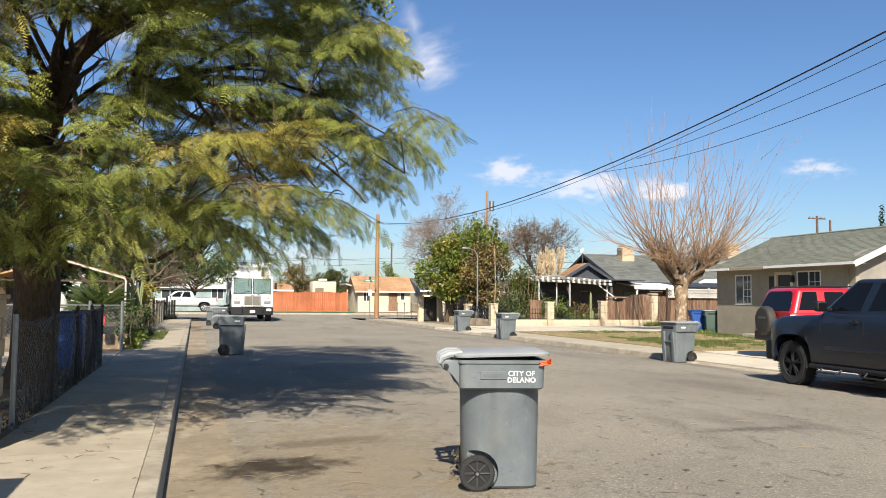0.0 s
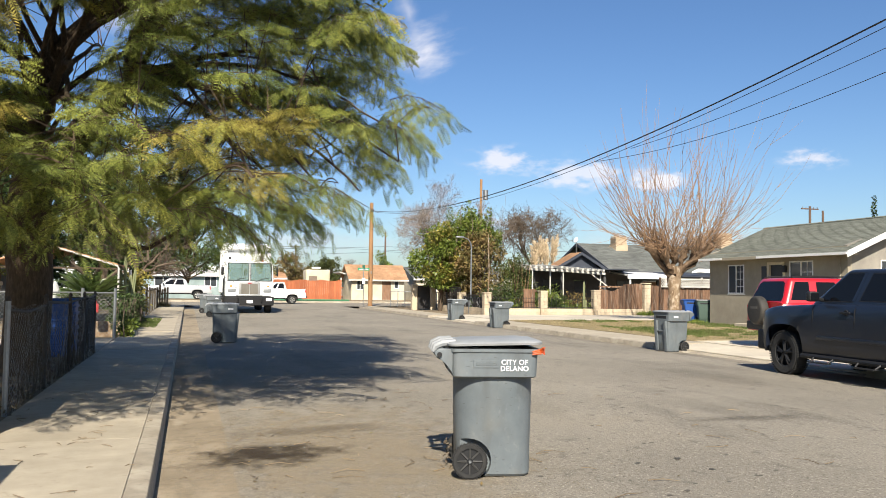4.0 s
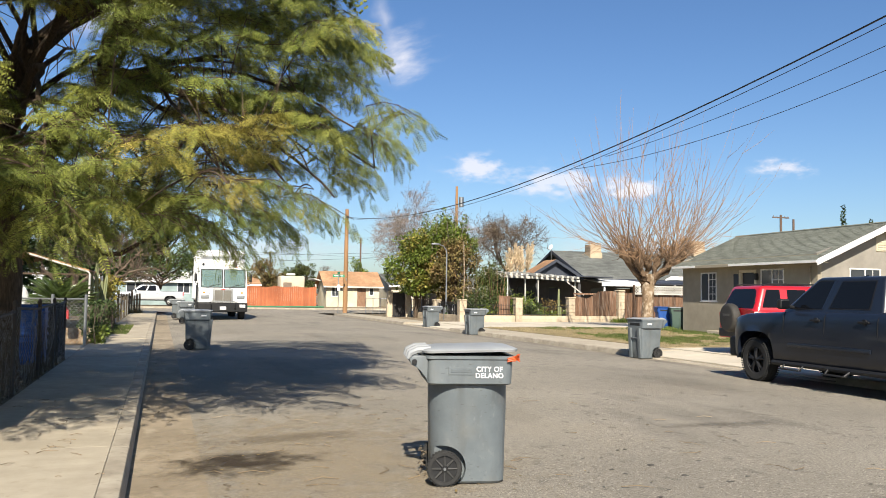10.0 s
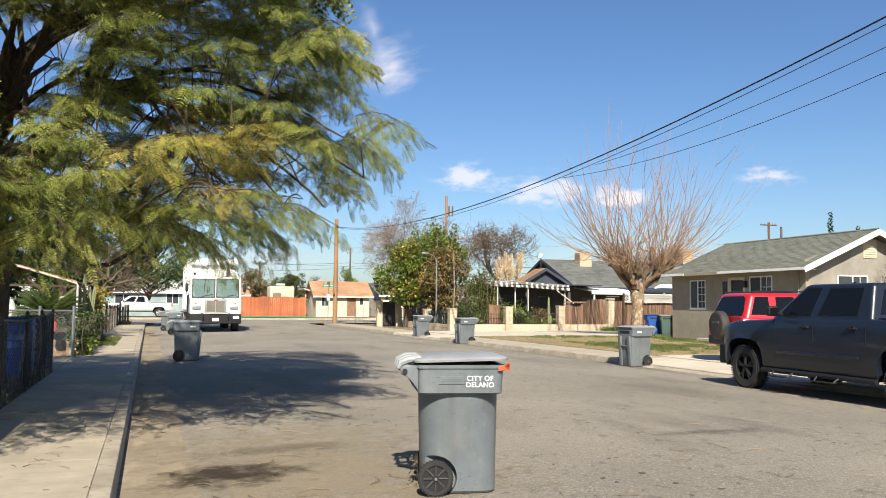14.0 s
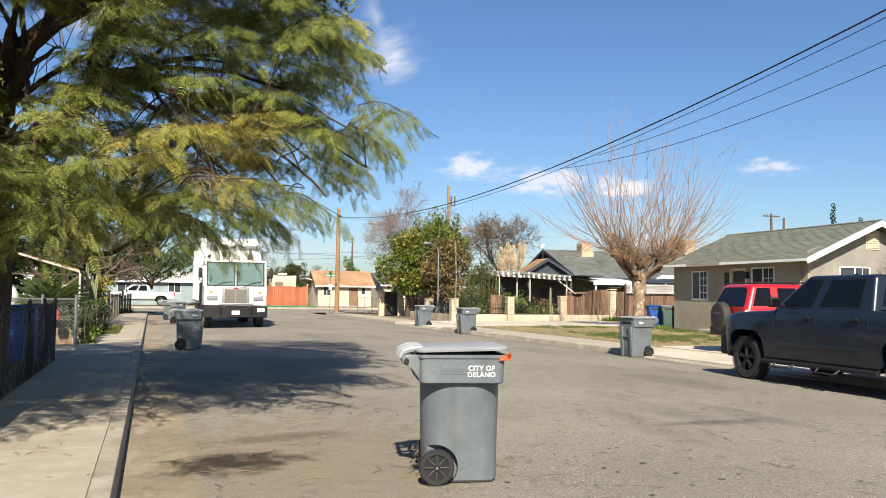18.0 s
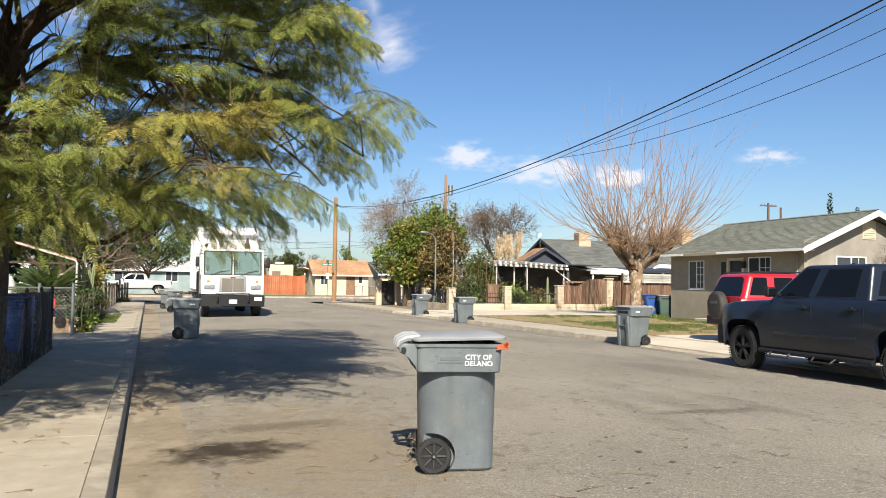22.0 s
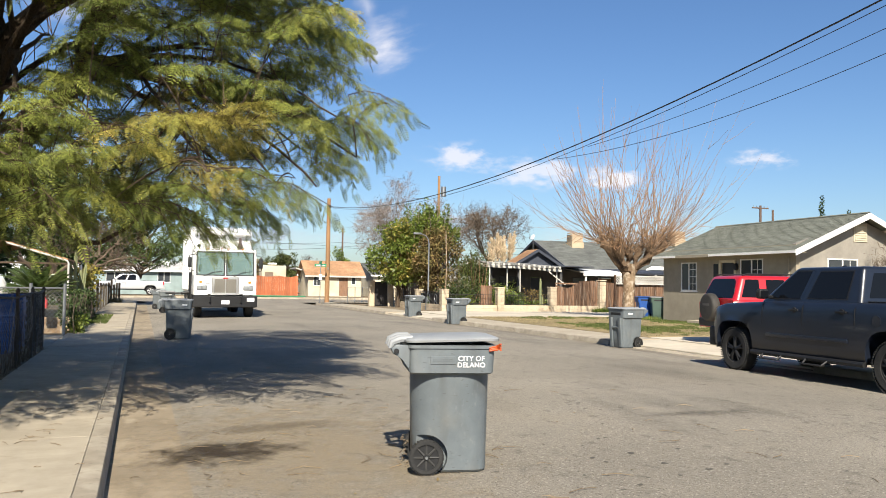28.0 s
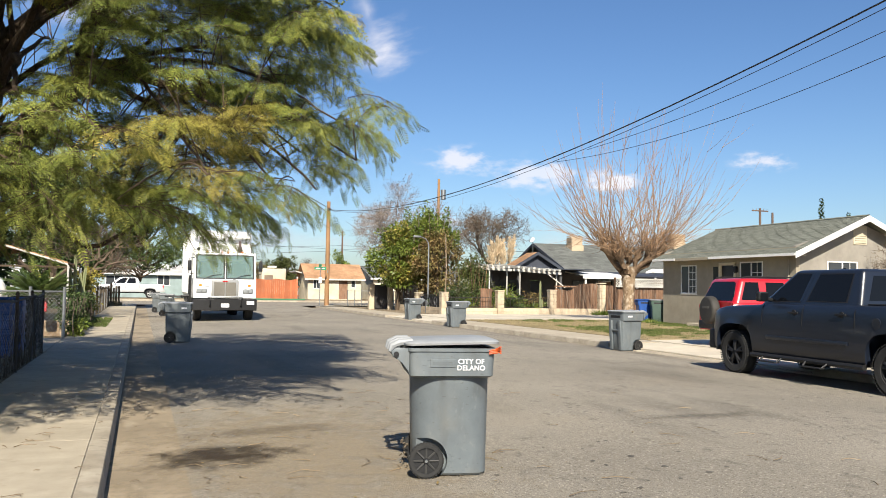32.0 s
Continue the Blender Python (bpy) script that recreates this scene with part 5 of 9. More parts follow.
def wall_with_holes(bm, axis, fixed, thick, a0, a1, z0, z1, holes):
    """A wall along 'x' or 'y' (a0..a1), its outer face at fixed and its thickness inwards (signed), with openings (a, b, za, zb)."""
    cuts_a = sorted({a0, a1, *[h[0] for h in holes], *[h[1] for h in holes]})
    cuts_z = sorted({z0, z1, *[h[2] for h in holes], *[h[3] for h in holes]})
    lo, hi = min(fixed, fixed + thick), max(fixed, fixed + thick)
    for a, b in zip(cuts_a, cuts_a[1:]):
        for c, d in zip(cuts_z, cuts_z[1:]):
            m, n = (a + b) / 2, (c + d) / 2
            if any(h[0] < m < h[1] and h[2] < n < h[3] for h in holes):
                continue
            if axis == "y":
                box(bm, lo, hi, a, b, c, d)
            else:
                box(bm, a, b, lo, hi, c, d)
    bmesh.ops.remove_doubles(bm, verts=bm.verts, dist=0.0005)
    return bm


def window(parent, axis, fixed, inward, a, b, za, zb, name="window", cols=2, grid=(0, 0), frame_mat=None, curtain=None):
    """A sliding window set in an opening: frame, panes, thin grid bars, sill."""
    frame_mat = frame_mat or WHITE
    w = part(name, bmesh.new(), None, parent, "white-framed sliding window")
    t = 0.05
    d0, d1 = fixed + inward * 0.03, fixed - inward * 0.018

    def bx(bm, u0, u1, v0, v1, e0, e1, bev=0.0):
        lo, hi = min(e0, e1), max(e0, e1)
        return box(bm, lo, hi, u0, u1, v0, v1, bev) if axis == "y" else box(bm, u0, u1, lo, hi, v0, v1, bev)
    bm = B()
    bx(bm, a, a + t, za, zb, d0, d1, 0.006)
    bx(bm, b - t, b, za, zb, d0, d1, 0.006)
    bx(bm, a + t, b - t, za, za + t, d0, d1, 0.006)
    bx(bm, a + t, b - t, zb - t, zb, d0, d1, 0.006)
    for k in range(1, cols):
        c = a + (b - a) * k / cols
        bx(bm, c - t / 2, c + t / 2, za + t, zb - t, d0, d1 + inward * 0.006, 0.004)
    me = close_bm(bm, "window_frame", 20)
    me.materials.append(frame_mat)
    w.data = me
    for k in range(cols):
        u0, u1 = a + (b - a) * k / cols + t * 0.6, a + (b - a) * (k + 1) / cols - t * 0.6
        part("pane", bx(B(), u0, u1, za + t * 0.6, zb - t * 0.6, fixed + inward * 0.012, fixed + inward * 0.02), HOUSE_GLASS, w, "dark window pane")
        if grid[0] and k == grid[0] - 1:
            bm = B()
            for j in range(1, 2):
                c = u0 + (u1 - u0) * 0.5
                bx(bm, c - 0.011, c + 0.011, za + t, zb - t, fixed + inward * 0.003, fixed + inward * 0.011)
            for j in range(1, grid[1]):
                z = za + (zb - za) * j / grid[1]
                bx(bm, u0, u1, z - 0.011, z + 0.011, fixed + inward * 0.0025, fixed + inward * 0.0105)
            part("glazing_bars", bm, frame_mat, w)
    part("sill", bx(B(), a - 0.05, b + 0.05, za - 0.035, za - 0.002, fixed + inward * 0.01, fixed - inward * 0.02, 0.006), frame_mat, w)
    return w


def shingle_roof(parent, origin, along, down, length, run, courses, tabs, mat_, name="roof_plane", thick=0.05):
    """One roof slope: origin at a ridge end, unit vectors along the ridge and down the slope; courses of overlapping tabs in one mesh."""
    o, al, dn = Vector(origin), Vector(along).normalized(), Vector(down).normalized()
    nrm = al.cross(dn).normalized()
    if nrm.z < 0:
        nrm = -nrm
    r = random.Random(7)
    vs, fs = [], []

    def quad(p):
        n = len(vs)
        vs.extend(p)
        fs.append((n, n + 1, n + 2, n + 3))
    base = [o, o + al * length, o + al * length + dn * run, o + dn * run]
    quad([p for p in base])
    low = [p - nrm * thick for p in base]
    quad(low[::-1])
    for i in range(4):
        j = (i + 1) % 4
        quad([base[i], low[i], low[j], base[j]])
    dd = run / courses
    ww = length / tabs
    for c in range(courses):
        off = r.uniform(0, ww)
        for t in range(-1, tabs):
            u0 = max(0.0, t * ww + off)
            u1 = min(length, (t + 1) * ww + off - 0.012)
            if u1 - u0 < 0.03:
                continue
            h = 0.008 + r.uniform(0, 0.004)
            e = r.uniform(-0.006, 0.006)
            a = o + al * u0 + dn * (c * dd) + nrm * 0.003
            b = o + al * u1 + dn * (c * dd) + nrm * 0.003
            c1 = o + al * u1 + dn * ((c + 1) * dd + e) + nrm * h
            d1 = o + al * u0 + dn * ((c + 1) * dd + e) + nrm * h
            quad([a, b, c1, d1])
            quad([d1, c1, c1 - nrm * h, d1 - nrm * h])
    me = mesh_arrays(name, [tuple(v) for v in vs], fs)
    me.materials.append(mat_)
    return part(name, me, None, parent)


def beige_house():
    h = thing("house", "single-storey beige stucco house with a grey-green shingle roof", "house")
    X0, X1, Y0, Y1 = 22.05, 27.95, 23.2, 31.15
    ZE, ZR = 3.15, 4.40
    XR = (X0 + X1) / 2
    bm = B()
    wins = [(28.80, 29.86, 1.50, 2.72), (24.86, 26.12, 1.50, 2.78)]
    door = (26.42, 27.30, 0.32, 2.72)
    wall_with_holes(bm, "y", X0, 0.18, Y0, Y1, 0.1, ZE + 0.1, wins + [door])
    part("wall", bm, STUCCO, h, smooth=0)
    bm = B()
    gw = (23.50, 24.95, 1.55, 2.78)
    wall_with_holes(bm, "x", Y0, 0.18, X0 + 0.18, X1, 0.1, ZE + 0.1, [gw])
    part("wall", bm, STUCCO_GABLE, h, smooth=0)
    bm = B()
    prism(bm, [(X0, ZE + 0.1), (X1, ZE + 0.1), (X1, ZE + 0.12), (XR, ZR - 0.12), (X0, ZE + 0.12)], "y", Y0, Y0 + 0.18)
    part("gable", bm, STUCCO_GABLE, h, smooth=0)
    part("wall", box(B(), X0 + 0.18, X1, Y1 - 0.18, Y1, 0.1, ZE + 0.1), STUCCO, h)
    part("wall", box(B(), X1 - 0.18, X1, Y0 + 0.18, Y1 - 0.18, 0.1, ZE + 0.1), STUCCO, h)
    bm = B()
    prism(bm, [(X0, ZE + 0.1), (X1, ZE + 0.1), (XR, ZR - 0.12)], "y", Y1 - 0.18, Y1)
    part("gable", bm, STUCCO, h, smooth=0)
    part("dark_interior", box(B(), X0 + 0.5, X0 + 0.55, Y0 + 0.4, Y1 - 0.4, 0.2, ZE), STUCCO_GREY, h)
    # roof
    over_y, over_x = 0.50, 0.50
    yA, yB = Y0 - over_y, Y1 + 0.10
    slope = (ZR - ZE) / (XR - X0)
    run = math.hypot(XR - X0 + over_x, slope * (XR - X0 + over_x))
    for s in (-1, 1):
        shingle_roof(h, (XR, yA, ZR + 0.06), (0, 1, 0), (s, 0, -slope), yB - yA, run, 26, 30, SHINGLE)
    ze = ZE - slope * over_x
    part("ridge_cap", tube(B(), [(XR, yA, ZR + 0.07), (XR, yB, ZR + 0.07)], 0.05, 6), SHINGLE, h)
    # fascia along the eave: white at both ends, stucco-coloured between
    for a, b in ((yA, 27.4), (29.6, yB)):
        part("fascia", box(B(), X0 - over_x - 0.03, X0 - over_x + 0.0, a, b, ze - 0.03, ze + 0.065, 0.004), WHITE, h, "white fascia board")
    part("fascia", box(B(), X0 - over_x - 0.015, X0 - over_x + 0.0, 27.4, 29.6, ze - 0.05, ze + 0.07, 0.004), STUCCO, h, "beige fascia board")
    for s in (-1, 1):
        bm = B()
        x_e = XR + s * (XR - X0 + over_x)
        prism(bm, [(x_e, ze - 0.12), (XR, ZR - 0.14), (XR, ZR + 0.075), (x_e, ze + 0.09)], "y", yA - 0.035, yA)
        part("barge_board", bm, WHITE, h, "white barge board", smooth=0)
    part("soffit", box(B(), X0 - over_x, X0, yA, yB, ze - 0.015, ze + 0.0), STUCCO, h)
    window(h, "y", X0, 1, *wins[0], grid=(1, 4))
    window(h, "y", X0, 1, *wins[1], grid=(1, 3))
    window(h, "x", Y0, 1, *gw, grid=(2, 2))
    d = part("door", box(B(), X0 + 0.06, X0 + 0.11, door[0] + 0.05, door[1] - 0.05, door[2], door[3] - 0.06), glass("dark_door", (0.025, 0.025, 0.028), 0.3), h, "dark screen door")
    part("door_handle", cyl(B(), (X0 + 0.02, door[0] + 0.14, 1.25), (X0 + 0.06, door[0] + 0.14, 1.25), 0.03, seg=10), CHROME, d)
    bm = B()
    for a, b, c, e in ((door[0] - 0.06, door[0] + 0.05, door[2], door[3]), (door[1] - 0.05, door[1] + 0.06, door[2], door[3]), (door[0] - 0.06, door[1] + 0.06, door[3] - 0.06, door[3] + 0.05)):
        box(bm, X0 - 0.03, X0 + 0.1, a, b, c, e, 0.005)
    part("door_frame", bm, STUCCO_CREAM, h, "beige door frame")
    part("side_light", box(B(), X0 - 0.005, X0 + 0.02, 27.42, 27.72, 0.9, 2.62), HOUSE_GLASS, h, "narrow side window")
    part("wall_lamp", box(B(), X0 - 0.16, X0 - 0.0, 26.22, 26.34, 2.35, 2.62, 0.03), BLACK, h, "black wall lantern")
    part("gable_vent", box(B(), 24.75, 25.4, Y0 - 0.03, Y0 + 0.02, 3.42, 4.12, 0.01), STUCCO_CREAM, h, "cream gable vent")
    for k in range(7):
        part("vent_slat", box(B(), 24.81, 25.34, Y0 - 0.05, Y0 - 0.025, 3.48 + 0.088 * k, 3.53 + 0.088 * k, 0.004, m=None), STUCCO_CREAM, h)
    part("door_step", box(B(), X0 - 1.1, X0 - 0.002, 26.0, 28.0, 0.12, 0.32, 0.015), CONCRETE, h, "concrete door step")
    part("footing", box(B(), X0 - 0.03, X0 - 0.002, Y0, 26.0, 0.1, 0.26), CONCRETE, h)
    part("downpipe", box(B(), X0 - 0.07, X0 - 0.01, 23.5, 23.57, 0.2, 2.8), STUCCO, h)
    return h


beige_house()


def cooler(x, y, z, w=1.0, h=0.85, label="tan evaporative cooler on the roof"):
    c = thing("evaporative_cooler", label, "cooler", pose(x, y, z))
    tan = mat("tan_cooler_metal", (0.448, 0.352, 0.24), (0.384, 0.296, 0.2), 4, 0.7, bump=0.1)
    part("housing", box(B(), -w / 2, w / 2, -w / 2, w / 2, 0.0, h, 0.03), tan, c)
    for s in (-1, 1):
        for k in range(6):
            part("louvre", box(B(), -w / 2 + 0.08, w / 2 - 0.08, s * w / 2 - 0.02, s * w / 2 + 0.02, 0.12 + 0.11 * k, 0.16 + 0.11 * k), tan, c)
            part("louvre", box(B(), s * w / 2 - 0.02, s * w / 2 + 0.02, -w / 2 + 0.08, w / 2 - 0.08, 0.12 + 0.11 * k, 0.16 + 0.11 * k), tan, c)
    part("curb", box(B(), -w / 2 - 0.05, w / 2 + 0.05, -w / 2 - 0.05, w / 2 + 0.05, -0.5, 0.002), tan, c)
    return c


def dish(x, y, z, turn):
    d = thing("satellite_dish", "small white satellite dish on a mast", "satellite dish", pose(x, y, z, 0, 0, turn))
    part("mast", cyl(B(), (0, 0, -0.4), (0, 0, 0.55), 0.025, seg=8), STEEL, d)
    bm = B()
    rings = []
    for q, h in ((0.03, 0.0), (0.13, 0.015), (0.21, 0.05), (0.22, 0.055)):
        rings.append([(h, q * 0.85 * math.cos(a), q * math.sin(a)) for a in np.linspace(0, 2 * math.pi, 20, endpoint=False)])
    loft(bm, rings + [[(p[0] - 0.015, p[1], p[2]) for p in r] for r in rings[::-1]])
    part("reflector", bm, WHITE, d, at=pose(0, 0, 0.58, 0, -25, 0))
    part("feed_arm", tube(B(), [(0, 0, 0.40), (0.35, 0, 0.42), (0.4, 0, 0.55)], 0.02, 6), STEEL, d)
    return d


def mid_house():
    h = thing("house", "grey bungalow with a dark shingle roof and a porch gable", "house")
    X0, X1, Y0, Y1 = 28.35, 42.0, 50.8, 60.5
    ZE, ZR = 3.05, 5.05
    YR = (Y0 + Y1) / 2
    bm = B()
    wall_with_holes(bm, "x", Y0 + 0.9, 0.2, X0, X1, 0.1, ZE + 0.25, [(28.9, 30.2, 1.0, 2.3), (31.0, 32.2, 0.2, 2.3), (35, 37, 1.0, 2.3)])
    part("wall", bm, STUCCO_GREY, h, smooth=0)
    bm = B()
    wall_with_holes(bm, "y", X0, 0.2, Y0 + 1.1, Y1, 0.1, ZE + 0.25, [(53, 55, 1.0, 2.3), (57, 58.6, 1.0, 2.3)])
    part("wall", bm, STUCCO_GREY, h, smooth=0)
    part("gable", prism(B(), [(Y0 + 0.9, ZE + 0.25), (Y1, ZE + 0.25), (YR, ZR - 0.1)], "x", X0, X0 + 0.2), STUCCO_GREY, h, smooth=0)
    # Frame coloured dark in place of the patio's shade.
    window(h, "x", Y0 + 0.9, 1, 28.9, 30.2, 1.0, 2.3, frame_mat=DARK_TRIM)
    window(h, "x", Y0 + 0.9, 1, 35, 37, 1.0, 2.3)
    window(h, "y", X0, 1, 53, 55, 1.0, 2.3)
    window(h, "y", X0, 1, 57, 58.6, 1.0, 2.3)
    part("door", box(B(), 31.05, 32.15, Y0 + 0.98, Y0 + 1.03, 0.2, 2.28), PLANK, h, "brown door")
    slope = (ZR - ZE) / (YR - Y0)
    run = math.hypot(YR - Y0 + 0.5, slope * (YR - Y0 + 0.5))
    for s in (-1, 1):
        shingle_roof(h, (X0 - 0.6, YR, ZR + 0.05), (1, 0, 0), (0, s, -slope), X1 - X0 + 1.2, run, 18, 34, SHINGLE_GREY)
    ze = ZE - slope * 0.5
    part("fascia", box(B(), X0 - 0.6, X1 + 0.6, Y0 - 0.53, Y0 - 0.50, ze - 0.14, ze + 0.08), DARK_TRIM, h, "dark blue-grey fascia")
    for s in (-1, 1):
        ye = YR + s * (YR - Y0 + 0.5)
        part("barge_board", prism(B(), [(ye, ze - 0.14), (YR, ZR - 0.13), (YR, ZR + 0.07), (ye, ze + 0.07)], "x", X0 - 0.64, X0 - 0.6), DARK_TRIM, h, "dark barge board", smooth=0)
    # porch gable towards the south-west corner
    px0, px1, pz = 22.9, 26.3, 4.02
    pm = (px0 + px1) / 2
    for s in (-1, 1):
        k = (pz - 3.05) / (pm - px0)
        # Only the west slope is coloured tan; the east slope keeps the grey.
        shingle_roof(h, (pm, 48.6, pz + 0.05), (0, 1, 0), (s, 0, -k), 1.7, math.hypot(pm - px0 + 0.3, k * (pm - px0 + 0.3)), 9, 12, SHINGLE_GREY if s > 0 else SHINGLE_TAN)
        xe = pm + s * (pm - px0 + 0.3)
        part("barge_board", prism(B(), [(xe, 3.05 - k * 0.3 - 0.14), (pm, pz - 0.13), (pm, pz + 0.07), (xe, 3.05 - k * 0.3 + 0.07)], "y", 48.55, 48.6), DARK_TRIM, h, "dark barge board", smooth=0)
    # Gable face takes the dark tone of the shaded porch inside.
    part("porch_gable", prism(B(), [(px0 + 0.1, 3.02), (px1 - 0.1, 3.02), (pm, pz - 0.06)], "y", 48.9, 49.0), DARK_TRIM, h, smooth=0)
    # Flat roof added so that the porch wall falls in shade.
    part("porch_roof", box(B(), 22.4, 28.6, 48.2, 51.9, 2.94, 3.0), DARK_TRIM, h, "dark flat roof added to shade the porch")
    for x in (23.3, 26.4):
        part("porch_post", box(B(), x - 0.09, x + 0.09, 48.75, 48.93, 0.15, 3.05, 0.01), STUCCO_GREY, h, "grey porch post")
    bm = B()
    wall_with_holes(bm, "x", 51.7, 0.2, 22.6, X0 - 0.002, 0.1, 2.935, [(23.2, 24.6, 1.0, 2.3), (25.6, 26.5, 0.2, 2.25)])
    part("porch_wall", bm, STUCCO_GREY, h, smooth=0)
    # Dark frame and door colour stand in for the porch's shade.
    window(h, "x", 51.7, 1, 23.2, 24.6, 1.0, 2.3, frame_mat=DARK_TRIM)
    part("door", box(B(), 25.65, 26.45, 51.78, 51.83, 0.2, 2.23), DARK_TRIM, h, "dark porch door")
    part("patio_cover", prism(B(), [(48.0, 2.55), (50.9, 2.85), (50.9, 2.93), (48.0, 2.63)], "x", 27.7, 30.9), WHITE, h, "white patio cover")
    # Dark cover added to keep the sun off the wall behind.
    part("carport_cover", prism(B(), [(48.0, 2.55), (50.9, 2.85), (50.9, 2.93), (48.0, 2.63)], "x", 30.91, 36.5), DARK_TRIM, h, "dark cover added to shade the bungalow wall")
    part("carport_board", prism(B(), [(32.5, 2.82), (32.5, 2.92), (33.0, 3.14), (34.6, 3.10), (34.6, 2.84), (33.05, 2.90)], "y", 47.86, 47.94), WHITE, h, "white slanting board", smooth=0)
    part("patio_fascia", box(B(), 27.65, 30.95, 47.95, 48.0, 2.38, 2.66), WHITE, h)
    for x in (27.9, 30.6, 33.4, 36.3):
        part("patio_post", box(B(), x - 0.05, x + 0.05, 48.05, 48.15, 0.15, 2.55), WHITE, h)
    return h


mid_house()
dish(27.7, 55.6, 4.75, 200)
cooler(30.8, 54.8, 4.98, 0.9, 0.6)
cooler(40.5, 55.5, 5.5, 1.0, 0.7)


def pergola(x0, x1, z, drop, tilt, label):
    """Posts, two beams and broad slats; drop: how far its far end hangs lower."""
    p = thing("pergola", label, "pergola")

    def zz(x):
        return z - drop * (x - x0) / (x1 - x0)
    for x in (x0 + 0.5, x1 - 0.3):
        part("post", box(B(), x - 0.035, x + 0.035, 46.92, 46.99, 0.15, zz(x) - 0.1, 0.01), WHITE_DULL, p)
    for y, up in ((46.9, -0.14), (49.6, 0.06)):
        part("beam", prism(B(), [(x0, zz(x0) + up - 0.08), (x1, zz(x1) + up - 0.08), (x1, zz(x1) + up + 0.07), (x0, zz(x0) + up + 0.07)], "y", y - 0.05, y + 0.05), WHITE_DULL, p, smooth=0)
    n = int((x1 - x0) / 0.36)
    r = random.Random(int(x0))
    for k in range(n):
        x = x0 + 0.36 * k + 0.05
        e = r.uniform(-0.03, 0.03)
        a = zz(x) + e
        part("slat", prism(B(), [(46.35, a - 0.06), (50.0, a + 0.18), (50.0, a + 0.28), (46.35, a + 0.06)], "x", x, x + 0.15), WHITE_DULL, p, smooth=0)
    return p


pg = pergola(19.9, 21.9, 3.0, 0.06, 0, "white timber pergola with broad slats")
pg = pergola(22.0, 25.4, 2.96, 0.18, 0, "sagging white pergola with broken slats over the porch")
part("brace", tube(B(), [(24.3, 46.9, 2.7), (25.7, 46.9, 1.75)], 0.05, 4), WHITE_DULL, pg)

# block wall with piers, iron panels and plank fence along the side of the lot
WALL_Y = 42.25
block_wall = thing("garden_wall", "low buff concrete-block wall with taller piers", "wall")


def block_run(x0, x1, y0, y1, courses, z0=0.12):
    """Courses of blocks along a wall as one mesh with recessed joints."""
    bm = B()
    long_x = (x1 - x0) > (y1 - y0)
    L = (x1 - x0) if long_x else (y1 - y0)
    n = max(1, round(L / 0.40))
    r = random.Random(int(x0 * 10 + y0))
    for c in range(courses):
        off = 0.0 if c % 2 else 0.5
        for k in range(n + 1):
            a = max(0.0, (k - off) * L / n)
            b = min(L, (k + 1 - off) * L / n)
            if b - a < 0.06:
                continue
            e = r.uniform(-0.004, 0.004)
            z = z0 + c * 0.2
            if long_x:
                box(bm, x0 + a + 0.005, x0 + b - 0.005, y0 - e, y1 + e, z + 0.005, z + 0.195, 0.006)
            else:
                box(bm, x0 - e, x1 + e, y0 + a + 0.005, y0 + b - 0.005, z + 0.005, z + 0.195, 0.006)
    return bm


def pier(x, y, h):
    bm = B()
    for c in range(round(h / 0.2)):
        z = 0.12 + 0.2 * c
        if c % 2:
            box(bm, x - 0.2, x - 0.003, y - 0.2, y + 0.2, z + 0.004, z + 0.196, 0.008)
            box(bm, x + 0.003, x + 0.2, y - 0.2, y + 0.2, z + 0.004, z + 0.196, 0.008)
        else:
            box(bm, x - 0.2, x + 0.2, y - 0.2, y - 0.003, z + 0.004, z + 0.196, 0.008)
            box(bm, x - 0.2, x + 0.2, y + 0.003, y + 0.2, z + 0.004, z + 0.196, 0.008)
    p = part("pier", bm, BLOCK, block_wall, "buff block pier")
    part("pier_cap", box(B(), x - 0.23, x + 0.23, y - 0.23, y + 0.23, 0.12 + h, 0.19 + h, 0.015), BLOCK, p)
    return p


PIERS_X = [(15.65, 1.2), (19.0, 1.32), (22.3, 1.40), (25.55, 1.85)]
for x, h in PIERS_X:
    pier(x, WALL_Y, h)
for y in (46.6, 50.6):
    pier(15.65, y, 1.15)
for (xa, _), (xb, _) in zip(PIERS_X, PIERS_X[1:]):
    part("blocks", block_run(xa + 0.2, xb - 0.2, WALL_Y - 0.1, WALL_Y + 0.1, 2), BLOCK, block_wall)
    part("mortar", box(B(), xa + 0.2, xb - 0.2, WALL_Y - 0.092, WALL_Y + 0.092, 0.1, 0.512), MORTAR, block_wall)
for ya, yb in ((WALL_Y, 46.6), (46.6, 50.6)):
    part("blocks", block_run(15.55, 15.75, ya + 0.2, yb - 0.2, 2), BLOCK, block_wall)
    part("mortar", box(B(), 15.558, 15.742, ya + 0.2, yb - 0.2, 0.1, 0.512), MORTAR, block_wall)


def iron_fence(name, p0, p1, z0, z1, gap, label):
    f = thing(name, label, "fence")
    p0, p1 = Vector((*p0, 0)), Vector((*p1, 0))
    for z in (z0 + 0.08, z1 - 0.06):
        part("rail", tube(B(), [p0 + Vector((0, 0, z)), p1 + Vector((0, 0, z))], 0.018, 4), IRON, f)
    n = int((p1 - p0).length / gap)
    bm = tube(B(), [(0, 0, z0), (0, 0, z1)], 0.010, 4)
    me = close_bm(bm, "bar", 30)
    me.materials.append(IRON)
    for k in range(n + 1):
        q = p0.lerp(p1, k / n)
        part("bar", me, None, f, at=Matrix.Translation(q))
    return f


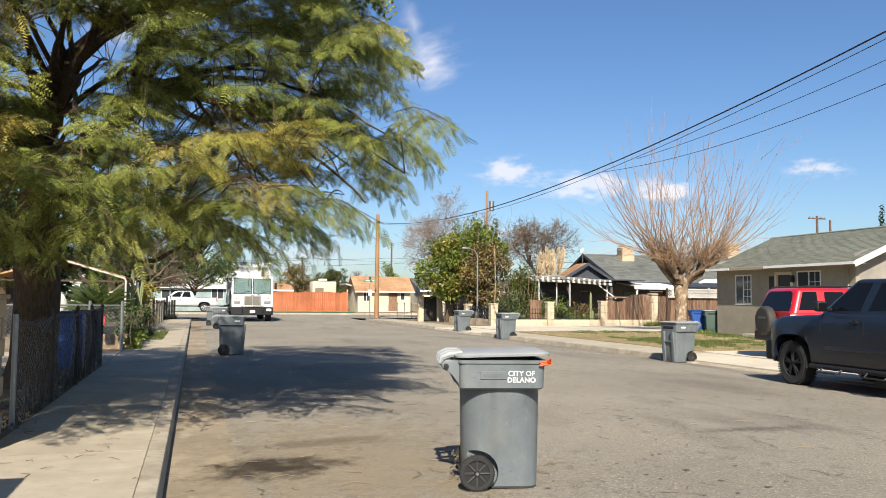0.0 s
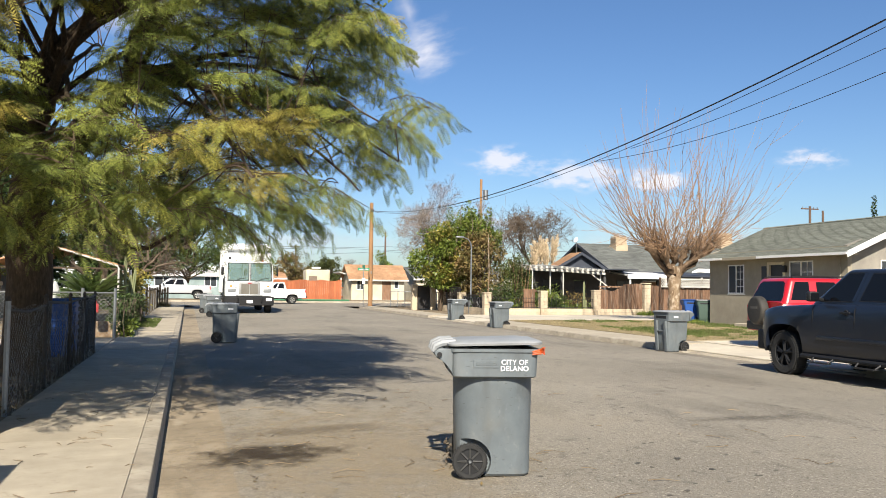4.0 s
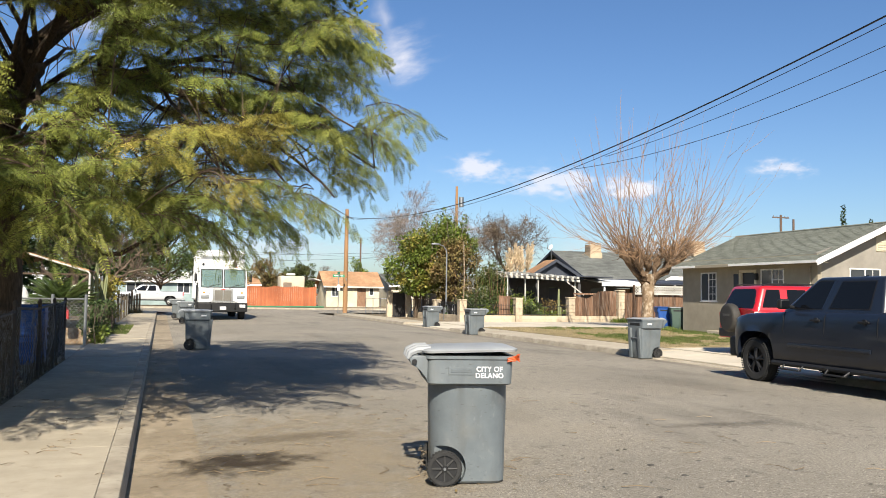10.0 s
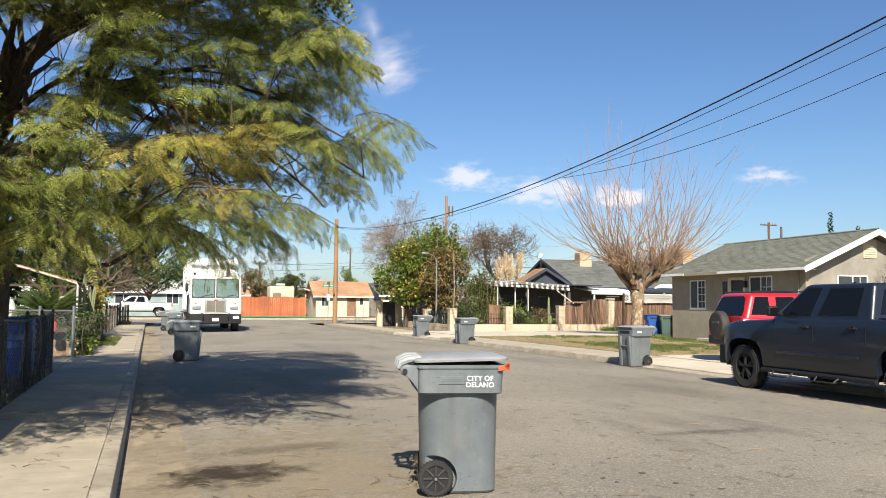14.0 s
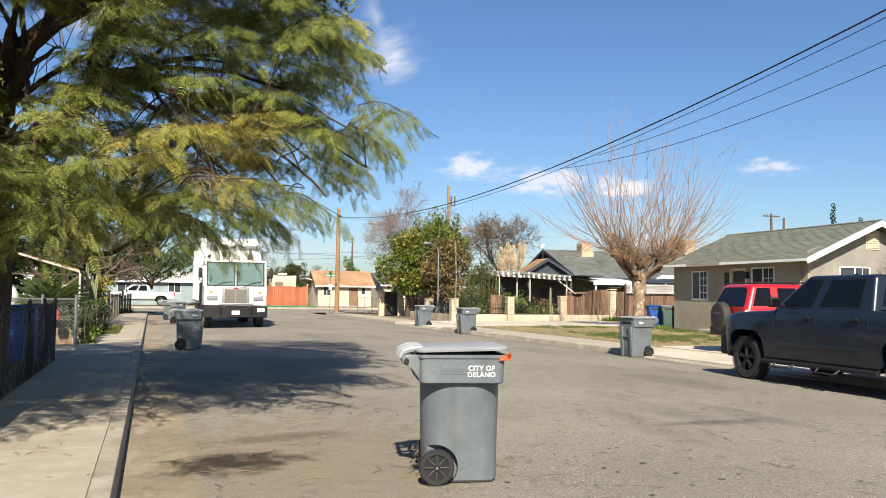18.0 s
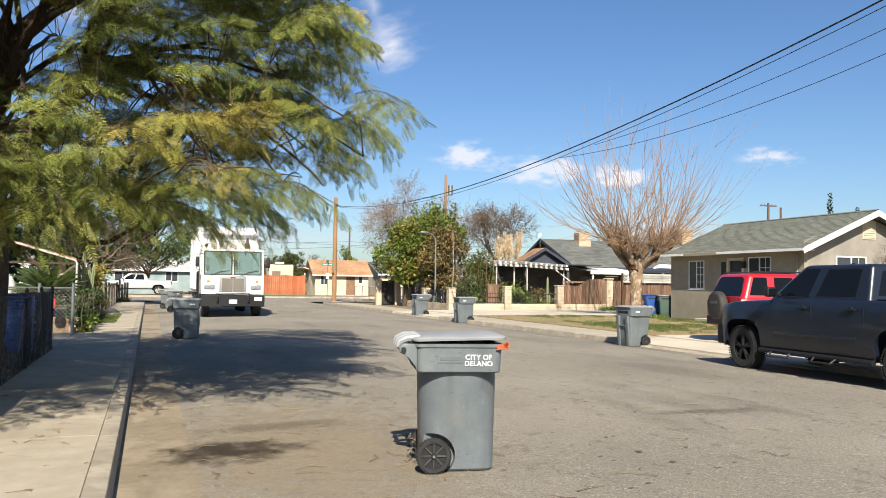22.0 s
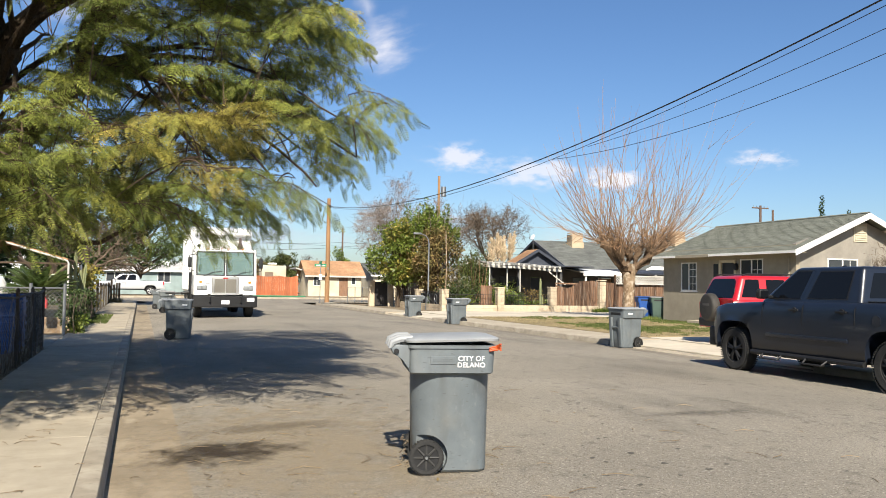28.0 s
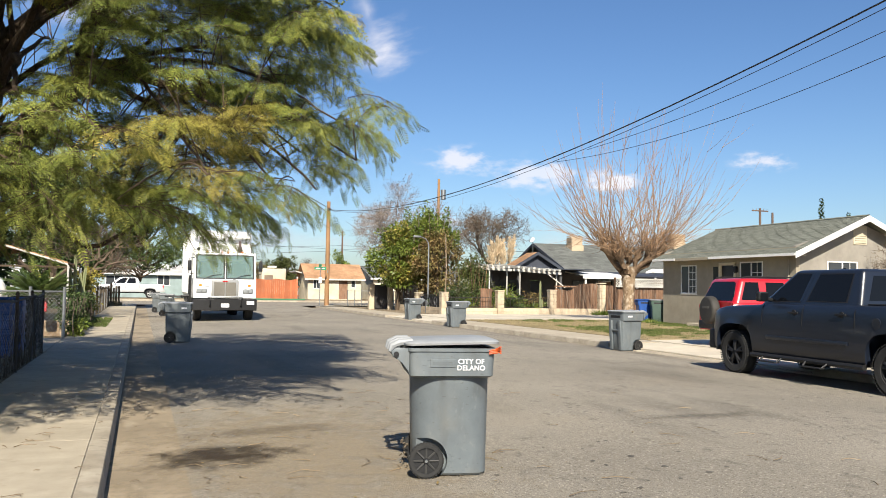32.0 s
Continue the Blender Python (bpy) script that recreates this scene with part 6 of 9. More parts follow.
iron_fence("iron_fence", (15.9, WALL_Y), (18.8, WALL_Y), 0.5, 1.15, 0.16, "black iron railing on the low block wall")
iron_fence("iron_fence", (19.2, WALL_Y), (22.1, WALL_Y), 0.5, 1.12, 0.16, "black iron railing on the low block wall")
iron_fence("iron_fence", (15.65, 42.5), (15.65, 46.4), 0.5, 1.25, 0.16, "black iron railing on the low block wall")
scroll_gate = thing("iron_gate", "black wrought-iron gate with scrolls and a dark sheet behind", "gate")
part("sheet", box(B(), 15.66, 15.672, 42.6, 46.3, 0.2, 1.12), IRON, scroll_gate, "dark metal sheet")
for k in range(6):
    y = 42.95 + 0.6 * k
    for q, zc in ((0.24, 0.45), (0.20, 0.88)):
        part("scroll", tube(B(), [(15.62, y + q * math.cos(a), zc + q * math.sin(a)) for a in np.linspace(0, 2 * math.pi, 15)], 0.016, 4), STEEL if k % 2 else IRON, scroll_gate)
iron_fence("iron_gate", (15.65, 46.8), (15.65, 50.4), 0.5, 1.7, 0.16, "black iron gate between block piers")


def plank_fence(name, label, x0, x1, y, z0, heights, mat_, w=0.14, gap=0.012, rails=True, along="x"):
    """Upright boards; heights: a function of the place along it."""
    f = thing(name, label, "fence")
    n = int((x1 - x0) / w)
    r = random.Random(int(x0 * 7 + y))
    for k in range(n):
        a = x0 + k * w
        h = heights(a) + r.uniform(-0.02, 0.02)
        e = r.uniform(-0.006, 0.006)
        bm = B()
        prism(bm, [(a + gap / 2, z0), (a + w - gap / 2, z0), (a + w - gap / 2, z0 + h - 0.04), (a + w - 0.045, z0 + h), (a + 0.045, z0 + h), (a + gap / 2, z0 + h - 0.04)], "y", y - 0.012 + e, y + 0.012 + e)
        part("plank", bm, mat_, f, smooth=0)
    if rails:
        for z in (0.35, 1.25):
            part("rail", box(B(), x0, x1, y + 0.02, y + 0.07, z0 + z, z0 + z + 0.09), mat_, f)
    return f


plank_fence("plank_fence", "weathered brown plank fence with a dipped top", 22.5, 25.35, WALL_Y, 0.5, lambda x: float(np.interp(x, (22.5, 23.2, 23.4, 24.05, 25.35), (1.20, 1.06, 1.06, 1.46, 1.5))), PLANK)
plank_fence("plank_fence", "short red-brown plank panel beside the pier", 17.95, 18.75, WALL_Y + 0.3, 0.2, lambda x: 1.42, PLANK)
plank_fence("plank_fence", "weathered brown plank fence", 25.75, 30.9, WALL_Y, 0.16, lambda x: 1.75, PLANK)
lattice = thing("lattice_panel", "white lattice panel above the plank fence", "lattice")
bm = B()
for k in range(46):
    x = 27.2 + 0.085 * k
    tube(bm, [(x, WALL_Y, 1.72), (x + 0.32, WALL_Y, 2.06)], 0.012, 4)
    tube(bm, [(x + 0.32, WALL_Y, 1.72), (x, WALL_Y, 2.06)], 0.012, 4)
part("lattice_strips", bm, WHITE, lattice)
part("lattice_frame", box(B(), 27.1, 31.5, WALL_Y - 0.02, WALL_Y + 0.02, 2.05, 2.10), PLANK, lattice)
for x in (27.1, 29.4):
    part("lattice_post", box(B(), x - 0.05, x + 0.05, WALL_Y + 0.03, WALL_Y + 0.11, 0.15, 2.35), PLANK, lattice)

# across the side street
plank_fence("red_fence", "tall red-brown plank fence across the side street", 6.4, 14.9, 82.0, 0.24, lambda x: 2.0 + 0.05 * math.sin(x * 3.1), PLANK_RED, 0.19)


def far_shed():
    h = thing("house", "small cream outbuilding with a tan shingle roof", "shed")
    X0, X1, Y0, Y1, ZE, ZR = 16.4, 22.1, 85.2, 90.0, 2.6, 4.0
    bm = B()
    wall_with_holes(bm, "x", Y0, 0.2, X0, X1, 0.2, ZE, [(19.7, 20.65, 0.3, 2.40), (16.95, 17.7, 1.35, 2.35), (21.0, 21.5, 1.5, 2.3)])
    part("wall", bm, STUCCO_CREAM, h, smooth=0)
    part("wall", box(B(), X0, X0 + 0.2, Y0 + 0.2, Y1, 0.2, ZE), STUCCO_CREAM, h)
    YR = (Y0 + Y1) / 2
    part("gable", prism(B(), [(Y0, ZE), (Y1, ZE), (YR, ZR - 0.1)], "x", X0, X0 + 0.2), STUCCO_CREAM, h, smooth=0)
    part("door", box(B(), 19.72, 20.63, Y0 + 0.05, Y0 + 0.1, 0.3, 2.38), PLANK, h, "brown door")
    window(h, "x", Y0, 1, 16.95, 17.7, 1.35, 2.35)
    window(h, "x", Y0, 1, 21.0, 21.5, 1.5, 2.3, cols=1)
    k = (ZR - ZE) / (YR - Y0)
    for s in (-1, 1):
        shingle_roof(h, (X0 - 0.4, YR, ZR + 0.05), (1, 0, 0), (0, s, -k), X1 - X0 + 0.8, math.hypot(YR - Y0 + 0.4, k * (YR - Y0 + 0.4)), 10, 18, SHINGLE_TAN)
    part("fascia", box(B(), X0 - 0.4, X1 + 0.4, Y0 - 0.44, Y0 - 0.40, ZE - k * 0.4 - 0.1, ZE - k * 0.4 + 0.06), WHITE_DULL, h)
    return h


far_shed()


def plain_house(label, x0, x1, y0, y1, ze, zr, wall_mat, roof_mat, wins, ridge="x"):
    h = thing("house", label, "house")
    bm = B()
    wall_with_holes(bm, "x", y0, 0.2, x0, x1, 0.1, ze, wins)
    part("wall", bm, wall_mat, h, smooth=0)
    part("wall", box(B(), x0, x0 + 0.2, y0 + 0.2, y1, 0.1, ze), wall_mat, h)
    part("wall", box(B(), x1 - 0.2, x1, y0 + 0.2, y1, 0.1, ze), wall_mat, h)
    for w in wins:
        window(h, "x", y0, 1, *w)
    ym = (y0 + y1) / 2
    k = (zr - ze) / (ym - y0)
    for s in (-1, 1):
        shingle_roof(h, (x0 - 0.4, ym, zr + 0.05), (1, 0, 0), (0, s, -k), x1 - x0 + 0.8, math.hypot(ym - y0 + 0.4, k * (ym - y0 + 0.4)), 8, 20, roof_mat)
    part("fascia", box(B(), x0 - 0.4, x1 + 0.4, y0 - 0.44, y0 - 0.4, ze - k * 0.4 - 0.12, ze - k * 0.4 + 0.06), WHITE, h, "white fascia")
    for x in (x0, x1 - 0.2):
        part("gable", prism(B(), [(y0, ze), (y1, ze), (ym, zr - 0.08)], "x", x, x + 0.2), wall_mat, h, smooth=0)
    return h


ROOF_PALE = mat("pale_roofing", (0.496, 0.488, 0.464), (0.416, 0.408, 0.384), 3, 0.9, bump=0.2, island=0.05)
plain_house("pale teal house with a white roof across the side street", -4.5, 4.6, 86.0, 94.0, 2.7, 3.6, STUCCO_TEAL, ROOF_PALE, [(1.55, 2.75, 1.45, 2.5), (-3.2, -1.6, 1.4, 2.4)])
plain_house("pale house with a flat white roof across the side street", -16, -5.5, 87.0, 95.0, 2.8, 3.9, STUCCO_TEAL, ROOF_PALE, [(-8.5, -7.2, 1.2, 2.2), (-12, -10.4, 1.2, 2.2)])
plain_house("cream house with a grey roof beyond the outbuilding", 24.2, 36.0, 88.0, 97.0, 2.7, 4.0, STUCCO_CREAM, SHINGLE_GREY, [(25.4, 26.6, 1.2, 2.2), (30, 31.6, 1.2, 2.2)])
plain_house("low house with a tan roof behind the red fence", 4.0, 10.5, 96.0, 104.0, 2.6, 3.5, STUCCO_CREAM, SHINGLE_TAN, [(6, 7.4, 1.2, 2.2)])
rv = thing("camper", "cream camper van body behind the red fence", "camper", pose(13.4, 90.0, 0.25))
part("body", box(B(), -1.3, 1.3, -1.2, 1.2, 0.5, 3.2, 0.15, 3), STUCCO_CREAM, rv)
part("window", box(B(), -1.0, -0.1, -1.22, -1.2, 1.9, 2.5, 0.02), mat("drawn_blind", (0.24, 0.176, 0.128), None, 4), rv, "brown drawn blind")
part("roof_unit", box(B(), -0.5, 0.4, -0.4, 0.4, 3.3, 3.5, 0.05), WHITE, rv)
for x in (-1.2, 1.2):
    part("wheel", cyl(B(), (x, -1.15, 0.35), (x, -0.85, 0.35), 0.35, seg=20), RUBBER, rv)
lean = thing("lean_to", "white sloping lean-to roof behind the red fence", "shed")
part("roof", prism(B(), [(15.6, 3.15), (18.6, 2.35), (18.6, 2.45), (15.6, 3.28)], "y", 88, 92), WHITE_DULL, lean)
for x in (15.8, 18.4):
    part("post", box(B(), x - 0.06, x + 0.06, 88.1, 88.22, 0.25, 2.6), WHITE_DULL, lean)

# ---- poles, cables, lamps, signs ----


def wood_pole(x, y, h, r, mat_, label, cross=0, z0=0.1, lean_x=0.0):
    p = thing("utility_pole", label, "utility pole", pose(x, y, z0, 0, lean_x, 0))
    bm = tube(B(), [(0, 0, -0.1), (0, 0, h * 0.5), (0, 0, h)], [r, r * 0.88, r * 0.72], 14, True)
    part("shaft", bm, mat_, p)
    for k in range(cross):
        part("crossarm", box(B(), -1.1, 1.1, -0.06, 0.06, h - 0.35 - 0.9 * k, h - 0.22 - 0.9 * k, 0.01), mat_, p)
        for s in (-0.95, -0.5, 0.5, 0.95):
            part("insulator", cyl(B(), (s, 0, h - 0.22 - 0.9 * k), (s, 0, h - 0.06 - 0.9 * k), 0.035, seg=8), STEEL, p)
    return p


street_pole = wood_pole(13.66, 63.2, 8.15, 0.19, POLE_WOOD, "orange-brown wooden utility pole at the street corner")
part("cable_clamp", box(B(), -0.12, 0.12, -0.3, -0.12, 7.42, 7.62, 0.02), IRON, street_pole)
part("ground_mark", box(B(), -0.04, 0.04, -0.192, -0.182, 2.55, 2.75), STEEL, street_pole)
near_pole = wood_pole(14.2, 7.6, 8.6, 0.17, POLE_WOOD, "wooden utility pole carrying the street cables")
wood_pole(30.0, 128.0, 10.5, 0.17, POLE_GREY, "weathered utility pole in the distance")
wood_pole(18.5, 150.0, 9.0, 0.17, POLE_GREY, "weathered utility pole in the distance", 1)
wood_pole(11.0, 160.0, 8.0, 0.15, POLE_GREY, "weathered utility pole in the distance")
wood_pole(26.9, 74.5, 12.1, 0.17, POLE_WOOD, "utility pole with a transformer behind the trees")
tr = thing("transformer", "pale grey pole transformer", "transformer", pose(27.3, 74.3, 10.2))
part("tank", cyl(B(), (0, 0, 0), (0, 0, 0.95), 0.24, seg=16), STEEL, tr)
wood_pole(63.5, 72.0, 10.8, 0.17, POLE_GREY, "weathered utility pole with a crossarm behind the house", 1)
wood_pole(65.2, 72.0, 10.4, 0.16, POLE_GREY, "weathered utility pole behind the house")


def cable(name, p0, p1, sag, r, label, n=28):
    p0, p1 = Vector(p0), Vector(p1)
    pts = [p0.lerp(p1, k / n) - Vector((0, 0, 4 * sag * (k / n) * (1 - k / n))) for k in range(n + 1)]
    return solo(name, tube(B(), pts, r, 5), BLACK, label, "cable", group="overhead cables")


cable("overhead_cable", (13.66, 63.0, 7.62), (14.1, 7.6, 8.15), 1.75, 0.021, "thick black bundled cable sagging along the street")
cable("overhead_cable", (13.66, 63.0, 7.55), (14.1, 7.6, 8.0), 1.80, 0.010, "thin black cable below the bundle")
cable("overhead_cable", (13.95, 24.0, 6.30), (14.1, 7.6, 7.55), 0.32, 0.008, "thin black service cable")
cable("overhead_cable", (13.95, 26.5, 6.22), (14.1, 7.6, 7.1), 0.62, 0.008, "thin black service cable")
for z, y0, y1, s in ((8.2, 128, 128, 0.6), (7.4, 128, 128, 0.8), (9.0, 150, 150, 0.8)):
    cable("overhead_cable", (30.0 if y0 == 128 else 18.5, y0, z), (-22, y1 + 6, z - 0.5), s, 0.02, "thin dark cable in the distance")
    cable("overhead_cable", (30.0 if y0 == 128 else 18.5, y0, z), (80, y1 - 10, z + 0.5), s, 0.02, "thin dark cable in the distance")

lamp = thing("yard_lamp", "grey steel lamp post with a curved arm behind the gate", "lamp post", pose(15.68, 45.0, 0.15))
part("post", tube(B(), [(0, 0, 0), (0, 0, 3.85), (-0.04, 0, 4.08), (-0.2, 0, 4.3), (-0.5, 0, 4.40)], [0.06, 0.04, 0.035, 0.032, 0.03], 8), STEEL, lamp)
part("lamp_head", box(B(), -0.95, -0.48, -0.09, 0.09, 4.35, 4.46, 0.04, 2), STEEL, lamp)
part("base", cyl(B(), (0, 0, 0), (0, 0, 0.75), 0.16, 0.14, 12), STEEL, lamp)
mast = solo("bamboo_mast", tube(B(), [(16.1, 43.4, 0.1), (16.2, 43.4, 2.5), (16.15, 43.45, 4.65)], [0.035, 0.03, 0.025], 7), BARK_TAN, "tall thin bamboo pole behind the wall", "pole")
sign = thing("street_sign", "green street name sign on a thin steel post", "street sign", pose(14.4, 62.2, 0.1))
part("post", cyl(B(), (-1.5, 0, 0), (-1.5, 0, 2.95), 0.03, seg=8), STEEL, sign)
SIGN_GREEN = mat("sign_green", (0.008, 0.24, 0.112), (0.008, 0.208, 0.096), 6, 0.5, bump=0)
part("blade", box(B(), -1.95, -1.05, -0.012, 0.012, 2.78, 2.98), SIGN_GREEN, sign, "green name blade with a pale bar")
part("blade", box(B(), -1.512, -1.488, -0.45, 0.45, 2.99, 3.19), SIGN_GREEN, sign)
part("name_bar", box(B(), -1.85, -1.15, -0.016, -0.012, 2.85, 2.91), LETTER, sign)
part("small_plate", box(B(), -1.62, -1.38, -0.05, -0.03, 1.75, 2.2), LETTER, sign, "blank white plate")
# wire fence near the corner pole
cf = thing("wire_fence", "low chain-link fence with thin posts by the corner", "fence")
for k in range(8):
    x = 14.6 + 0.55 * k if k < 4 else 16.2
    y = 60.2 if k < 4 else 60.2 - 2.2 * (k - 3)
    part("post", cyl(B(), (x, y, 0.1), (x, y, 1.35), 0.03, seg=6), STEEL, cf)
part("rail", tube(B(), [(14.6, 60.2, 1.3), (16.2, 60.2, 1.3), (16.2, 51.2, 1.3)], 0.02, 5), STEEL, cf)
gb = thing("cast_gate_post", "black gate leaf between stone posts", "gate")
for x in (14.05, 15.3):
    part("stone_post", box(B(), x - 0.18, x + 0.18, 51.3, 51.7, 0.1, 1.85, 0.04), BLOCK, gb)
part("gate_leaf", box(B(), 14.25, 15.1, 51.42, 51.5, 0.2, 1.75, 0.03), IRON, gb)


def lattice(x0, x1, y, z0, z1):
    p = thing("lattice_panel", "white diagonal timber lattice panel", "lattice")
    n = int((x1 - x0 + z1 - z0) / 0.16)
    H = z1 - z0
    for s in (1, -1):
        for k in range(n):
            a = x0 - H + 0.16 * k
            q0, q1 = max(a, x0), min(a + H, x1)
            if q1 - q0 < 0.05:
                continue
            za, zb = q0 - a, q1 - a
            if s < 0:
                za, zb = H - za, H - zb
            part("strip", prism(B(), [(q0, z0 + za - 0.03), (q1, z0 + zb - 0.03), (q1, z0 + zb + 0.03), (q0, z0 + za + 0.03)], "y", y + 0.012 * s, y + 0.012 * s + 0.01), WHITE_DULL, p, smooth=0)
    for x in (x0, x1):
        part("post", box(B(), x - 0.045, x + 0.045, y - 0.045, y + 0.045, 0.12, z1 + 0.08), PLANK, p)
    for z in (z0, z1):
        part("rail", box(B(), x0, x1, y - 0.03, y + 0.03, z - 0.04, z + 0.04), WHITE_DULL, p)


lattice(18.3, 20.6, 50.0, 0.9, 2.2)
lattice(26.4, 30.0, 42.1, 1.85, 2.3)
plank_fence("plank_fence", "weathered brown plank fence behind the trees", 16.3, 22.4, 52.2, 0.15, lambda x: 1.75 + 0.04 * math.sin(x * 5.0), PLANK, 0.16)



# ---- plants ----


def bezier(p0, p1, p2, n):
    return [(1 - t) ** 2 * p0 + 2 * t * (1 - t) * p1 + t * t * p2 for t in np.linspace(0, 1, n)]


def frond_shape(pairs=8, droop=0.3, broad=1.0):
    """A ferny leaf along x, 1 long: narrow pinnae in pairs on a bent midrib, folded a little along it."""
    v, f = [], []

    def mid(t):
        return np.array([t, 0, -droop * t * t])
    for i in range(pairs):
        t = 0.14 + 0.84 * i / (pairs - 1)
        ln = 0.27 * math.sin(math.pi * (0.22 + 0.66 * t)) + 0.03
        for s in (1, -1):
            a = mid(t)
            d = np.array([0.50, s * 0.86, -0.10])
            d = d / np.linalg.norm(d) * ln
            w = np.array([0.030, -s * 0.017, 0.0]) * broad
            k = len(v)
            v += [a, a + d * 0.5 + w, a + d - np.array([0, 0, 0.03]), a + d * 0.5 - w]
            f.append((k, k + 1, k + 2, k + 3))
    k = len(v)
    a, b = mid(0), mid(1.0)
    v += [a + np.array([0, 0.012, 0]), a - np.array([0, 0.012, 0]), b - np.array([0, 0.004, 0]), b + np.array([0, 0.004, 0])]
    f.append((k, k + 1, k + 2, k + 3))
    return np.array(v), np.array(f)


def feathery_tree():
    t = thing("feathery_tree", "large spreading tree with drooping ferny yellow-green leaves", "tree")
    r = np.random.default_rng(21)
    base = np.array([-2.45, 14.3, 0.1])
    fork = np.array([-2.45, 14.3, 2.5])
    trunk = [base + np.array([0, 0, -0.1]), base + np.array([0.02, 0, 0.5]), base + np.array([0.06, 0.02, 1.5]), fork, fork + np.array([0.02, 0.1, 0.9])]
    bm = tube(B(), trunk, [0.46, 0.36, 0.33, 0.35, 0.28], 14)
    for v in bm.verts:
        v.co += Vector((noise.noise(v.co * 3.0), noise.noise(v.co * 3.0 + Vector((7, 0, 0))), 0)) * 0.06
    part("trunk", bm, BARK, t, "thick dark ridged trunk")
    nodes, owner = [], []

    def limb(pts, r0, r1, i):
        pts = [np.array(p, float) for p in pts]
        n = len(pts)
        fine = []
        for k in range(n - 1):
            for u in (0, 0.33, 0.67):
                q = pts[k] * (1 - u) + pts[k + 1] * u
                fine.append(q + np.array([noise.noise(Vector(q) * 1.3), noise.noise(Vector(q) * 1.3 + Vector((5, 0, 0))), 0]) * 0.10)
        fine.append(pts[-1])
        part("limb", tube(B(), [Vector(q) for q in fine], list(np.linspace(r0, r1, len(fine))), 9), BARK, t, "rough brown limb")
        for q in fine[2:]:
            nodes.append(q)
            owner.append(i)
    # the great limbs, then the boughs that reach out over the street
    limb([(-2.43, 14.3, 3.0), (-2.45, 14.2, 4.0), (-2.25, 14.0, 5.0), (-1.6, 13.9, 5.75), (-0.7, 13.9, 6.4), (0.5, 14.2, 7.4)], 0.22, 0.10, 0)
    limb([(-2.3, 14.3, 3.0), (-1.6, 14.2, 4.0), (-1.0, 14.1, 4.8), (-0.88, 14.0, 5.6), (-0.3, 13.9, 6.1), (0.9, 14.1, 6.8)], 0.17, 0.08, 1)
    limb([(-2.3, 14.2, 2.7), (-1.6, 13.6, 2.75), (-1.19, 13.0, 2.42), (-0.78, 13.0, 2.09), (-0.6, 13.0, 2.1), (-0.23, 13.0, 2.34), (0.15, 13.1, 2.75)], 0.06, 0.02, 2)
    limb([(-0.88, 14.0, 5.5), (-0.75, 14.1, 6.1), (-0.4, 14.6, 6.9), (0.0, 15.2, 7.8)], 0.10, 0.05, 2)
    # bough ends: slopes across and up from the camera, to fit its view, and the distance along the street
    ends = [(-0.13, 0.13, 8.4), (-0.03, 0.16, 8.0), (0.07, 0.13, 8.3), (0.15, 0.12, 9.4), (0.11, 0.18, 8.8), (0.24, 0.20, 10.0), (0.21, 0.27, 11.5), (0.10, 0.27, 12.5), (0.19, 0.16, 12.2), (0.20, 0.12, 9.0), (0.25, 0.16, 9.4), (0.12, 0.09, 9.6),
            (-0.06, 0.36, 9.4), (0.08, 0.46, 9.2), (0.0, 0.56, 8.8), (-0.20, 0.30, 9.2), (-0.10, 0.27, 15.8), (0.05, 0.30, 16.2), (-0.25, 0.20, 12.0), (0.16, 0.37, 13.2), (-0.22, 0.12, 9.6),
            (-0.40, 0.30, 11.0), (-0.34, 0.46, 10.2), (-0.44, 0.20, 13.0), (-0.28, 0.45, 13.0), (-0.16, 0.44, 12.4), (-0.02, 0.21, 11.6), (-0.09, 0.16, 11.2), (0.03, 0.36, 11.8),
            (-0.46, 0.24, 6.4), (-0.38, 0.20, 7.4), (-0.36, 0.30, 8.4), (0.02, 0.64, 7.5), (-0.20, 0.62, 7.6), (0.14, 0.56, 7.7), (-0.40, 0.60, 7.8), (0.10, 0.66, 8.6), (-0.10, 0.52, 10.6)]
    for i, (u, w, y) in enumerate(ends):
        e = np.array([u * y, y, 1.55 + w * y])
        right = u > 0.05
        start = (np.array([-0.95, 14.05, 4.9]) if right else np.array([-2.45, 14.2, 3.6]) + np.array([0.35, -0.12, 1.0]) * r.uniform(0, 1.6)) + r.normal(0, 0.06, 3)
        c = start * 0.45 + e * 0.55 + np.array([0, 0, r.uniform(0.5, 1.1)])
        limb(bezier(start, c, e, 8), r.uniform(0.04, 0.06), 0.010, i + 3)
    nodes = np.array(nodes)
    # leafy sprays: flat fans in layers, drawn in towards the crown's edge, with open places between; edge and openings
    # fit the camera's view
    edge_w, edge_u = (0.02, 0.07, 0.10, 0.13, 0.16, 0.20, 0.24, 0.31, 0.38, 0.50, 0.70), (0.11, 0.145, 0.180, 0.215, 0.25, 0.29, 0.285, 0.24, 0.20, 0.19, 0.14)
    open_at = ((-0.172, 0.275, 0.018, 0.040), (-0.125, 0.275, 0.026, 0.036), (-0.147, 0.205, 0.016, 0.026), (-0.015, 0.215, 0.012, 0.018), (0.150, 0.165, 0.018, 0.016), (0.205, 0.235, 0.014, 0.016))
    sprays, tries, room = [], 0, {True: 735, False: 360}
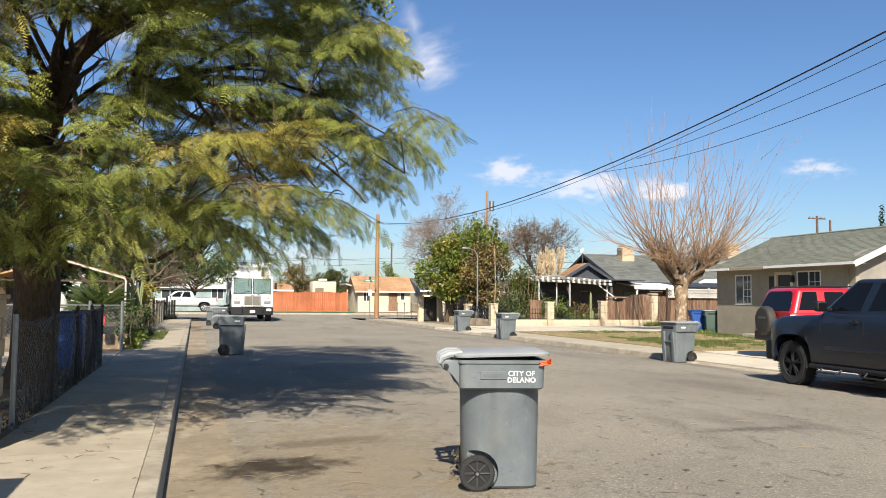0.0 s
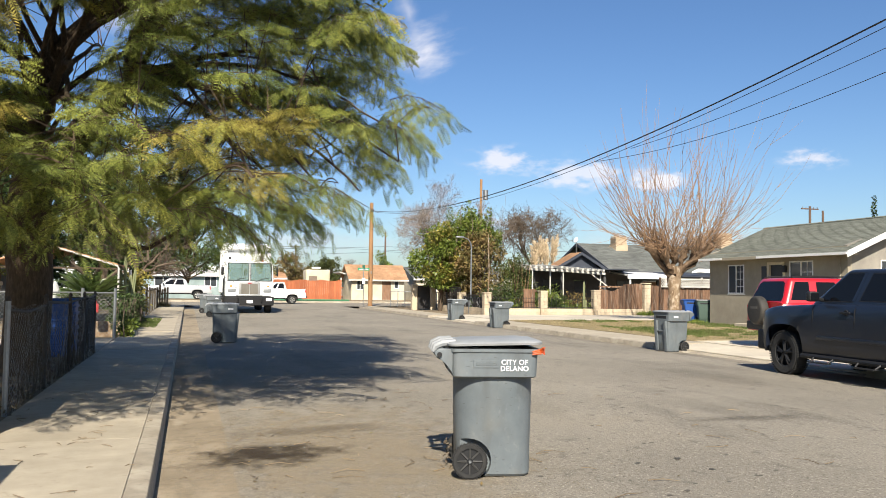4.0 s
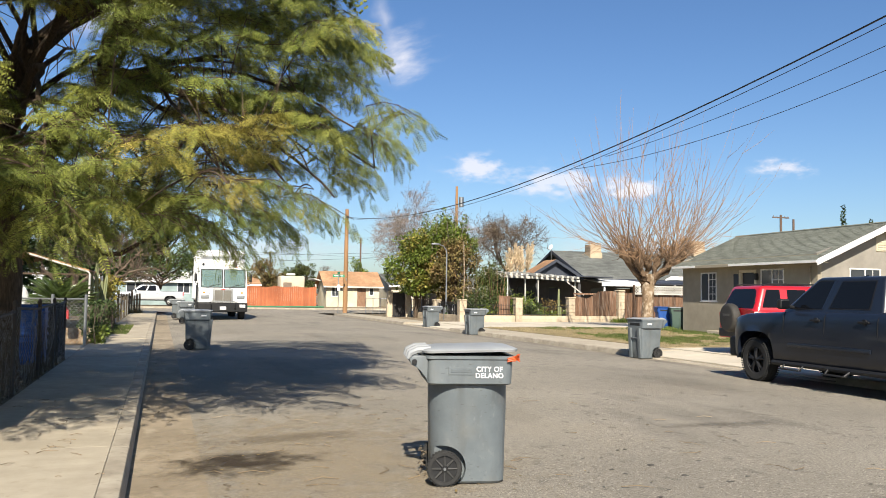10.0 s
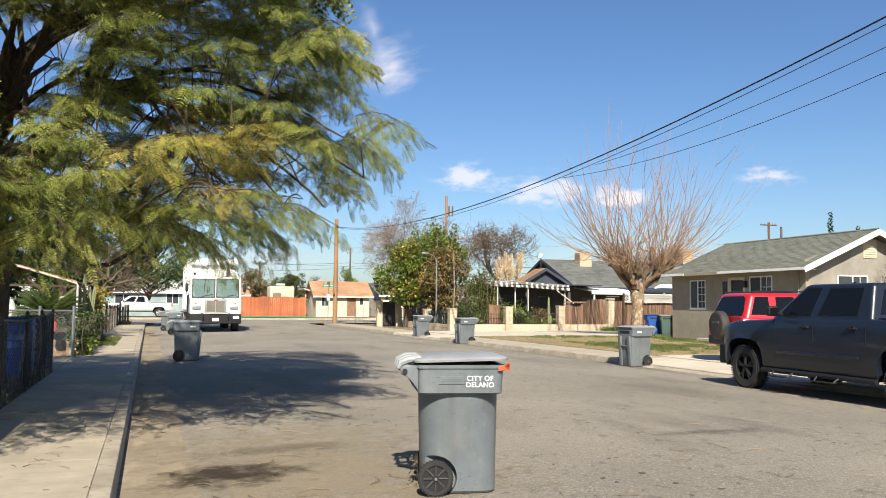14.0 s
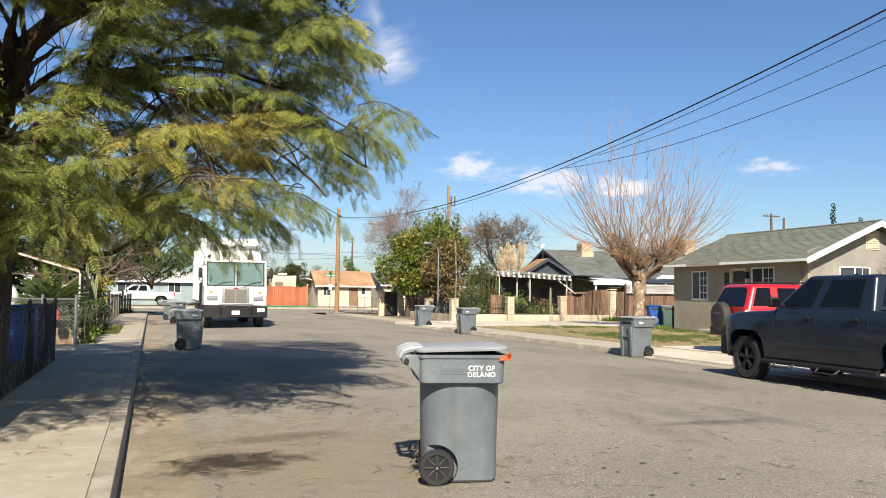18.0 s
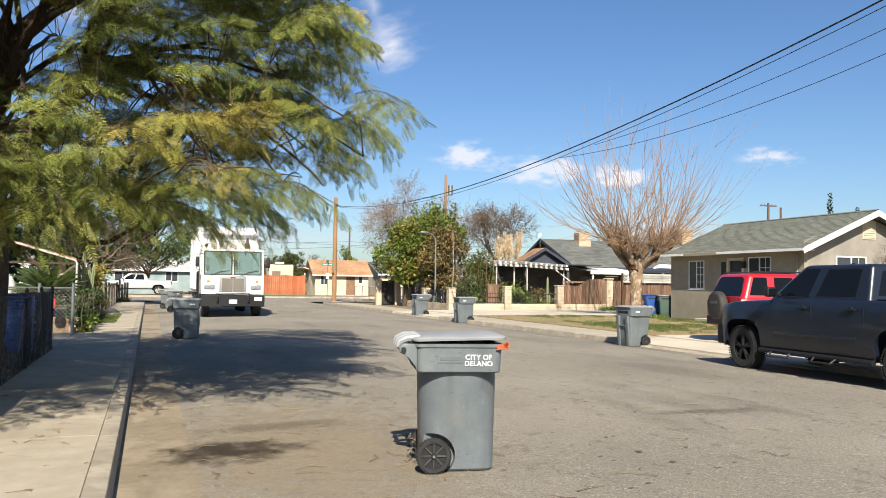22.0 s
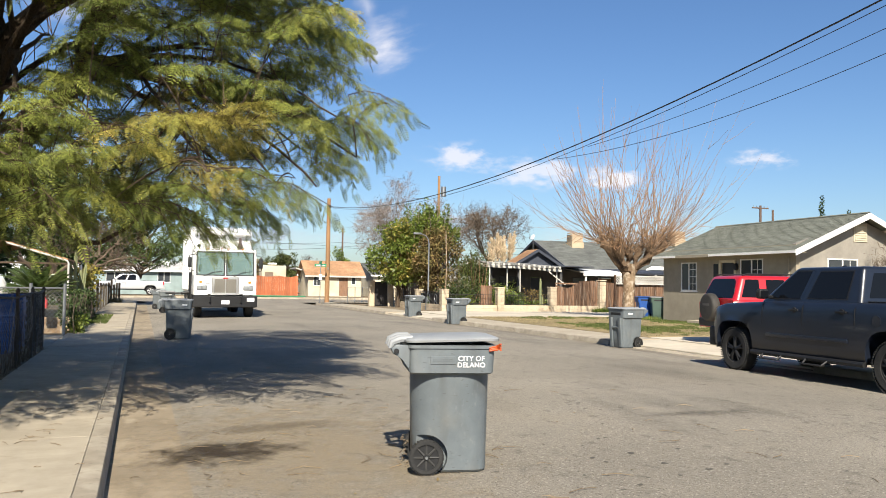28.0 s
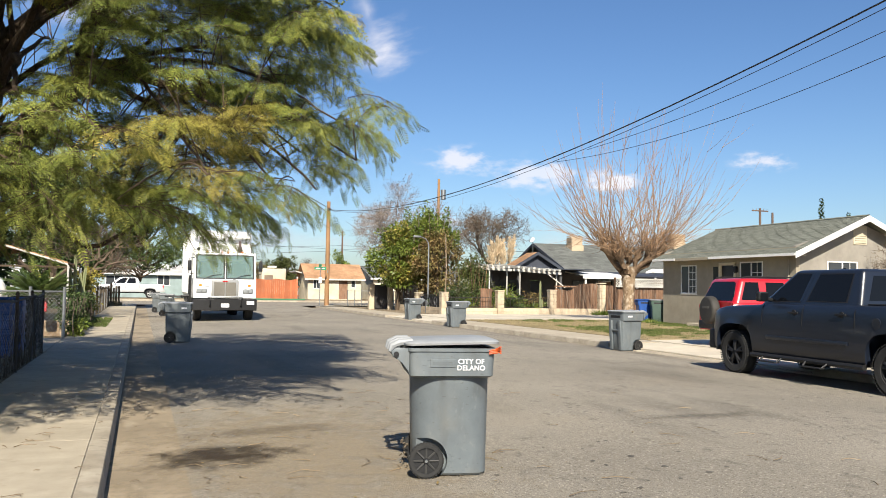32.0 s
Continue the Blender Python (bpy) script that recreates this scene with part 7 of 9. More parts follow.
    while sum(room.values()) and tries < 40000:
        tries += 1
        y = r.uniform(7.3, 16.4)
        u, w = r.uniform(-0.52, 0.30), r.uniform(0.04, 0.74)
        p = np.array([u * y, y, 1.55 + w * y])
        lower = w < 0.40
        if not room[lower]:
            continue
        if p[2] > 8.3 or u > np.interp(w, edge_w, edge_u) - 0.1 / y or (y < 8.1 and w < 0.46) or (w > 0.54 and y < 10.5 and r.random() < (0.8 if u < 0.0 else 0.5)):
            continue
        low = np.interp(u, (-0.3, -0.17, -0.12, 0.04, 0.10, 0.13, 0.17, 0.21, 0.25), (0.058, 0.052, 0.064, 0.076, 0.082, 0.082, 0.11, 0.145, 0.165))
        if w < low:
            continue
        if lower:
            if any(abs(u - g[0]) < g[2] + 0.17 / y and abs(w - g[1]) < g[3] + 0.13 / y for g in open_at):
                continue
            if y < 10.6 and ((0.04 < u < 0.19 and 0.205 < w < 0.34) or (w > 0.24 and u > -0.02)) and r.random() < 0.72:
                continue
            if y > 10.6 and r.random() < (0.5 if w < 0.19 else 0.28):
                continue
            if u > 0.17 and r.random() < 0.42:
                continue
        elif r.random() < 0.30:
            continue
        gap = (0.31 if w < 0.135 and u > -0.05 else 0.37 if y < 10.6 else 0.47) if u > -0.27 and lower else 0.46
        if sprays and (np.linalg.norm((np.array(sprays) - p) * np.array([1, 0.9, 1.5]), axis=1) < gap).any():
            continue
        sprays.append(p)
        room[lower] -= 1
    # unseen low boughs, added left of the view to shade the pavement beside the fence
    side = []
    for _ in range(6000):
        p = np.array([r.uniform(-3.7, -1.75), r.uniform(5.6, 9.6), r.uniform(2.7, 4.5)])
        if len(side) < 46 and p[0] / p[1] < -0.25 and not (side and (np.linalg.norm(np.array(side) - p, axis=1) < 0.42).any()):
            side.append(p)
    sprays += side
    # Broad fronds thicken the unseen upper crown to deepen its shadow on the road.
    fine_frond, broad_frond = frond_shape(7, 0.3, 1.12), frond_shape(4, 0.3, 2.8)
    sv = np.array([(0, 0.011, 0), (0, -0.011, 0), (1, -0.005, 0), (1, 0.005, 0), (0, 0, 0.011), (0, 0, -0.011), (1, 0, -0.005), (1, 0, 0.005)])
    sf = np.array([(0, 1, 2, 3), (4, 5, 6, 7)])
    groups, bmt, sticks = {}, {}, {}
    used = np.zeros(len(nodes))
    axis = np.array([-2.45, 14.3, 0.0])
    up = np.array([0, 0, 1.0])
    for p in sprays:
        k = int(np.argmin(np.linalg.norm(nodes - p, axis=1) + 0.45 * np.maximum(0, used - 2)))
        if np.linalg.norm(nodes[k] - p) > (2.4 if p[2] < 1.55 + 0.40 * p[1] else 1.7):
            continue
        used[k] += 1
        root, o = nodes[k], owner[k]
        u, w = p[0] / p[1], (p[2] - 1.55) / p[1]
        out = (p - axis) * np.array([1, 1, 0])
        out = out / np.linalg.norm(out) + np.array([0.15, -0.25, 0]) + r.normal(0, 0.65, 3) * np.array([1, 1, 0])
        out /= np.linalg.norm(out)
        hang = 0.24 + 0.75 * max(0.0, min(1.0, (u - 0.12) / 0.12)) + 0.75 * max(0.0, min(1.0, (0.13 - w) / 0.05)) + r.uniform(-0.1, 0.3)
        L = r.uniform(0.5, 1.05)
        W = r.uniform(0.22, 0.40)
        side = np.cross(out, up) + up * r.normal(0, 0.38)
        # The gold patch is placed by its slope from the camera.
        gold_mass = abs(u - 0.05) < 0.07 and abs(w - 0.168) < 0.042 and p[1] < 10.6
        gold = gold_mass or noise.noise(Vector(p) * 0.8 + Vector((4.4, 0, 0))) > 0.36

        def along(s):
            return p + out * L * (s - 0.5) + up * L * (0.12 + 0.10 * s - 0.42 * hang * s * s)
        c = (root + along(0)) / 2 + np.array([0, 0, 0.18])
        tube(bmt.setdefault(o, B()), [Vector(q) for q in bezier(root, c, along(0), 6)] + [Vector(along(s)) for s in (0.33, 0.66, 1.0)], [0.011, 0.010, 0.009, 0.008, 0.007, 0.006, 0.005, 0.004, 0.003], 4)
        pos, dirs, siz = [], [], []
        st = sticks.setdefault(o, [[], [], []])

        def leaf(q, d, k_=1.0):
            pos.append(q)
            dirs.append(d + r.normal(0, 0.26, 3))
            siz.append(r.uniform(0.10, 0.205) * k_ * (0.85 if w < 0.15 else 1.0 if w < 0.40 else 1.4))
        n, m = (6, 5) if w < 0.40 else (5, 4)
        for j in range(n):
            s = 0.08 + 0.88 * j / (n - 1)
            q0 = along(s)
            for sg in (1, -1):
                d = out * 0.62 + side * sg * 0.85 - up * hang * 0.42 + r.normal(0, 0.14, 3)
                d /= np.linalg.norm(d)
                l = W * (0.45 + 0.75 * math.sin(math.pi * (0.2 + 0.7 * s))) * r.uniform(0.75, 1.2)
                st[0].append(q0)
                st[1].append(d * l - up * hang * l * 0.3)
                st[2].append(l)
                across = np.cross(d, up)
                across /= np.linalg.norm(across) + 1e-6
                for i in range(m):
                    v_ = (i + 0.5) / m
                    q = q0 + d * l * v_ - up * hang * l * 0.45 * v_ * v_
                    leaf(q, d * 0.65 + across * (0.85 if i % 2 else -0.85) - up * (0.18 + hang * (0.35 + 0.55 * v_)))
                leaf(q0 + d * l - up * hang * l * 0.45, d - up * (0.2 + hang * 0.8), 1.1)
        leaf(along(1.0), out - up * hang, 1.15)
        groups.setdefault((o, gold, w > 0.40), []).append((np.array(pos), turns(np.array(dirs), r, up=(-0.22, -0.62, 0.72), roll=0.80), np.array(siz)))
    for o, bm in bmt.items():
        tagged(part("bough", bm, BARK, t, "thin leafy bough"), kind="stuff")
    for o, (a, b, c) in sticks.items():
        v, f = strewn(sv, sf, np.array(a), turns(np.array(b), r), np.array(c))
        me = mesh_arrays("spray", v, f)
        me.materials.append(BARK)
        tagged(part("spray", me, None, t), kind="stuff")
    for (o, gold, high), items in groups.items():
        pos = np.concatenate([i[0] for i in items])
        tur = np.concatenate([i[1] for i in items])
        siz = np.concatenate([i[2] for i in items])
        v, f = strewn(*(broad_frond if high else fine_frond), pos, tur, siz)
        me = mesh_arrays("foliage", v, f)
        me.materials.append(LEAF_GOLD if gold else LEAF)
        tagged(part("foliage", me, None, t, "yellowing ferny foliage" if gold else "ferny green foliage"), kind="stuff")
    return t


feathery_tree()


def pollard():
    t = thing("pollarded_tree", "bare pollarded tree with long upright orange-brown shoots", "tree", pose(22.0, 33.9, 0.15))
    r = np.random.default_rng(5)
    bm = tube(B(), [(0, 0, -0.1), (0.02, 0, 0.25), (-0.03, 0, 0.8), (0.05, 0, 1.4), (-0.02, 0, 2.0), (0.0, 0, 2.6)], [0.40, 0.31, 0.26, 0.235, 0.24, 0.25], 20)
    for v in bm.verts:
        v.co += Vector((noise.noise(v.co * 3.0), noise.noise(v.co * 3.0 + Vector((7, 0, 0))), 0)) * 0.20
    part("trunk", bm, BARK_TAN, t, "knobbly pale tan trunk")
    # each limb bends out of the trunk's head and ends in a swollen fist of old cuts
    heads = [(-1.35, 0.25, 3.75), (-0.85, -0.45, 3.4), (-0.6, 0.6, 3.7), (-0.15, -0.2, 3.3), (0.95, 0.4, 3.55), (1.2, -0.4, 3.3), (1.65, 0.3, 3.75), (2.15, -0.1, 3.85)]
    for h in heads:
        h = np.array(h)
        bend = np.array([h[0] * 0.62, h[1] * 0.62, 2.60 + r.uniform(-0.05, 0.25)])
        pts = bezier(np.array([h[0] * 0.06, h[1] * 0.06, 2.15]), bend, h, 9)
        pts = [p + r.normal(0, 0.035, 3) for p in pts]
        lb = tube(B(), [Vector(p) for p in pts], [0.17, 0.14, 0.115, 0.10, 0.10, 0.125, 0.17, 0.21, 0.12], 9, True)
        for v in lb.verts:
            v.co += Vector((noise.noise(v.co * 5.0), noise.noise(v.co * 5.0 + Vector((7, 0, 0))), noise.noise(v.co * 5.0 + Vector((0, 4, 0))))) * 0.13
        part("limb", lb, BARK_FIST, t, "swollen cut-back limb")
        bm = B()
        for i in range(22):
            s = h + r.normal(0, 0.15, 3)
            out = np.array([h[0] - 0.35, h[1], 0]) * 0.42 + r.normal(0, 0.72, 3) * np.array([1, 1, 0])
            d = np.array([out[0] * 0.70, out[1] * 0.70, 1.0 if i % 4 else r.uniform(0.1, 0.55)])
            d /= np.linalg.norm(d)
            L = r.uniform(1.6, 6.2) if i % 3 else r.uniform(4.8, 7.4)
            L *= 1.0 if abs(d[0]) < 0.5 else 0.78
            e = s + d * L + np.array([0, 0, 0.5])
            c = s + d * L * 0.40 + np.array([out[0], out[1], 0]) * 0.7
            sb = tube(B(), [Vector(p + r.normal(0, 0.02, 3)) for p in bezier(s, c, e, 8)], list(np.linspace(r.uniform(0.011, 0.023), 0.0035, 8)), 5)
            for j in range(int(r.integers(1, 5))):
                u = r.uniform(0.2, 0.85)
                q = (1 - u) ** 2 * s + 2 * u * (1 - u) * c + u * u * e
                g = d + r.normal(0, 0.38, 3)
                k = r.uniform(0.5, 1.1)
                tube(sb, [Vector(q), Vector(q + g * 0.6 * k), Vector(q + g * 1.2 * k + np.array([0, 0, 0.15]))], [0.011, 0.007, 0.003], 4)
            part("shoot", sb, SHOOT, t)
        for i in range(64):
            s = h + r.normal(0, 0.17, 3) - np.array([h[0], h[1], 0]) * r.uniform(0, 0.25)
            g = r.normal(0, 1, 3) + np.array([h[0] * 0.4, h[1] * 0.4, 0.3])
            g /= np.linalg.norm(g)
            tube(bm, [Vector(s), Vector(s + g * 0.3), Vector(s + g * r.uniform(0.35, 0.9) + np.array([0, 0, 0.2]))], [0.013, 0.009, 0.003], 4)
        tagged(part("twig_tangle", bm, BARK_FIST, t, "tangle of short bare twigs"), kind="stuff")
    return t


pollard()


def bare_tree(label, x, y, h, spread, seed, trunk_r=0.2, mat_=None, depth=5, z0=0.1, leaves=0, least=0.0, lean=(0, 0), haze=0):
    t = thing("bare_tree", label, "tree", pose(x, y, z0))
    r = np.random.default_rng(seed)
    bm, tips = B(), []

    def grow(p, d, L, rad, lev):
        e = p + d * L
        c = p + d * L * 0.5 + r.normal(0, 0.08 * L, 3)
        pts = bezier(p, c, e, 4)
        tube(bm, [Vector(q) for q in pts], [max(least, q) for q in np.linspace(rad, rad * 0.62, 4)], 6 if lev < 2 else 4 if lev < 4 else 3)
        if lev >= depth:
            tips.append(e)
            return
        for k in range(int(r.integers(2, 4)) + (1 if 1 <= lev < 6 else 0)):
            nd = d + r.normal(0, spread, 3) + np.array([0, 0, 0.12])
            nd /= np.linalg.norm(nd)
            u = r.uniform(0.55, 1.0)
            grow(p + (e - p) * u, nd, L * r.uniform(0.62, 0.82), rad * 0.54, lev + 1)
    grow(np.zeros(3), np.array([lean[0], lean[1], 1.0]), h * 0.25, trunk_r, 0)
    part("branch_work", bm, mat_ or TWIG_GREY, t, "fine bare branches")
    if haze:
        tp = np.array(tips)
        idx = r.integers(0, len(tp), haze)
        d = r.normal(0, 1, (haze, 3)) + np.array([0, 0, -0.25])
        w = 0.011
        sv = np.array([(0, w, 0), (0, -w, 0), (1, -w * 0.5, 0), (1, w * 0.5, 0)])
        v, f = strewn(sv, [(0, 1, 2, 3)], tp[idx] + r.normal(0, 0.18, (haze, 3)), turns(d, r, roll=1.0), np.full(haze, 1.0))
        v = (v.reshape(haze, 4, 3) - tp[idx][:, None]) * r.uniform(0.5, 1.1, haze)[:, None, None] + tp[idx][:, None]
        me = mesh_arrays("twig_haze", v.reshape(-1, 3), f)
        me.materials.append(mat_ or TWIG_GREY)
        tagged(part("twig_haze", me, None, t, "fine outer twigs"), kind="stuff")
    if leaves:
        tips = np.array(tips)
        idx = r.integers(0, len(tips), leaves)
        tv = np.array([(0, 0, 0), (0.5, 0.3, 0), (1, 0, -0.1), (0.5, -0.3, 0)])
        v, f = strewn(tv, [(0, 1, 2, 3)], tips[idx] + r.normal(0, 0.15, (leaves, 3)), turns(r.normal(0, 1, (leaves, 3)), r), r.uniform(0.08, 0.16, leaves))
        me = mesh_arrays("last_leaves", v, f)
        me.materials.append(LEAF_BROWN)
        part("last_leaves", me, None, t, "few dry leaves")
    return t


def leaf_mass(parent, name, blobs, n, size, mat_, seed, long=1.8, label=""):
    """Leaves strewn in a set of uneven clumps (x, y, z, radius)."""
    r = np.random.default_rng(seed)
    w = np.array([b[3] ** 2 for b in blobs])
    idx = r.choice(len(blobs), n, p=w / w.sum())
    bl = np.array(blobs)[idx]
    q = r.normal(0, 1, (n, 3))
    q /= np.linalg.norm(q, axis=1, keepdims=True)
    pos = bl[:, :3] + q * (bl[:, 3] * r.uniform(0.55, 1.08, n) ** 0.7)[:, None]
    tv = np.array([(0, 0, 0), (0.45, 0.28, 0.03), (1, 0, -0.14), (0.45, -0.28, 0.03)])
    tv[:, 1] *= 1.8 / long
    d = q + r.normal(0, 0.6, (n, 3)) + np.array([0, 0, -0.1])
    v, f = strewn(tv, [(0, 1, 2, 3)], pos, turns(d, r, roll=0.6), r.uniform(0.6, 1.2, n) * size)
    me = mesh_arrays(name, v, f)
    me.materials.append(mat_)
    return tagged(part(name, me, None, parent, label), kind="stuff")


def clumps(r, cx, cy, z0, z1, rx, ry, n, s0, s1):
    out = []
    for _ in range(n):
        a, q = r.uniform(0, 6.28), math.sqrt(r.uniform(0, 1))
        z = r.uniform(z0, z1)
        k = math.sin(math.pi * min(1, max(0.12, (z - z0) / (z1 - z0) * 0.8 + 0.15)))
        out.append((cx + math.cos(a) * q * rx * k, cy + math.sin(a) * q * ry * k, z, r.uniform(s0, s1)))
    return out


def leafy_tree(label, x, y, z_low, z_top, rx, ry, n, size, mat_, seed, count=34, name="leafy_tree", trunk=0.14, foot=0.0):
    t = thing(name, label, "tree")
    r = random.Random(seed)
    bl = clumps(r, x, y, z_low, z_top, rx, ry, count, 0.28, 0.6)
    bl += [(x + r.uniform(-0.6, 0.6) * rx, y + r.uniform(-0.6, 0.6) * ry, z_top + r.uniform(-0.5, 0.5), r.uniform(0.12, 0.22)) for _ in range(count // 3)]
    bm = tube(B(), [(x + foot, y, 0.0), (x + 0.1 + foot * 0.8, y, z_low * 0.6 + 0.3), (x, y, z_top * 0.7)], [trunk, trunk * 0.8, trunk * 0.3], 8)
    for b in bl[::2]:
        tube(bm, [(x, y, b[2] * 0.55 + 0.2), ((x + b[0]) / 2, (y + b[1]) / 2, b[2] * 0.8), (b[0], b[1], b[2])], [0.05, 0.035, 0.015], 5)
    part("trunk", bm, BARK, t)
    leaf_mass(t, "crown", bl, n, size, mat_, seed)
    return t


leafy_tree("dense green citrus tree behind the iron gate", 15.3, 49.8, 1.9, 5.1, 1.9, 1.9, 7600, 0.22, LEAF_BUSH, 31, 46)
leafy_tree("tall leafy green tree behind the block wall", 17.6, 50.8, 2.4, 5.9, 1.8, 1.7, 6000, 0.21, LEAF_BUSH, 32, 40)
leafy_tree("half-dry brown leafy tree beside the lamp post", 17.4, 48.4, 1.6, 4.7, 1.9, 1.3, 7000, 0.19, LEAF_BROWN, 33, 56)
leafy_tree("green shrub beside the pergola", 19.4, 47.0, 0.6, 3.3, 0.9, 0.9, 1300, 0.16, LEAF_OLIVE, 34, 22, "tall_shrub", 0.06)
bare_tree("leafless tree behind the citrus tree", 20.6, 62.0, 15.0, 0.62, 41, 0.2, TWIG_PALE, depth=7, leaves=900, least=0.009, haze=700)
bare_tree("leafless grey tree behind the bungalow", 31.6, 72.0, 15.4, 0.80, 42, 0.30, TWIG_BROWN, depth=7, least=0.010, haze=1800)
bare_tree("leafless tree beyond the outbuilding", 24.0, 125.0, 8.5, 0.4, 43, 0.2)
bare_tree("leafless tree beyond the house", 44.0, 38.0, 6.4, 0.4, 44, 0.14)
bare_tree("bare twiggy tree beside the stucco gable", 25.3, 21.5, 5.6, 0.6, 45, 0.07, TWIG_BROWN, depth=6, least=0.004)
bare_tree("leafless thorny tree in the yard beyond the hedge", -4.3, 42.0, 8.6, 0.55, 46, 0.2, TWIG_BROWN, depth=6, least=0.008, lean=(0.25, 0))


def leaning_tree():
    t = thing("bare_tree", "leaning leafless tree with pale twisted branches", "tree")
    r = np.random.default_rng(48)
    boughs = [((-2.9, 38, 0.0), (-2.6, 38, 0.9), (-2.15, 38, 1.8), 0.17, 0.13), ((-2.15, 38, 1.8), (-1.75, 37.8, 2.5), (-0.55, 37.4, 3.55), 0.10, 0.03), ((-2.0, 38, 2.0), (-1.2, 37.6, 2.55), (0.2, 37.2, 2.6), 0.08, 0.02),
              ((-2.2, 38, 1.8), (-2.2, 38.3, 2.9), (-3.0, 38.6, 3.8), 0.10, 0.03), ((-1.7, 37.9, 2.6), (-1.75, 38.1, 3.2), (-1.7, 38.3, 4.3), 0.07, 0.02), ((-2.15, 38, 2.2), (-2.0, 37.4, 3.0), (-2.4, 37.0, 4.4), 0.08, 0.02),
              ((-1.1, 37.5, 3.1), (-0.6, 37.5, 3.1), (0.1, 37.6, 3.3), 0.04, 0.012), ((-1.4, 37.7, 2.5), (-1.0, 38.0, 2.2), (-0.4, 38.2, 2.35), 0.04, 0.012)]
    for a, c, b, r0, r1 in boughs:
        a, c, b = (np.array(q, float) for q in (a, c, b))
        pts = [q + r.normal(0, 0.03, 3) for q in bezier(a, c, b, 9)]
        part("branch", tube(B(), [Vector(q) for q in pts], list(np.linspace(r0 * 0.75, r1 * 0.7, 9)), 7), TWIG_BROWN, t)
        if r0 < 0.15:
            bm = B()
            for _ in range(16):
                u = r.uniform(0.25, 1.0)
                q = (1 - u) ** 2 * a + 2 * u * (1 - u) * c + u * u * b
                d = (b - a) / np.linalg.norm(b - a) * 0.6 + r.normal(0, 0.6, 3)
                k = r.uniform(0.4, 1.1)
                tube(bm, [Vector(q), Vector(q + d * 0.45 * k + r.normal(0, 0.06, 3)), Vector(q + d * k + r.normal(0, 0.1, 3))], [0.02, 0.013, 0.006], 4)
            tagged(part("thorny_twig", bm, TWIG_BROWN, t, "thorny bare twigs"), kind="stuff")


leaning_tree()
plank_fence("picket_fence", "weathered grey picket fence with dry grass at its foot", -3.3, -1.22, 57.4, 0.13, lambda x: 1.3 + 0.12 * math.sin(x * 9.0) + 0.1 * math.sin(x * 23.0), TWIG_BROWN, 0.16, 0.03, rails=False)
blades("dry_grass", -3.3, -1.1, 56.6, 57.3, 0.14, 900, 0.42, STRAW, "dry straw-coloured grass at the foot of the pickets", 15)
bare_tree("leafless grey tree in the yard beyond the hedge", -4.6, 44.0, 7.5, 0.6, 47, 0.25, TWIG_GREY, depth=6, least=0.008)
leafy_tree("dark evergreen tree in the yard beyond the hedge", -4.4, 54.0, 2.6, 8.5, 5.0, 3.0, 14000, 0.3, LEAF_DARK, 51, 90, trunk=0.3)
leafy_tree("olive evergreen tree at the street corner", 0.0, 54.0, 2.7, 7.6, 3.7, 2.2, 22000, 0.17, LEAF_SAGO, 52, 110, trunk=0.12, foot=-3.8)
leafy_tree("dark evergreen tree in the yard behind the fence", -6.6, 32.0, 2.4, 8.0, 4.0, 4.0, 12000, 0.26, LEAF_DARK, 53, 80, trunk=0.3)
leafy_tree("dense dark evergreen shrub in the yard", -8.0, 40.0, 0.4, 5.5, 3.4, 2.5, 9000, 0.24, LEAF_DARK, 58, 60, "evergreen_shrub", 0.15)
leafy_tree("dense dark evergreen shrub in the yard", -4.3, 51.0, 0.3, 4.0, 2.2, 2.0, 6000, 0.22, LEAF_DARK, 59, 44, "evergreen_shrub", 0.12)
leafy_tree("dense dark evergreen shrub in the yard", -12.0, 33.0, 0.3, 6.0, 3.4, 2.5, 8000, 0.26, LEAF_DARK, 60, 50, "evergreen_shrub", 0.15)
leafy_tree("tangled dry olive shrub under the pergola", 20.9, 50.6, 0.2, 2.5, 1.5, 0.9, 4200, 0.16, LEAF_OLIVE, 67, 34, "tall_shrub", 0.06)
leafy_tree("tangled dry brown shrub under the pergola", 23.4, 47.6, 0.2, 1.0, 1.3, 0.6, 1500, 0.13, LEAF_BROWN, 68, 28, "tall_shrub", 0.05)
leafy_tree("low dark shrub behind the railing", 17.3, 44.6, 0.2, 1.5, 1.5, 0.7, 2600, 0.12, LEAF_DARK, 64, 24, "low_shrub", 0.04)
leafy_tree("low dark shrub behind the railing", 20.6, 44.8, 0.2, 1.3, 1.5, 0.7, 2400, 0.12, LEAF_BUSH, 65, 22, "low_shrub", 0.04)
leafy_tree("round olive-green tree behind the red fence", 11.6, 100.0, 1.5, 5.2, 2.6, 2.2, 5000, 0.26, LEAF_BROWN, 54, 40)
leafy_tree("dark olive-green tree behind the red fence", 16.6, 104.0, 1.5, 4.8, 3.0, 2.2, 6000, 0.26, LEAF_OLIVE, 66, 44)
leafy_tree("olive-green tree in the distance", 22.0, 140.0, 1.0, 5.5, 3.0, 2.2, 1500, 0.4, LEAF_DARK, 55, 22)
leafy_tree("olive-green tree in the distance", 17.0, 112.0, 0.8, 4.2, 2.0, 1.5, 1500, 0.3, LEAF_BUSH, 56, 22)
leafy_tree("green tree beyond the outbuilding", 27.0, 118.0, 1.5, 6.2, 3.0, 2.2, 1800, 0.36, LEAF_BUSH, 57, 24)
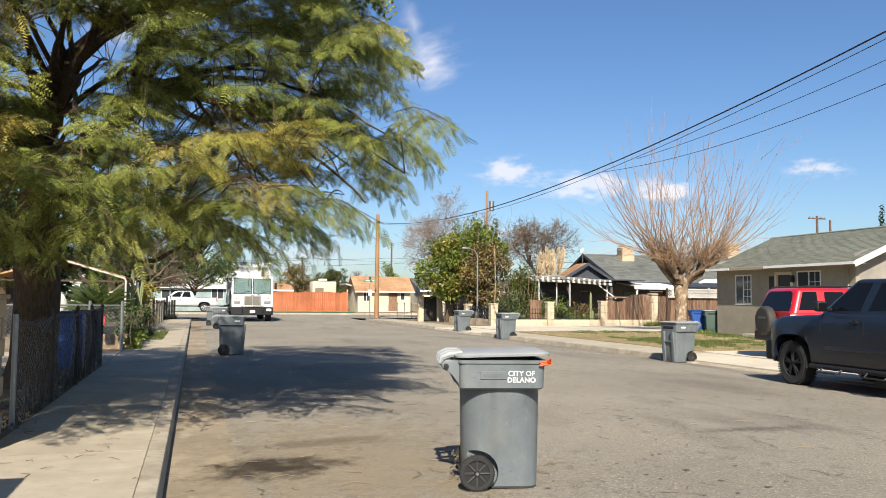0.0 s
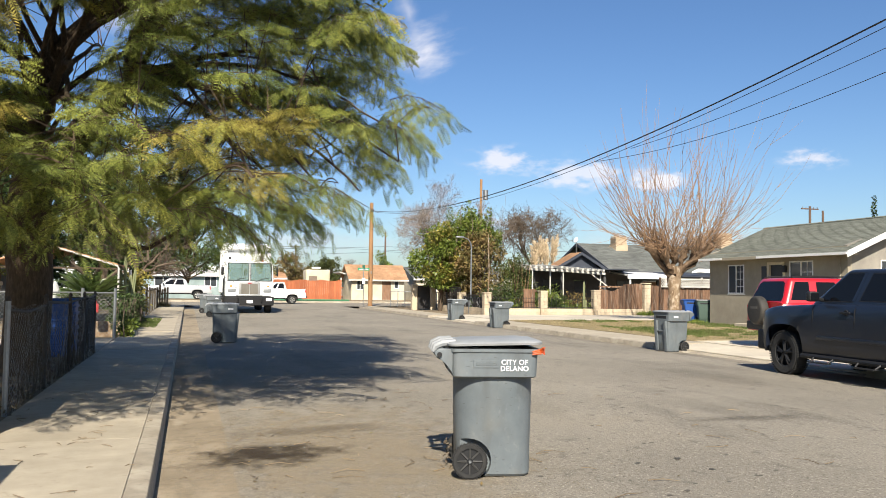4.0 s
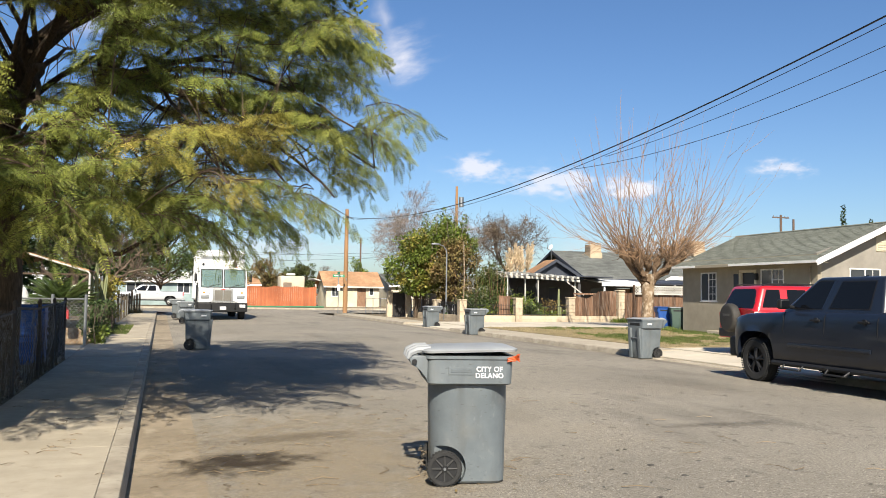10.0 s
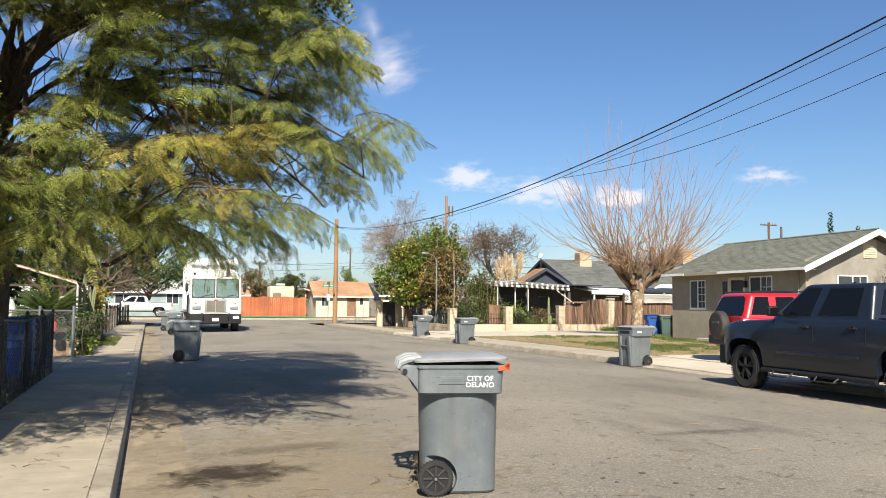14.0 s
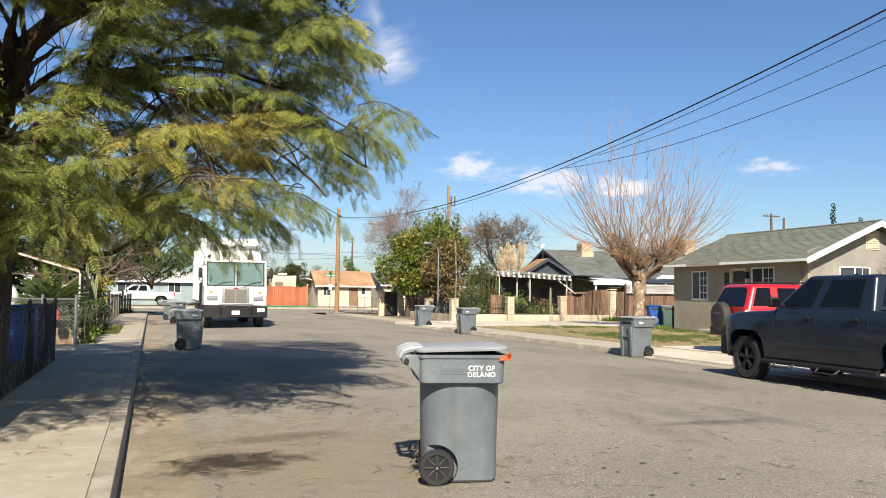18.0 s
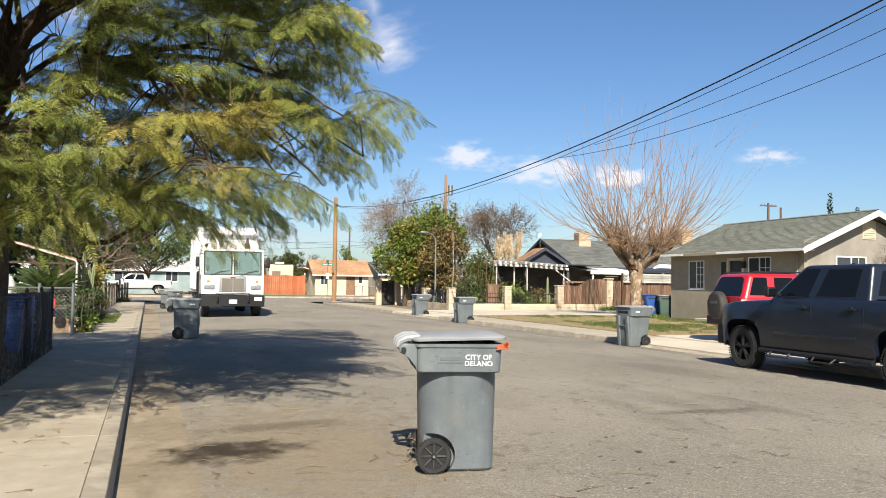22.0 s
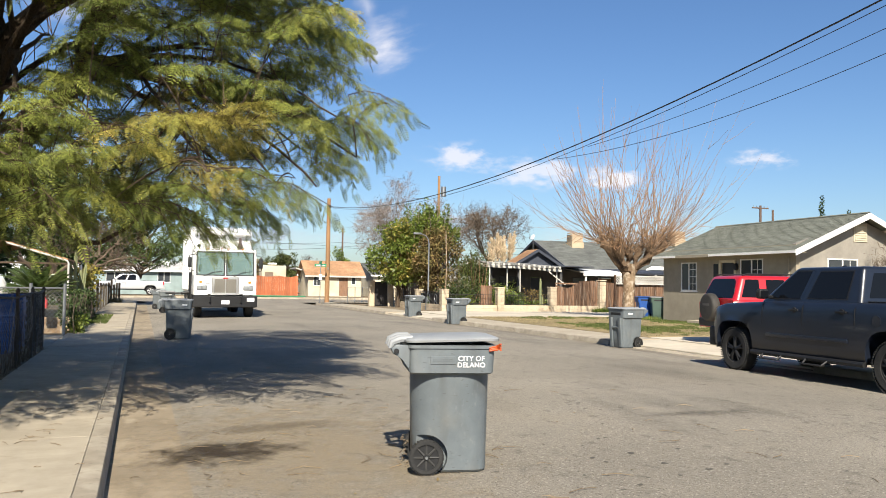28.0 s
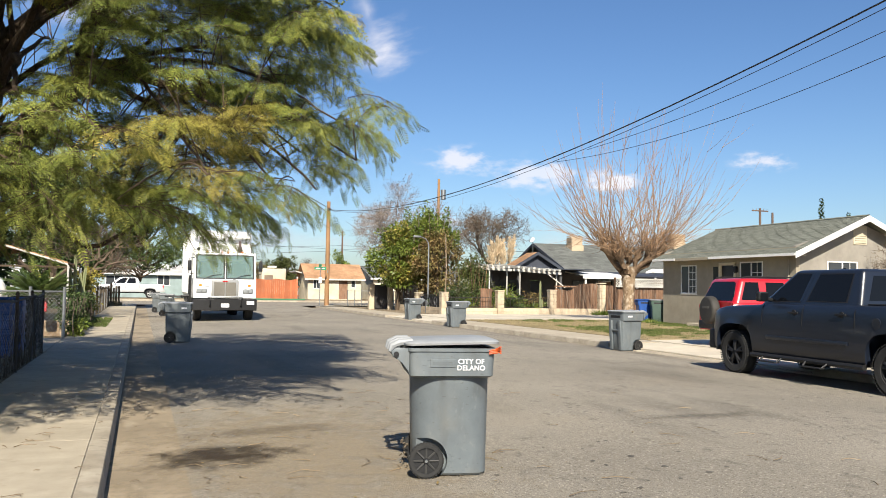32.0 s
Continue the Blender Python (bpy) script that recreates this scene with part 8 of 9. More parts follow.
for x, y, h in ((120.3, 120.0, 20.2), (126.0, 119.0, 17.6)):
    c = thing("cypress", "dark narrow cypress in the distance", "tree", pose(x, y, 0))
    r_ = random.Random(int(x))
    part("trunk", cyl(B(), (0, 0, 0), (0, 0, h * 0.8), 0.25, 0.08, 8), BARK, c)
    leaf_mass(c, "crown", [(r_.uniform(-0.12, 0.12), r_.uniform(-0.12, 0.12), 2 + (h - 2) * k / 22, 0.85 * (1 - k / 23) + 0.15) for k in range(22)], 6000, 0.4, LEAF_DARK, int(h))


def pampas(x, y, n, seed):
    t = thing("pampas_grass", "clump of pampas grass with tall tan plumes", "grass", pose(x, y, 0.15))
    r = np.random.default_rng(seed)
    bm, bp = B(), B()
    for k in range(n):
        a = r.uniform(0, 6.28)
        s = r.uniform(0.1, 0.75)
        e = Vector((math.cos(a) * s, math.sin(a) * s, r.uniform(2.5, 3.8)))
        tube(bm, [(e.x * 0.2, e.y * 0.2, 0), e * 0.6, e], 0.012, 4)
        top = e + Vector((math.cos(a) * 0.15, math.sin(a) * 0.15, r.uniform(1.2, 1.7)))
        pts = [e.lerp(top, u) for u in (0, 0.15, 0.4, 0.7, 1.0)]
        for w_ in range(100):
            u = r.uniform(0.0, 0.97)
            q0 = e.lerp(top, u)
            g = Vector((r.normal(0, 0.55), r.normal(0, 0.55), 1.0)).normalized() * (0.30 * (1 - u) ** 0.5 + 0.10)
            tube(bp, [q0, q0 + g * 0.55, q0 + g], [0.014, 0.022, 0.004], 3)
    part("stalk_bundle", bm, PLUME, t)
    part("plume_bundle", bp, PLUME, t, "tan feathery plumes")
    v = []
    for k in range(260):
        a = r.uniform(0, 6.28)
        L = r.uniform(1.2, 2.2)
        c, s_ = math.cos(a), math.sin(a)
        for u0, u1 in ((0, 0.5), (0.5, 1)):
            for u, w in ((u0, -1), (u0, 1), (u1, 1), (u1, -1)):
                d = L * u * 0.6
                wd = 0.02 * (1 - u) * w
                v.append((c * d - s_ * wd, s_ * d + c * wd, L * (u * 1.3 - u * u * 0.8)))
    me = mesh_arrays("blades", v, np.arange(len(v)).reshape(-1, 4))
    me.materials.append(LEAF_GOLD)
    part("blades", me, None, t, "dry arching blades")
    return t


pampas(23.2, 52.6, 15, 3)
pampas(24.4, 53.4, 9, 4)


def spiky(name, label, x, y, z, n, L, mat_, seed, arch=0.6):
    """A rosette of arching leaves: sago palm, agave."""
    t = thing(name, label, "plant", pose(x, y, z))
    r = np.random.default_rng(seed)
    v, f = [], []
    for k in range(n):
        a = r.uniform(0, 6.28)
        up = r.uniform(0.25, 1.15)
        l = L * r.uniform(0.75, 1.1)
        c, s_ = math.cos(a), math.sin(a)

        def at(u):
            q = l * u
            return np.array([c * q * math.cos(up) * 1.0, s_ * q * math.cos(up), q * math.sin(up) - arch * l * u * u * 0.6])
        side = np.array([-s_, c, 0])
        for i in range(16):
            u = 0.12 + 0.88 * i / 16
            for sg in (1, -1):
                p = at(u)
                d = (at(min(1, u + 0.06)) - p) * 2.2 + side * sg * l * 0.16 * (1 - 0.5 * u) + np.array([0, 0, -0.02])
                w = (at(min(1, u + 0.05)) - p) * 0.55
                k0 = len(v)
                v += [p, p + w * 1.3 + np.array([0, 0, 0.012]), p + d + w * 0.2, p + d - np.array([0, 0, 0.01])]
                f.append((k0, k0 + 1, k0 + 2, k0 + 3))
    me = mesh_arrays("leaves", v, f)
    me.materials.append(mat_)
    part("leaves", me, None, t)
    part("stem", cyl(B(), (0, 0, -z + 0.05), (0, 0, 0.1), 0.16, 0.12, 10), BARK, t)
    return t


spiky("sago_palm", "dark green sago palm with arching fronds in the yard", -2.85, 27.6, 1.05, 85, 1.3, LEAF_SAGO, 8, 0.35)
spiky("agave", "spiky green agave behind the railing", 17.6, 44.0, 0.5, 26, 0.8, LEAF_BUSH, 9, 0.3)
spiky("agave", "spiky green agave behind the railing", 20.6, 44.2, 0.5, 26, 0.8, LEAF_DARK, 10, 0.3)
spiky("agave", "spiky green agave behind the railing", 19.8, 45.0, 0.7, 26, 0.8, LEAF_DARK, 11, 0.3)


def cactus(x, y, h, label, arms=((0, 0, 1.0), (0.15, 0.1, 0.72), (-0.14, 0.05, 0.85), (0.05, -0.18, 0.6), (0.27, -0.05, 0.8), (-0.3, -0.1, 0.55))):
    t = thing("column_cactus", label, "cactus", pose(x, y, 0.1))
    for dx, dy, hh in arms:
        hh *= h
        n = 12
        rings = []
        for z, q in ((0, 0.05), (hh * 0.5, 0.06), (hh * 0.9, 0.055), (hh * 0.98, 0.035), (hh, 0.008)):
            rings.append([(dx * (0.7 + 0.3 * z) + math.cos(2 * math.pi * i / n) * q * (1.18 if i % 2 else 0.82), dy + math.sin(2 * math.pi * i / n) * q * (1.18 if i % 2 else 0.82), z) for i in range(n)])
        part("column", loft(B(), rings), CACTUS, t)
    return t


cactus(-2.27, 33.0, 2.55, "clump of tall ribbed column cactus beside the fence")
cactus(22.95, 45.0, 2.0, "slim green column cactus behind the railing", ((0, 0, 1.0), (0.18, 0.1, 0.45)))
hedge = thing("ivy_hedge", "dark green ivy grown over the chain-link fence", "hedge")
rh = random.Random(8)
leaf_mass(hedge, "leaves", [(-1.84 + rh.uniform(-0.12, 0.16), 23.4 + rh.uniform(0, 9.5), 0.2 + rh.uniform(0, 0.85), rh.uniform(0.12, 0.24)) for _ in range(60)], 5600, 0.11, LEAF_DARK, 61)
leaf_mass(hedge, "low_leaves", [(-1.62 + rh.uniform(-0.1, 0.15), 23.6 + rh.uniform(0, 1.2), 0.2 + rh.uniform(0, 0.25), 0.16) for _ in range(12)], 900, 0.1, LEAF_BUSH, 62)
bm = B()
for k in range(60):
    y = 23.3 + rh.uniform(0, 9.5)
    x = -1.75 + rh.uniform(-0.1, 0.2)
    tube(bm, [(x, y, 0.1), (x + rh.uniform(-0.1, 0.1), y + rh.uniform(-0.2, 0.2), 0.6), (x + rh.uniform(-0.15, 0.15), y + rh.uniform(-0.3, 0.3), 1.15)], [0.012, 0.009, 0.005], 4)
part("stems", bm, TWIG_GREY, hedge)
yellow = thing("yellow_shrub", "yellow-green shrub beside the fence", "shrub")
leaf_mass(yellow, "leaves", [(-2.1 + rh.uniform(-0.3, 0.3), 37 + rh.uniform(-0.6, 0.6), 0.6 + rh.uniform(0, 1.3), 0.3) for _ in range(14)], 1400, 0.13, LEAF_GOLD, 63)


def bamboo(x, y, n, h, seed):
    t = thing("bamboo_clump", "clump of slim green bamboo behind the low wall", "bamboo", pose(x, y, 0.15))
    r = np.random.default_rng(seed)
    pos, dirs = [], []
    for k in range(n):
        b = np.array([r.normal(0, 0.45), r.normal(0, 0.25), 0])
        e = b + np.array([r.normal(0, 0.3), r.normal(0, 0.2), h * r.uniform(0.6, 1.05)])
        pts = bezier(b, (b + e) / 2 + np.array([0, 0, 0.2]), e, 5)
        part("cane", tube(B(), [Vector(p) for p in pts], [0.014, 0.013, 0.011, 0.008, 0.004], 5), SHOOT if k % 3 == 0 else LEAF_BUSH, t)
        for j in range(26):
            u = r.uniform(0.2, 1.0)
            pos.append(b + (e - b) * u + r.normal(0, 0.09, 3))
            dirs.append(np.array([r.normal(0, 1), r.normal(0, 1), -0.3]))
    m = len(pos)
    tv = np.array([(0, 0, 0), (0.4, 0.1, 0.02), (1, 0, -0.2), (0.4, -0.1, 0.02)])
    v, f = strewn(tv, [(0, 1, 2, 3)], np.array(pos), turns(np.array(dirs), r), r.uniform(0.14, 0.28, m))
    me = mesh_arrays("leaf_spray", v, f)
    me.materials.append(LEAF_OLIVE)
    tagged(part("leaf_spray", me, None, t), kind="stuff")


bamboo(19.2, 46.4, 20, 3.6, 91)
bamboo(18.4, 46.2, 14, 2.6, 92)
for k, (x, y, z, L, m_) in enumerate(((22.4, 45.0, 0.45, 0.6, LEAF_BUSH), (21.3, 44.6, 0.4, 0.55, LEAF_SAGO), (23.9, 45.4, 0.5, 0.7, LEAF_BUSH), (22.0, 46.2, 0.8, 0.8, LEAF_SAGO), (24.6, 46.0, 0.7, 0.6, LEAF_SAGO))):
    spiky("potted_plant", "leafy green plant on the porch front behind the railing", x, y, z, 30, L, m_, 120 + k, 0.5)
leafy_tree("dense dark shrub between the houses", 24.6, 58.0, 0.2, 3.4, 3.0, 1.6, 7000, 0.2, LEAF_DARK, 71, 50, "evergreen_shrub", 0.1)
# Added shrubs cover the sunlit side wall in place of its shade.
leafy_tree("dark shrub added to darken the wall beside the porch", 27.2, 52.9, 0.2, 2.5, 0.9, 0.8, 2600, 0.16, LEAF_DARK, 72, 24, "evergreen_shrub", 0.06)
for y in (55.0, 58.4):
    leafy_tree("dark shrub added to darken the side wall of the bungalow", 27.4, y, 0.2, 2.7, 0.7, 1.7, 3000, 0.16, LEAF_DARK, int(y), 26, "evergreen_shrub", 0.06)
lemon = [o for o in scene.objects if o.name == "leafy_tree"][0]
rl = random.Random(5)
leaf_mass(lemon, "young_foliage", clumps(rl, 15.3, 49.2, 2.3, 5.4, 1.9, 1.4, 26, 0.2, 0.4), 2200, 0.2, LEAF_GOLD, 81, label="yellow-green young leaves")
for k in range(20):
    x0, y0, z0, dx = rl.uniform(14.4, 19.0), rl.uniform(48.6, 51.0), rl.uniform(4.0, 5.0), rl.uniform(-0.3, 0.35)
    h0 = rl.uniform(1.0, 2.5) * (1.0 if 16.0 < x0 < 18.6 else 0.6)
    part("upright_shoot", tube(B(), [(x0, y0, z0 - 0.8), (x0 + dx * 0.5, y0, z0 + h0 * 0.5), (x0 + dx, y0, z0 + h0)], [0.03, 0.02, 0.006], 5), TWIG_PALE, lemon)
    leaf_mass(lemon, "shoot_foliage", [(x0 + dx * u, y0, z0 + h0 * u, 0.30 - 0.17 * u) for u in (0, 0.2, 0.4, 0.6, 0.8, 1.0)], 260, 0.2, LEAF_BUSH, 300 + k)



# ---- near side: chain-link fence, yard, clutter ----


def chain_link(parent, p0, p1, z0, z1, cell=0.07, r=0.0032, name="mesh", mat_=None, sway=0.0):
    """Woven diamond wire between two points, as slim flat strips in one mesh; sway: how far it bellies out of line."""
    p0, p1 = np.array(p0, float), np.array(p1, float)
    L = np.linalg.norm(p1 - p0)
    u = (p1 - p0) / L
    n = np.array([-u[1], u[0]])
    H = z1 - z0
    v, f = [], []

    def at(a, w, off):
        belly = sway * (noise.noise(Vector((a * 0.9, w * 1.6, 2.0))) + 0.5 * noise.noise(Vector((a * 2.3, w * 2.0, 7.0))))
        drop = sway * 1.2 * (w - z0) / H * noise.noise(Vector((a * 1.1, 0.5, 4.0)))
        q = p0 + u * a + n * (off + belly)
        return q[0], q[1], w + drop
    pieces = 6 if sway else 1
    for s in (1, -1):
        k = -H
        while k < L:
            za, zb = (z0, z1) if s > 0 else (z1, z0)
            c0, c1 = max(k, 0), min(k + H, L)
            for j in range(pieces if c1 > c0 else 0):
                e0, e1 = c0 + (c1 - c0) * j / pieces, c0 + (c1 - c0) * (j + 1) / pieces
                w0, w1 = za + (zb - za) * (e0 - k) / H, za + (zb - za) * (e1 - k) / H
                k0 = len(v)
                v += [at(e0, w0 - r, r * s), at(e0, w0 + r * 1.2, r * s), at(e1, w1 + r * 1.2, r * s), at(e1, w1 - r, r * s)]
                f.append((k0, k0 + 1, k0 + 2, k0 + 3))
            k += cell * 1.35
    me = mesh_arrays(name, v, f)
    me.materials.append(mat_ or STEEL)
    return part(name, me, None, parent, "woven wire mesh")


fence = thing("chain_link_fence", "old chain-link fence with steel posts and dark screening strips", "fence")
FX = -1.83
# Rusty steel, its colour also darkened for the fence standing in tree shade.
RUSTY_SHADE = mat("rusty_steel", (0.088, 0.076, 0.068), (0.056, 0.044, 0.036), 20, 0.75, metal=0.3, bump=0.2)
for y in (9.75, 12.2, 14.6, 16.5, 18.3):
    part("post", cyl(B(), (FX, y, 0.05), (FX, y, 1.36), 0.028, seg=10), STEEL if y < 12 else RUSTY_SHADE, fence, "weathered steel post")
    part("post_cap", cyl(B(), (FX, y, 1.36), (FX, y, 1.41), 0.036, 0.015, 10), RUSTY_SHADE, fence)
for a, b, h in ((9.75, 12.2, 1.26), (12.2, 16.5, 1.30), (16.5, 18.3, 1.33)):
    part("top_rail", tube(B(), [(FX, a, h), (FX, (a + b) / 2, h - 0.05), (FX, b, h)], 0.02, 6), RUSTY_SHADE, fence)
chain_link(fence, (FX, 9.75), (FX, 18.3), 0.15, 1.27, 0.062, r=0.0034, mat_=mat("dull_galvanised_wire", (0.30, 0.30, 0.285), (0.17, 0.165, 0.15), 6, 0.6, metal=0.2, bump=0), sway=0.09)
STRIP = mat("dark_screen_strip", (0.028, 0.028, 0.036), (0.044, 0.04, 0.044), 8, 0.8, bump=0.2, rand=0.3)
STRIP_DRY = mat("dry_vine", (0.104, 0.084, 0.06), (0.064, 0.052, 0.036), 8, 0.9, bump=0.3, rand=0.3)
rf = random.Random(12)
for k in range(13):
    y = 16.8 + k * 0.102
    w = rf.uniform(0.03, 0.075)
    if rf.random() < 0.55:
        continue
    part("screen_strip", prism(B(), [(y, 0.17 + rf.uniform(0, 0.1)), (y + w, 0.17 + rf.uniform(0, 0.1)), (y + w + rf.uniform(-0.03, 0.03), 1.2 + rf.uniform(-0.1, 0.08)), (y + rf.uniform(-0.03, 0.03), 1.2 + rf.uniform(-0.1, 0.08))], "x", FX - 0.014, FX - 0.008), STRIP, fence, smooth=0)
bm = B()
for k in range(90):
    y = rf.uniform(9.9, 18.2)
    z = 0.15
    pts = [(FX + rf.uniform(-0.02, 0.02), y, z)]
    for j in range(4):
        pts.append((FX + rf.uniform(-0.03, 0.03), pts[-1][1] + rf.uniform(-0.10, 0.10), pts[-1][2] + rf.uniform(0.12, 0.34)))
    tube(bm, pts, [0.005, 0.004, 0.0035, 0.003, 0.002], 4)
part("dry_vines", bm, STRIP_DRY, fence, "dry vine stems woven in the mesh")
v = []
rn = np.random.default_rng(3)
n = 2600
pos = np.column_stack([FX - np.abs(rn.normal(0.0, 0.30, n)) + 0.05, rn.uniform(9.6, 18.2, n), 0.15 + np.abs(rn.normal(0, 0.07, n))])
tv = np.array([(0, 0, 0), (0.5, 0.3, 0), (1, 0, 0), (0.5, -0.3, 0)])
vv, ff = strewn(tv, [(0, 1, 2, 3)], pos, turns(rn.normal(0, 1, (n, 3)), rn), rn.uniform(0.02, 0.06, n))
me = mesh_arrays("dry_leaves", vv, ff)
me.materials.append(DEAD_LEAF)
part("dry_leaves", me, None, fence, "dead leaves heaped along the mesh")

gate = thing("chain_link_gate", "chain-link gate panel across the yard entrance", "gate")
for x in (-1.83, -2.62, -3.6):
    part("post", cyl(B(), (x, 23.2, 0.05), (x, 23.2, 1.45), 0.04, seg=10), STEEL, gate)
part("top_rail", tube(B(), [(-1.83, 23.2, 1.33), (-9, 23.2, 1.33)], 0.022, 6), STEEL, gate)
chain_link(gate, (-9, 23.2), (-1.83, 23.2), 0.2, 1.33, 0.08)
fence2 = thing("wire_fence", "leaning wire fence with weathered wooden stakes", "fence")
for k in range(22):
    y = 33 + 1.15 * k
    part("stake", box(B(), -1.95, -1.86, y - 0.05, y + 0.05, 0.05, 1.15 + rf.uniform(-0.15, 0.15), 0.01), STRIP_DRY if k % 3 else STEEL, fence2)
chain_link(fence2, (-1.9, 33), (-1.9, 58), 0.15, 1.1, 0.1)

# block pillar at the start of the fence
pillar = thing("block_wall", "buff concrete-block garden wall end", "wall")
me_b = close_bm(box(B(), -0.2, 0.2, -0.1, 0.1, 0.0, 0.19, 0.012, 2), "block", 30)
me_b.materials.append(BLOCK)
for c in range(7):
    for k in range(4):
        part("block", me_b, None, pillar, at=pose(-1.98, 9.32 - 0.41 * k - (0.2 if c % 2 else 0.0), 0.13 + 0.2 * c, 0, 0, 90))
part("mortar", box(B(), -2.07, -1.90, 7.7, 9.5, 0.1, 1.52), MORTAR, pillar)
part("cap", box(B(), -2.12, -1.85, 7.7, 9.55, 1.525, 1.57, 0.01), BLOCK, pillar)
# Unseen wall stub, added only for the shadow it casts on the pavement.
shade_wall = thing("block_wall", "unseen concrete-block wall stub added to shade the pavement", "wall")
for c in range(9):
    for k in range(3):
        part("block", me_b, None, shade_wall, at=pose(-1.98, 4.57 - 0.41 * k - (0.2 if c % 2 else 0.0), 0.13 + 0.2 * c, 0, 0, 90))
part("mortar", box(B(), -2.07, -1.90, 3.4, 4.75, 0.1, 1.92), MORTAR, shade_wall)
part("cap", box(B(), -2.12, -1.85, 3.4, 4.8, 1.925, 1.99, 0.01), BLOCK, shade_wall)


# carport and things in the yard
carport = thing("carport", "white steel carport with a curved roof edge", "carport")
part("post", cyl(B(), (-2.28, 30.0, 0.1), (-2.28, 30.0, 2.12), 0.035, seg=10), WHITE_DULL, carport)
part("roof_edge", tube(B(), [(-2.25, 30.0, 2.05), (-2.32, 30.0, 2.18), (-2.7, 30.0, 2.30), (-4.2, 30.0, 2.75)], 0.03, 8), WHITE_DULL, carport)
part("roof", prism(B(), [(-2.3, 2.2), (-4.3, 2.78), (-6.4, 2.2), (-6.4, 2.26), (-4.3, 2.84), (-2.3, 2.26)], "y", 30.0, 36.0), SHINGLE_TAN, carport, "brown carport roof")
for x in (-2.28, -6.35):
    part("post", cyl(B(), (x, 35.9, 0.1), (x, 35.9, 2.15), 0.05, seg=10), WHITE, carport)
part("beam", box(B(), -6.4, -2.3, 30.0, 30.06, 2.06, 2.12), BARK, carport, "dark timber beam")
# Dark wall colour stands in for the shade lying on this house.
yard_house = plain_house("low house behind the yard, its walls coloured dark for shade", -16.0, -6.5, 37.0, 46.0, 2.8, 4.2, STUCCO_GREY, SHINGLE_GREY, [(-8.6, -7.4, 1.0, 2.1), (-12, -10.5, 1.0, 2.1)])
tarp = thing("white_tarp", "crumpled white tarpaulin over a heap in the yard", "tarpaulin", pose(-4.4, 27.8, 0.1))
bm = B()
bmesh.ops.create_icosphere(bm, subdivisions=4, radius=1.0)
for v_ in bm.verts:
    c = v_.co.copy()
    k = 1 + 0.18 * noise.noise(c * 2.2) + 0.07 * noise.noise(c * 6)
    v_.co = Vector((c.x * 0.85 * k, c.y * 0.8 * k, max(0.0, c.z) * 1.62 * k))
part("sheet", bm, WHITE, tarp, smooth=60)
crate = thing("blue_crates", "stack of blue plastic crates behind the fence", "crate", pose(-2.35, 17.6, 0.13))
for k in range(4):
    bm = B()
    z = 0.28 * k
    for zz_ in (0.0, 0.13, 0.25):
        loft(bm, [rrect(0, 0, 0.27, 0.27, 0.03, z + zz_), rrect(0, 0, 0.285, 0.285, 0.03, z + zz_ + 0.01), rrect(0, 0, 0.285, 0.285, 0.03, z + zz_ + 0.035), rrect(0, 0, 0.265, 0.265, 0.03, z + zz_ + 0.045),
                  *([rrect(0, 0, 0.262, 0.262, 0.03, z + zz_ + 0.128)] if zz_ < 0.2 else [])], caps=False)
    part("crate", bm, CART_BLUE, crate)
tank = thing("dark_drum", "dark plastic drum beside the fence", "drum", pose(-2.22, 19.3, 0.13))
bm = tube(B(), [(0, 0, 0), (0, 0, 0.3), (0, 0, 0.32), (0, 0, 0.6), (0, 0, 0.62), (0, 0, 1.12)], [0.29, 0.30, 0.315, 0.315, 0.30, 0.29], 24, True)
part("shell", bm, BLACK, tank)
part("rim", tube(B(), [(0.29 * math.cos(a), 0.29 * math.sin(a), 1.12) for a in np.linspace(0, 2 * math.pi, 25)], 0.015, 5), BLACK, tank)
pot = thing("red_can", "small red plastic can hanging on the gate", "can", pose(-2.35, 23.3, 0.80))
part("can", box(B(), -0.12, 0.12, -0.08, 0.08, 0, 0.24, 0.04, 3), mat("red_plastic", (0.496, 0.04, 0.04), None, 8, 0.5), pot)
part("handle", tube(B(), [(-0.07, 0, 0.23), (-0.05, 0, 0.3), (0.05, 0, 0.3), (0.07, 0, 0.23)], 0.015, 6), mat("red_handle", (0.4, 0.032, 0.032), None, 8, 0.5), pot)
ply = thing("timber_board", "sunlit tan board leaning behind the gate", "board", pose(-2.1, 23.9, 0.14, -8, 0, 0))
part("board", box(B(), -0.38, 0.4, -0.015, 0.015, 0, 0.42, 0.004), BARK_TAN, ply)

# litter on the road: twigs and leaves
rt = np.random.default_rng(77)
bm = B()
for k in range(150):
    x, y = rt.uniform(-0.1, 6.5), rt.uniform(4.6, 11.5)
    if x > 3.0 and rt.random() < 0.6:
        continue
    a, L = rt.uniform(0, 6.28), rt.uniform(0.05, 0.30)
    z = road_z(x, y) + 0.012
    b = rt.uniform(-0.6, 0.6)
    p = [Vector((x, y, z)), Vector((x + math.cos(a) * L * 0.5, y + math.sin(a) * L * 0.5, z + 0.008)), Vector((x + math.cos(a + b) * L, y + math.sin(a + b) * L, z))]
    tube(bm, p, [0.004, 0.0035, 0.002], 4)
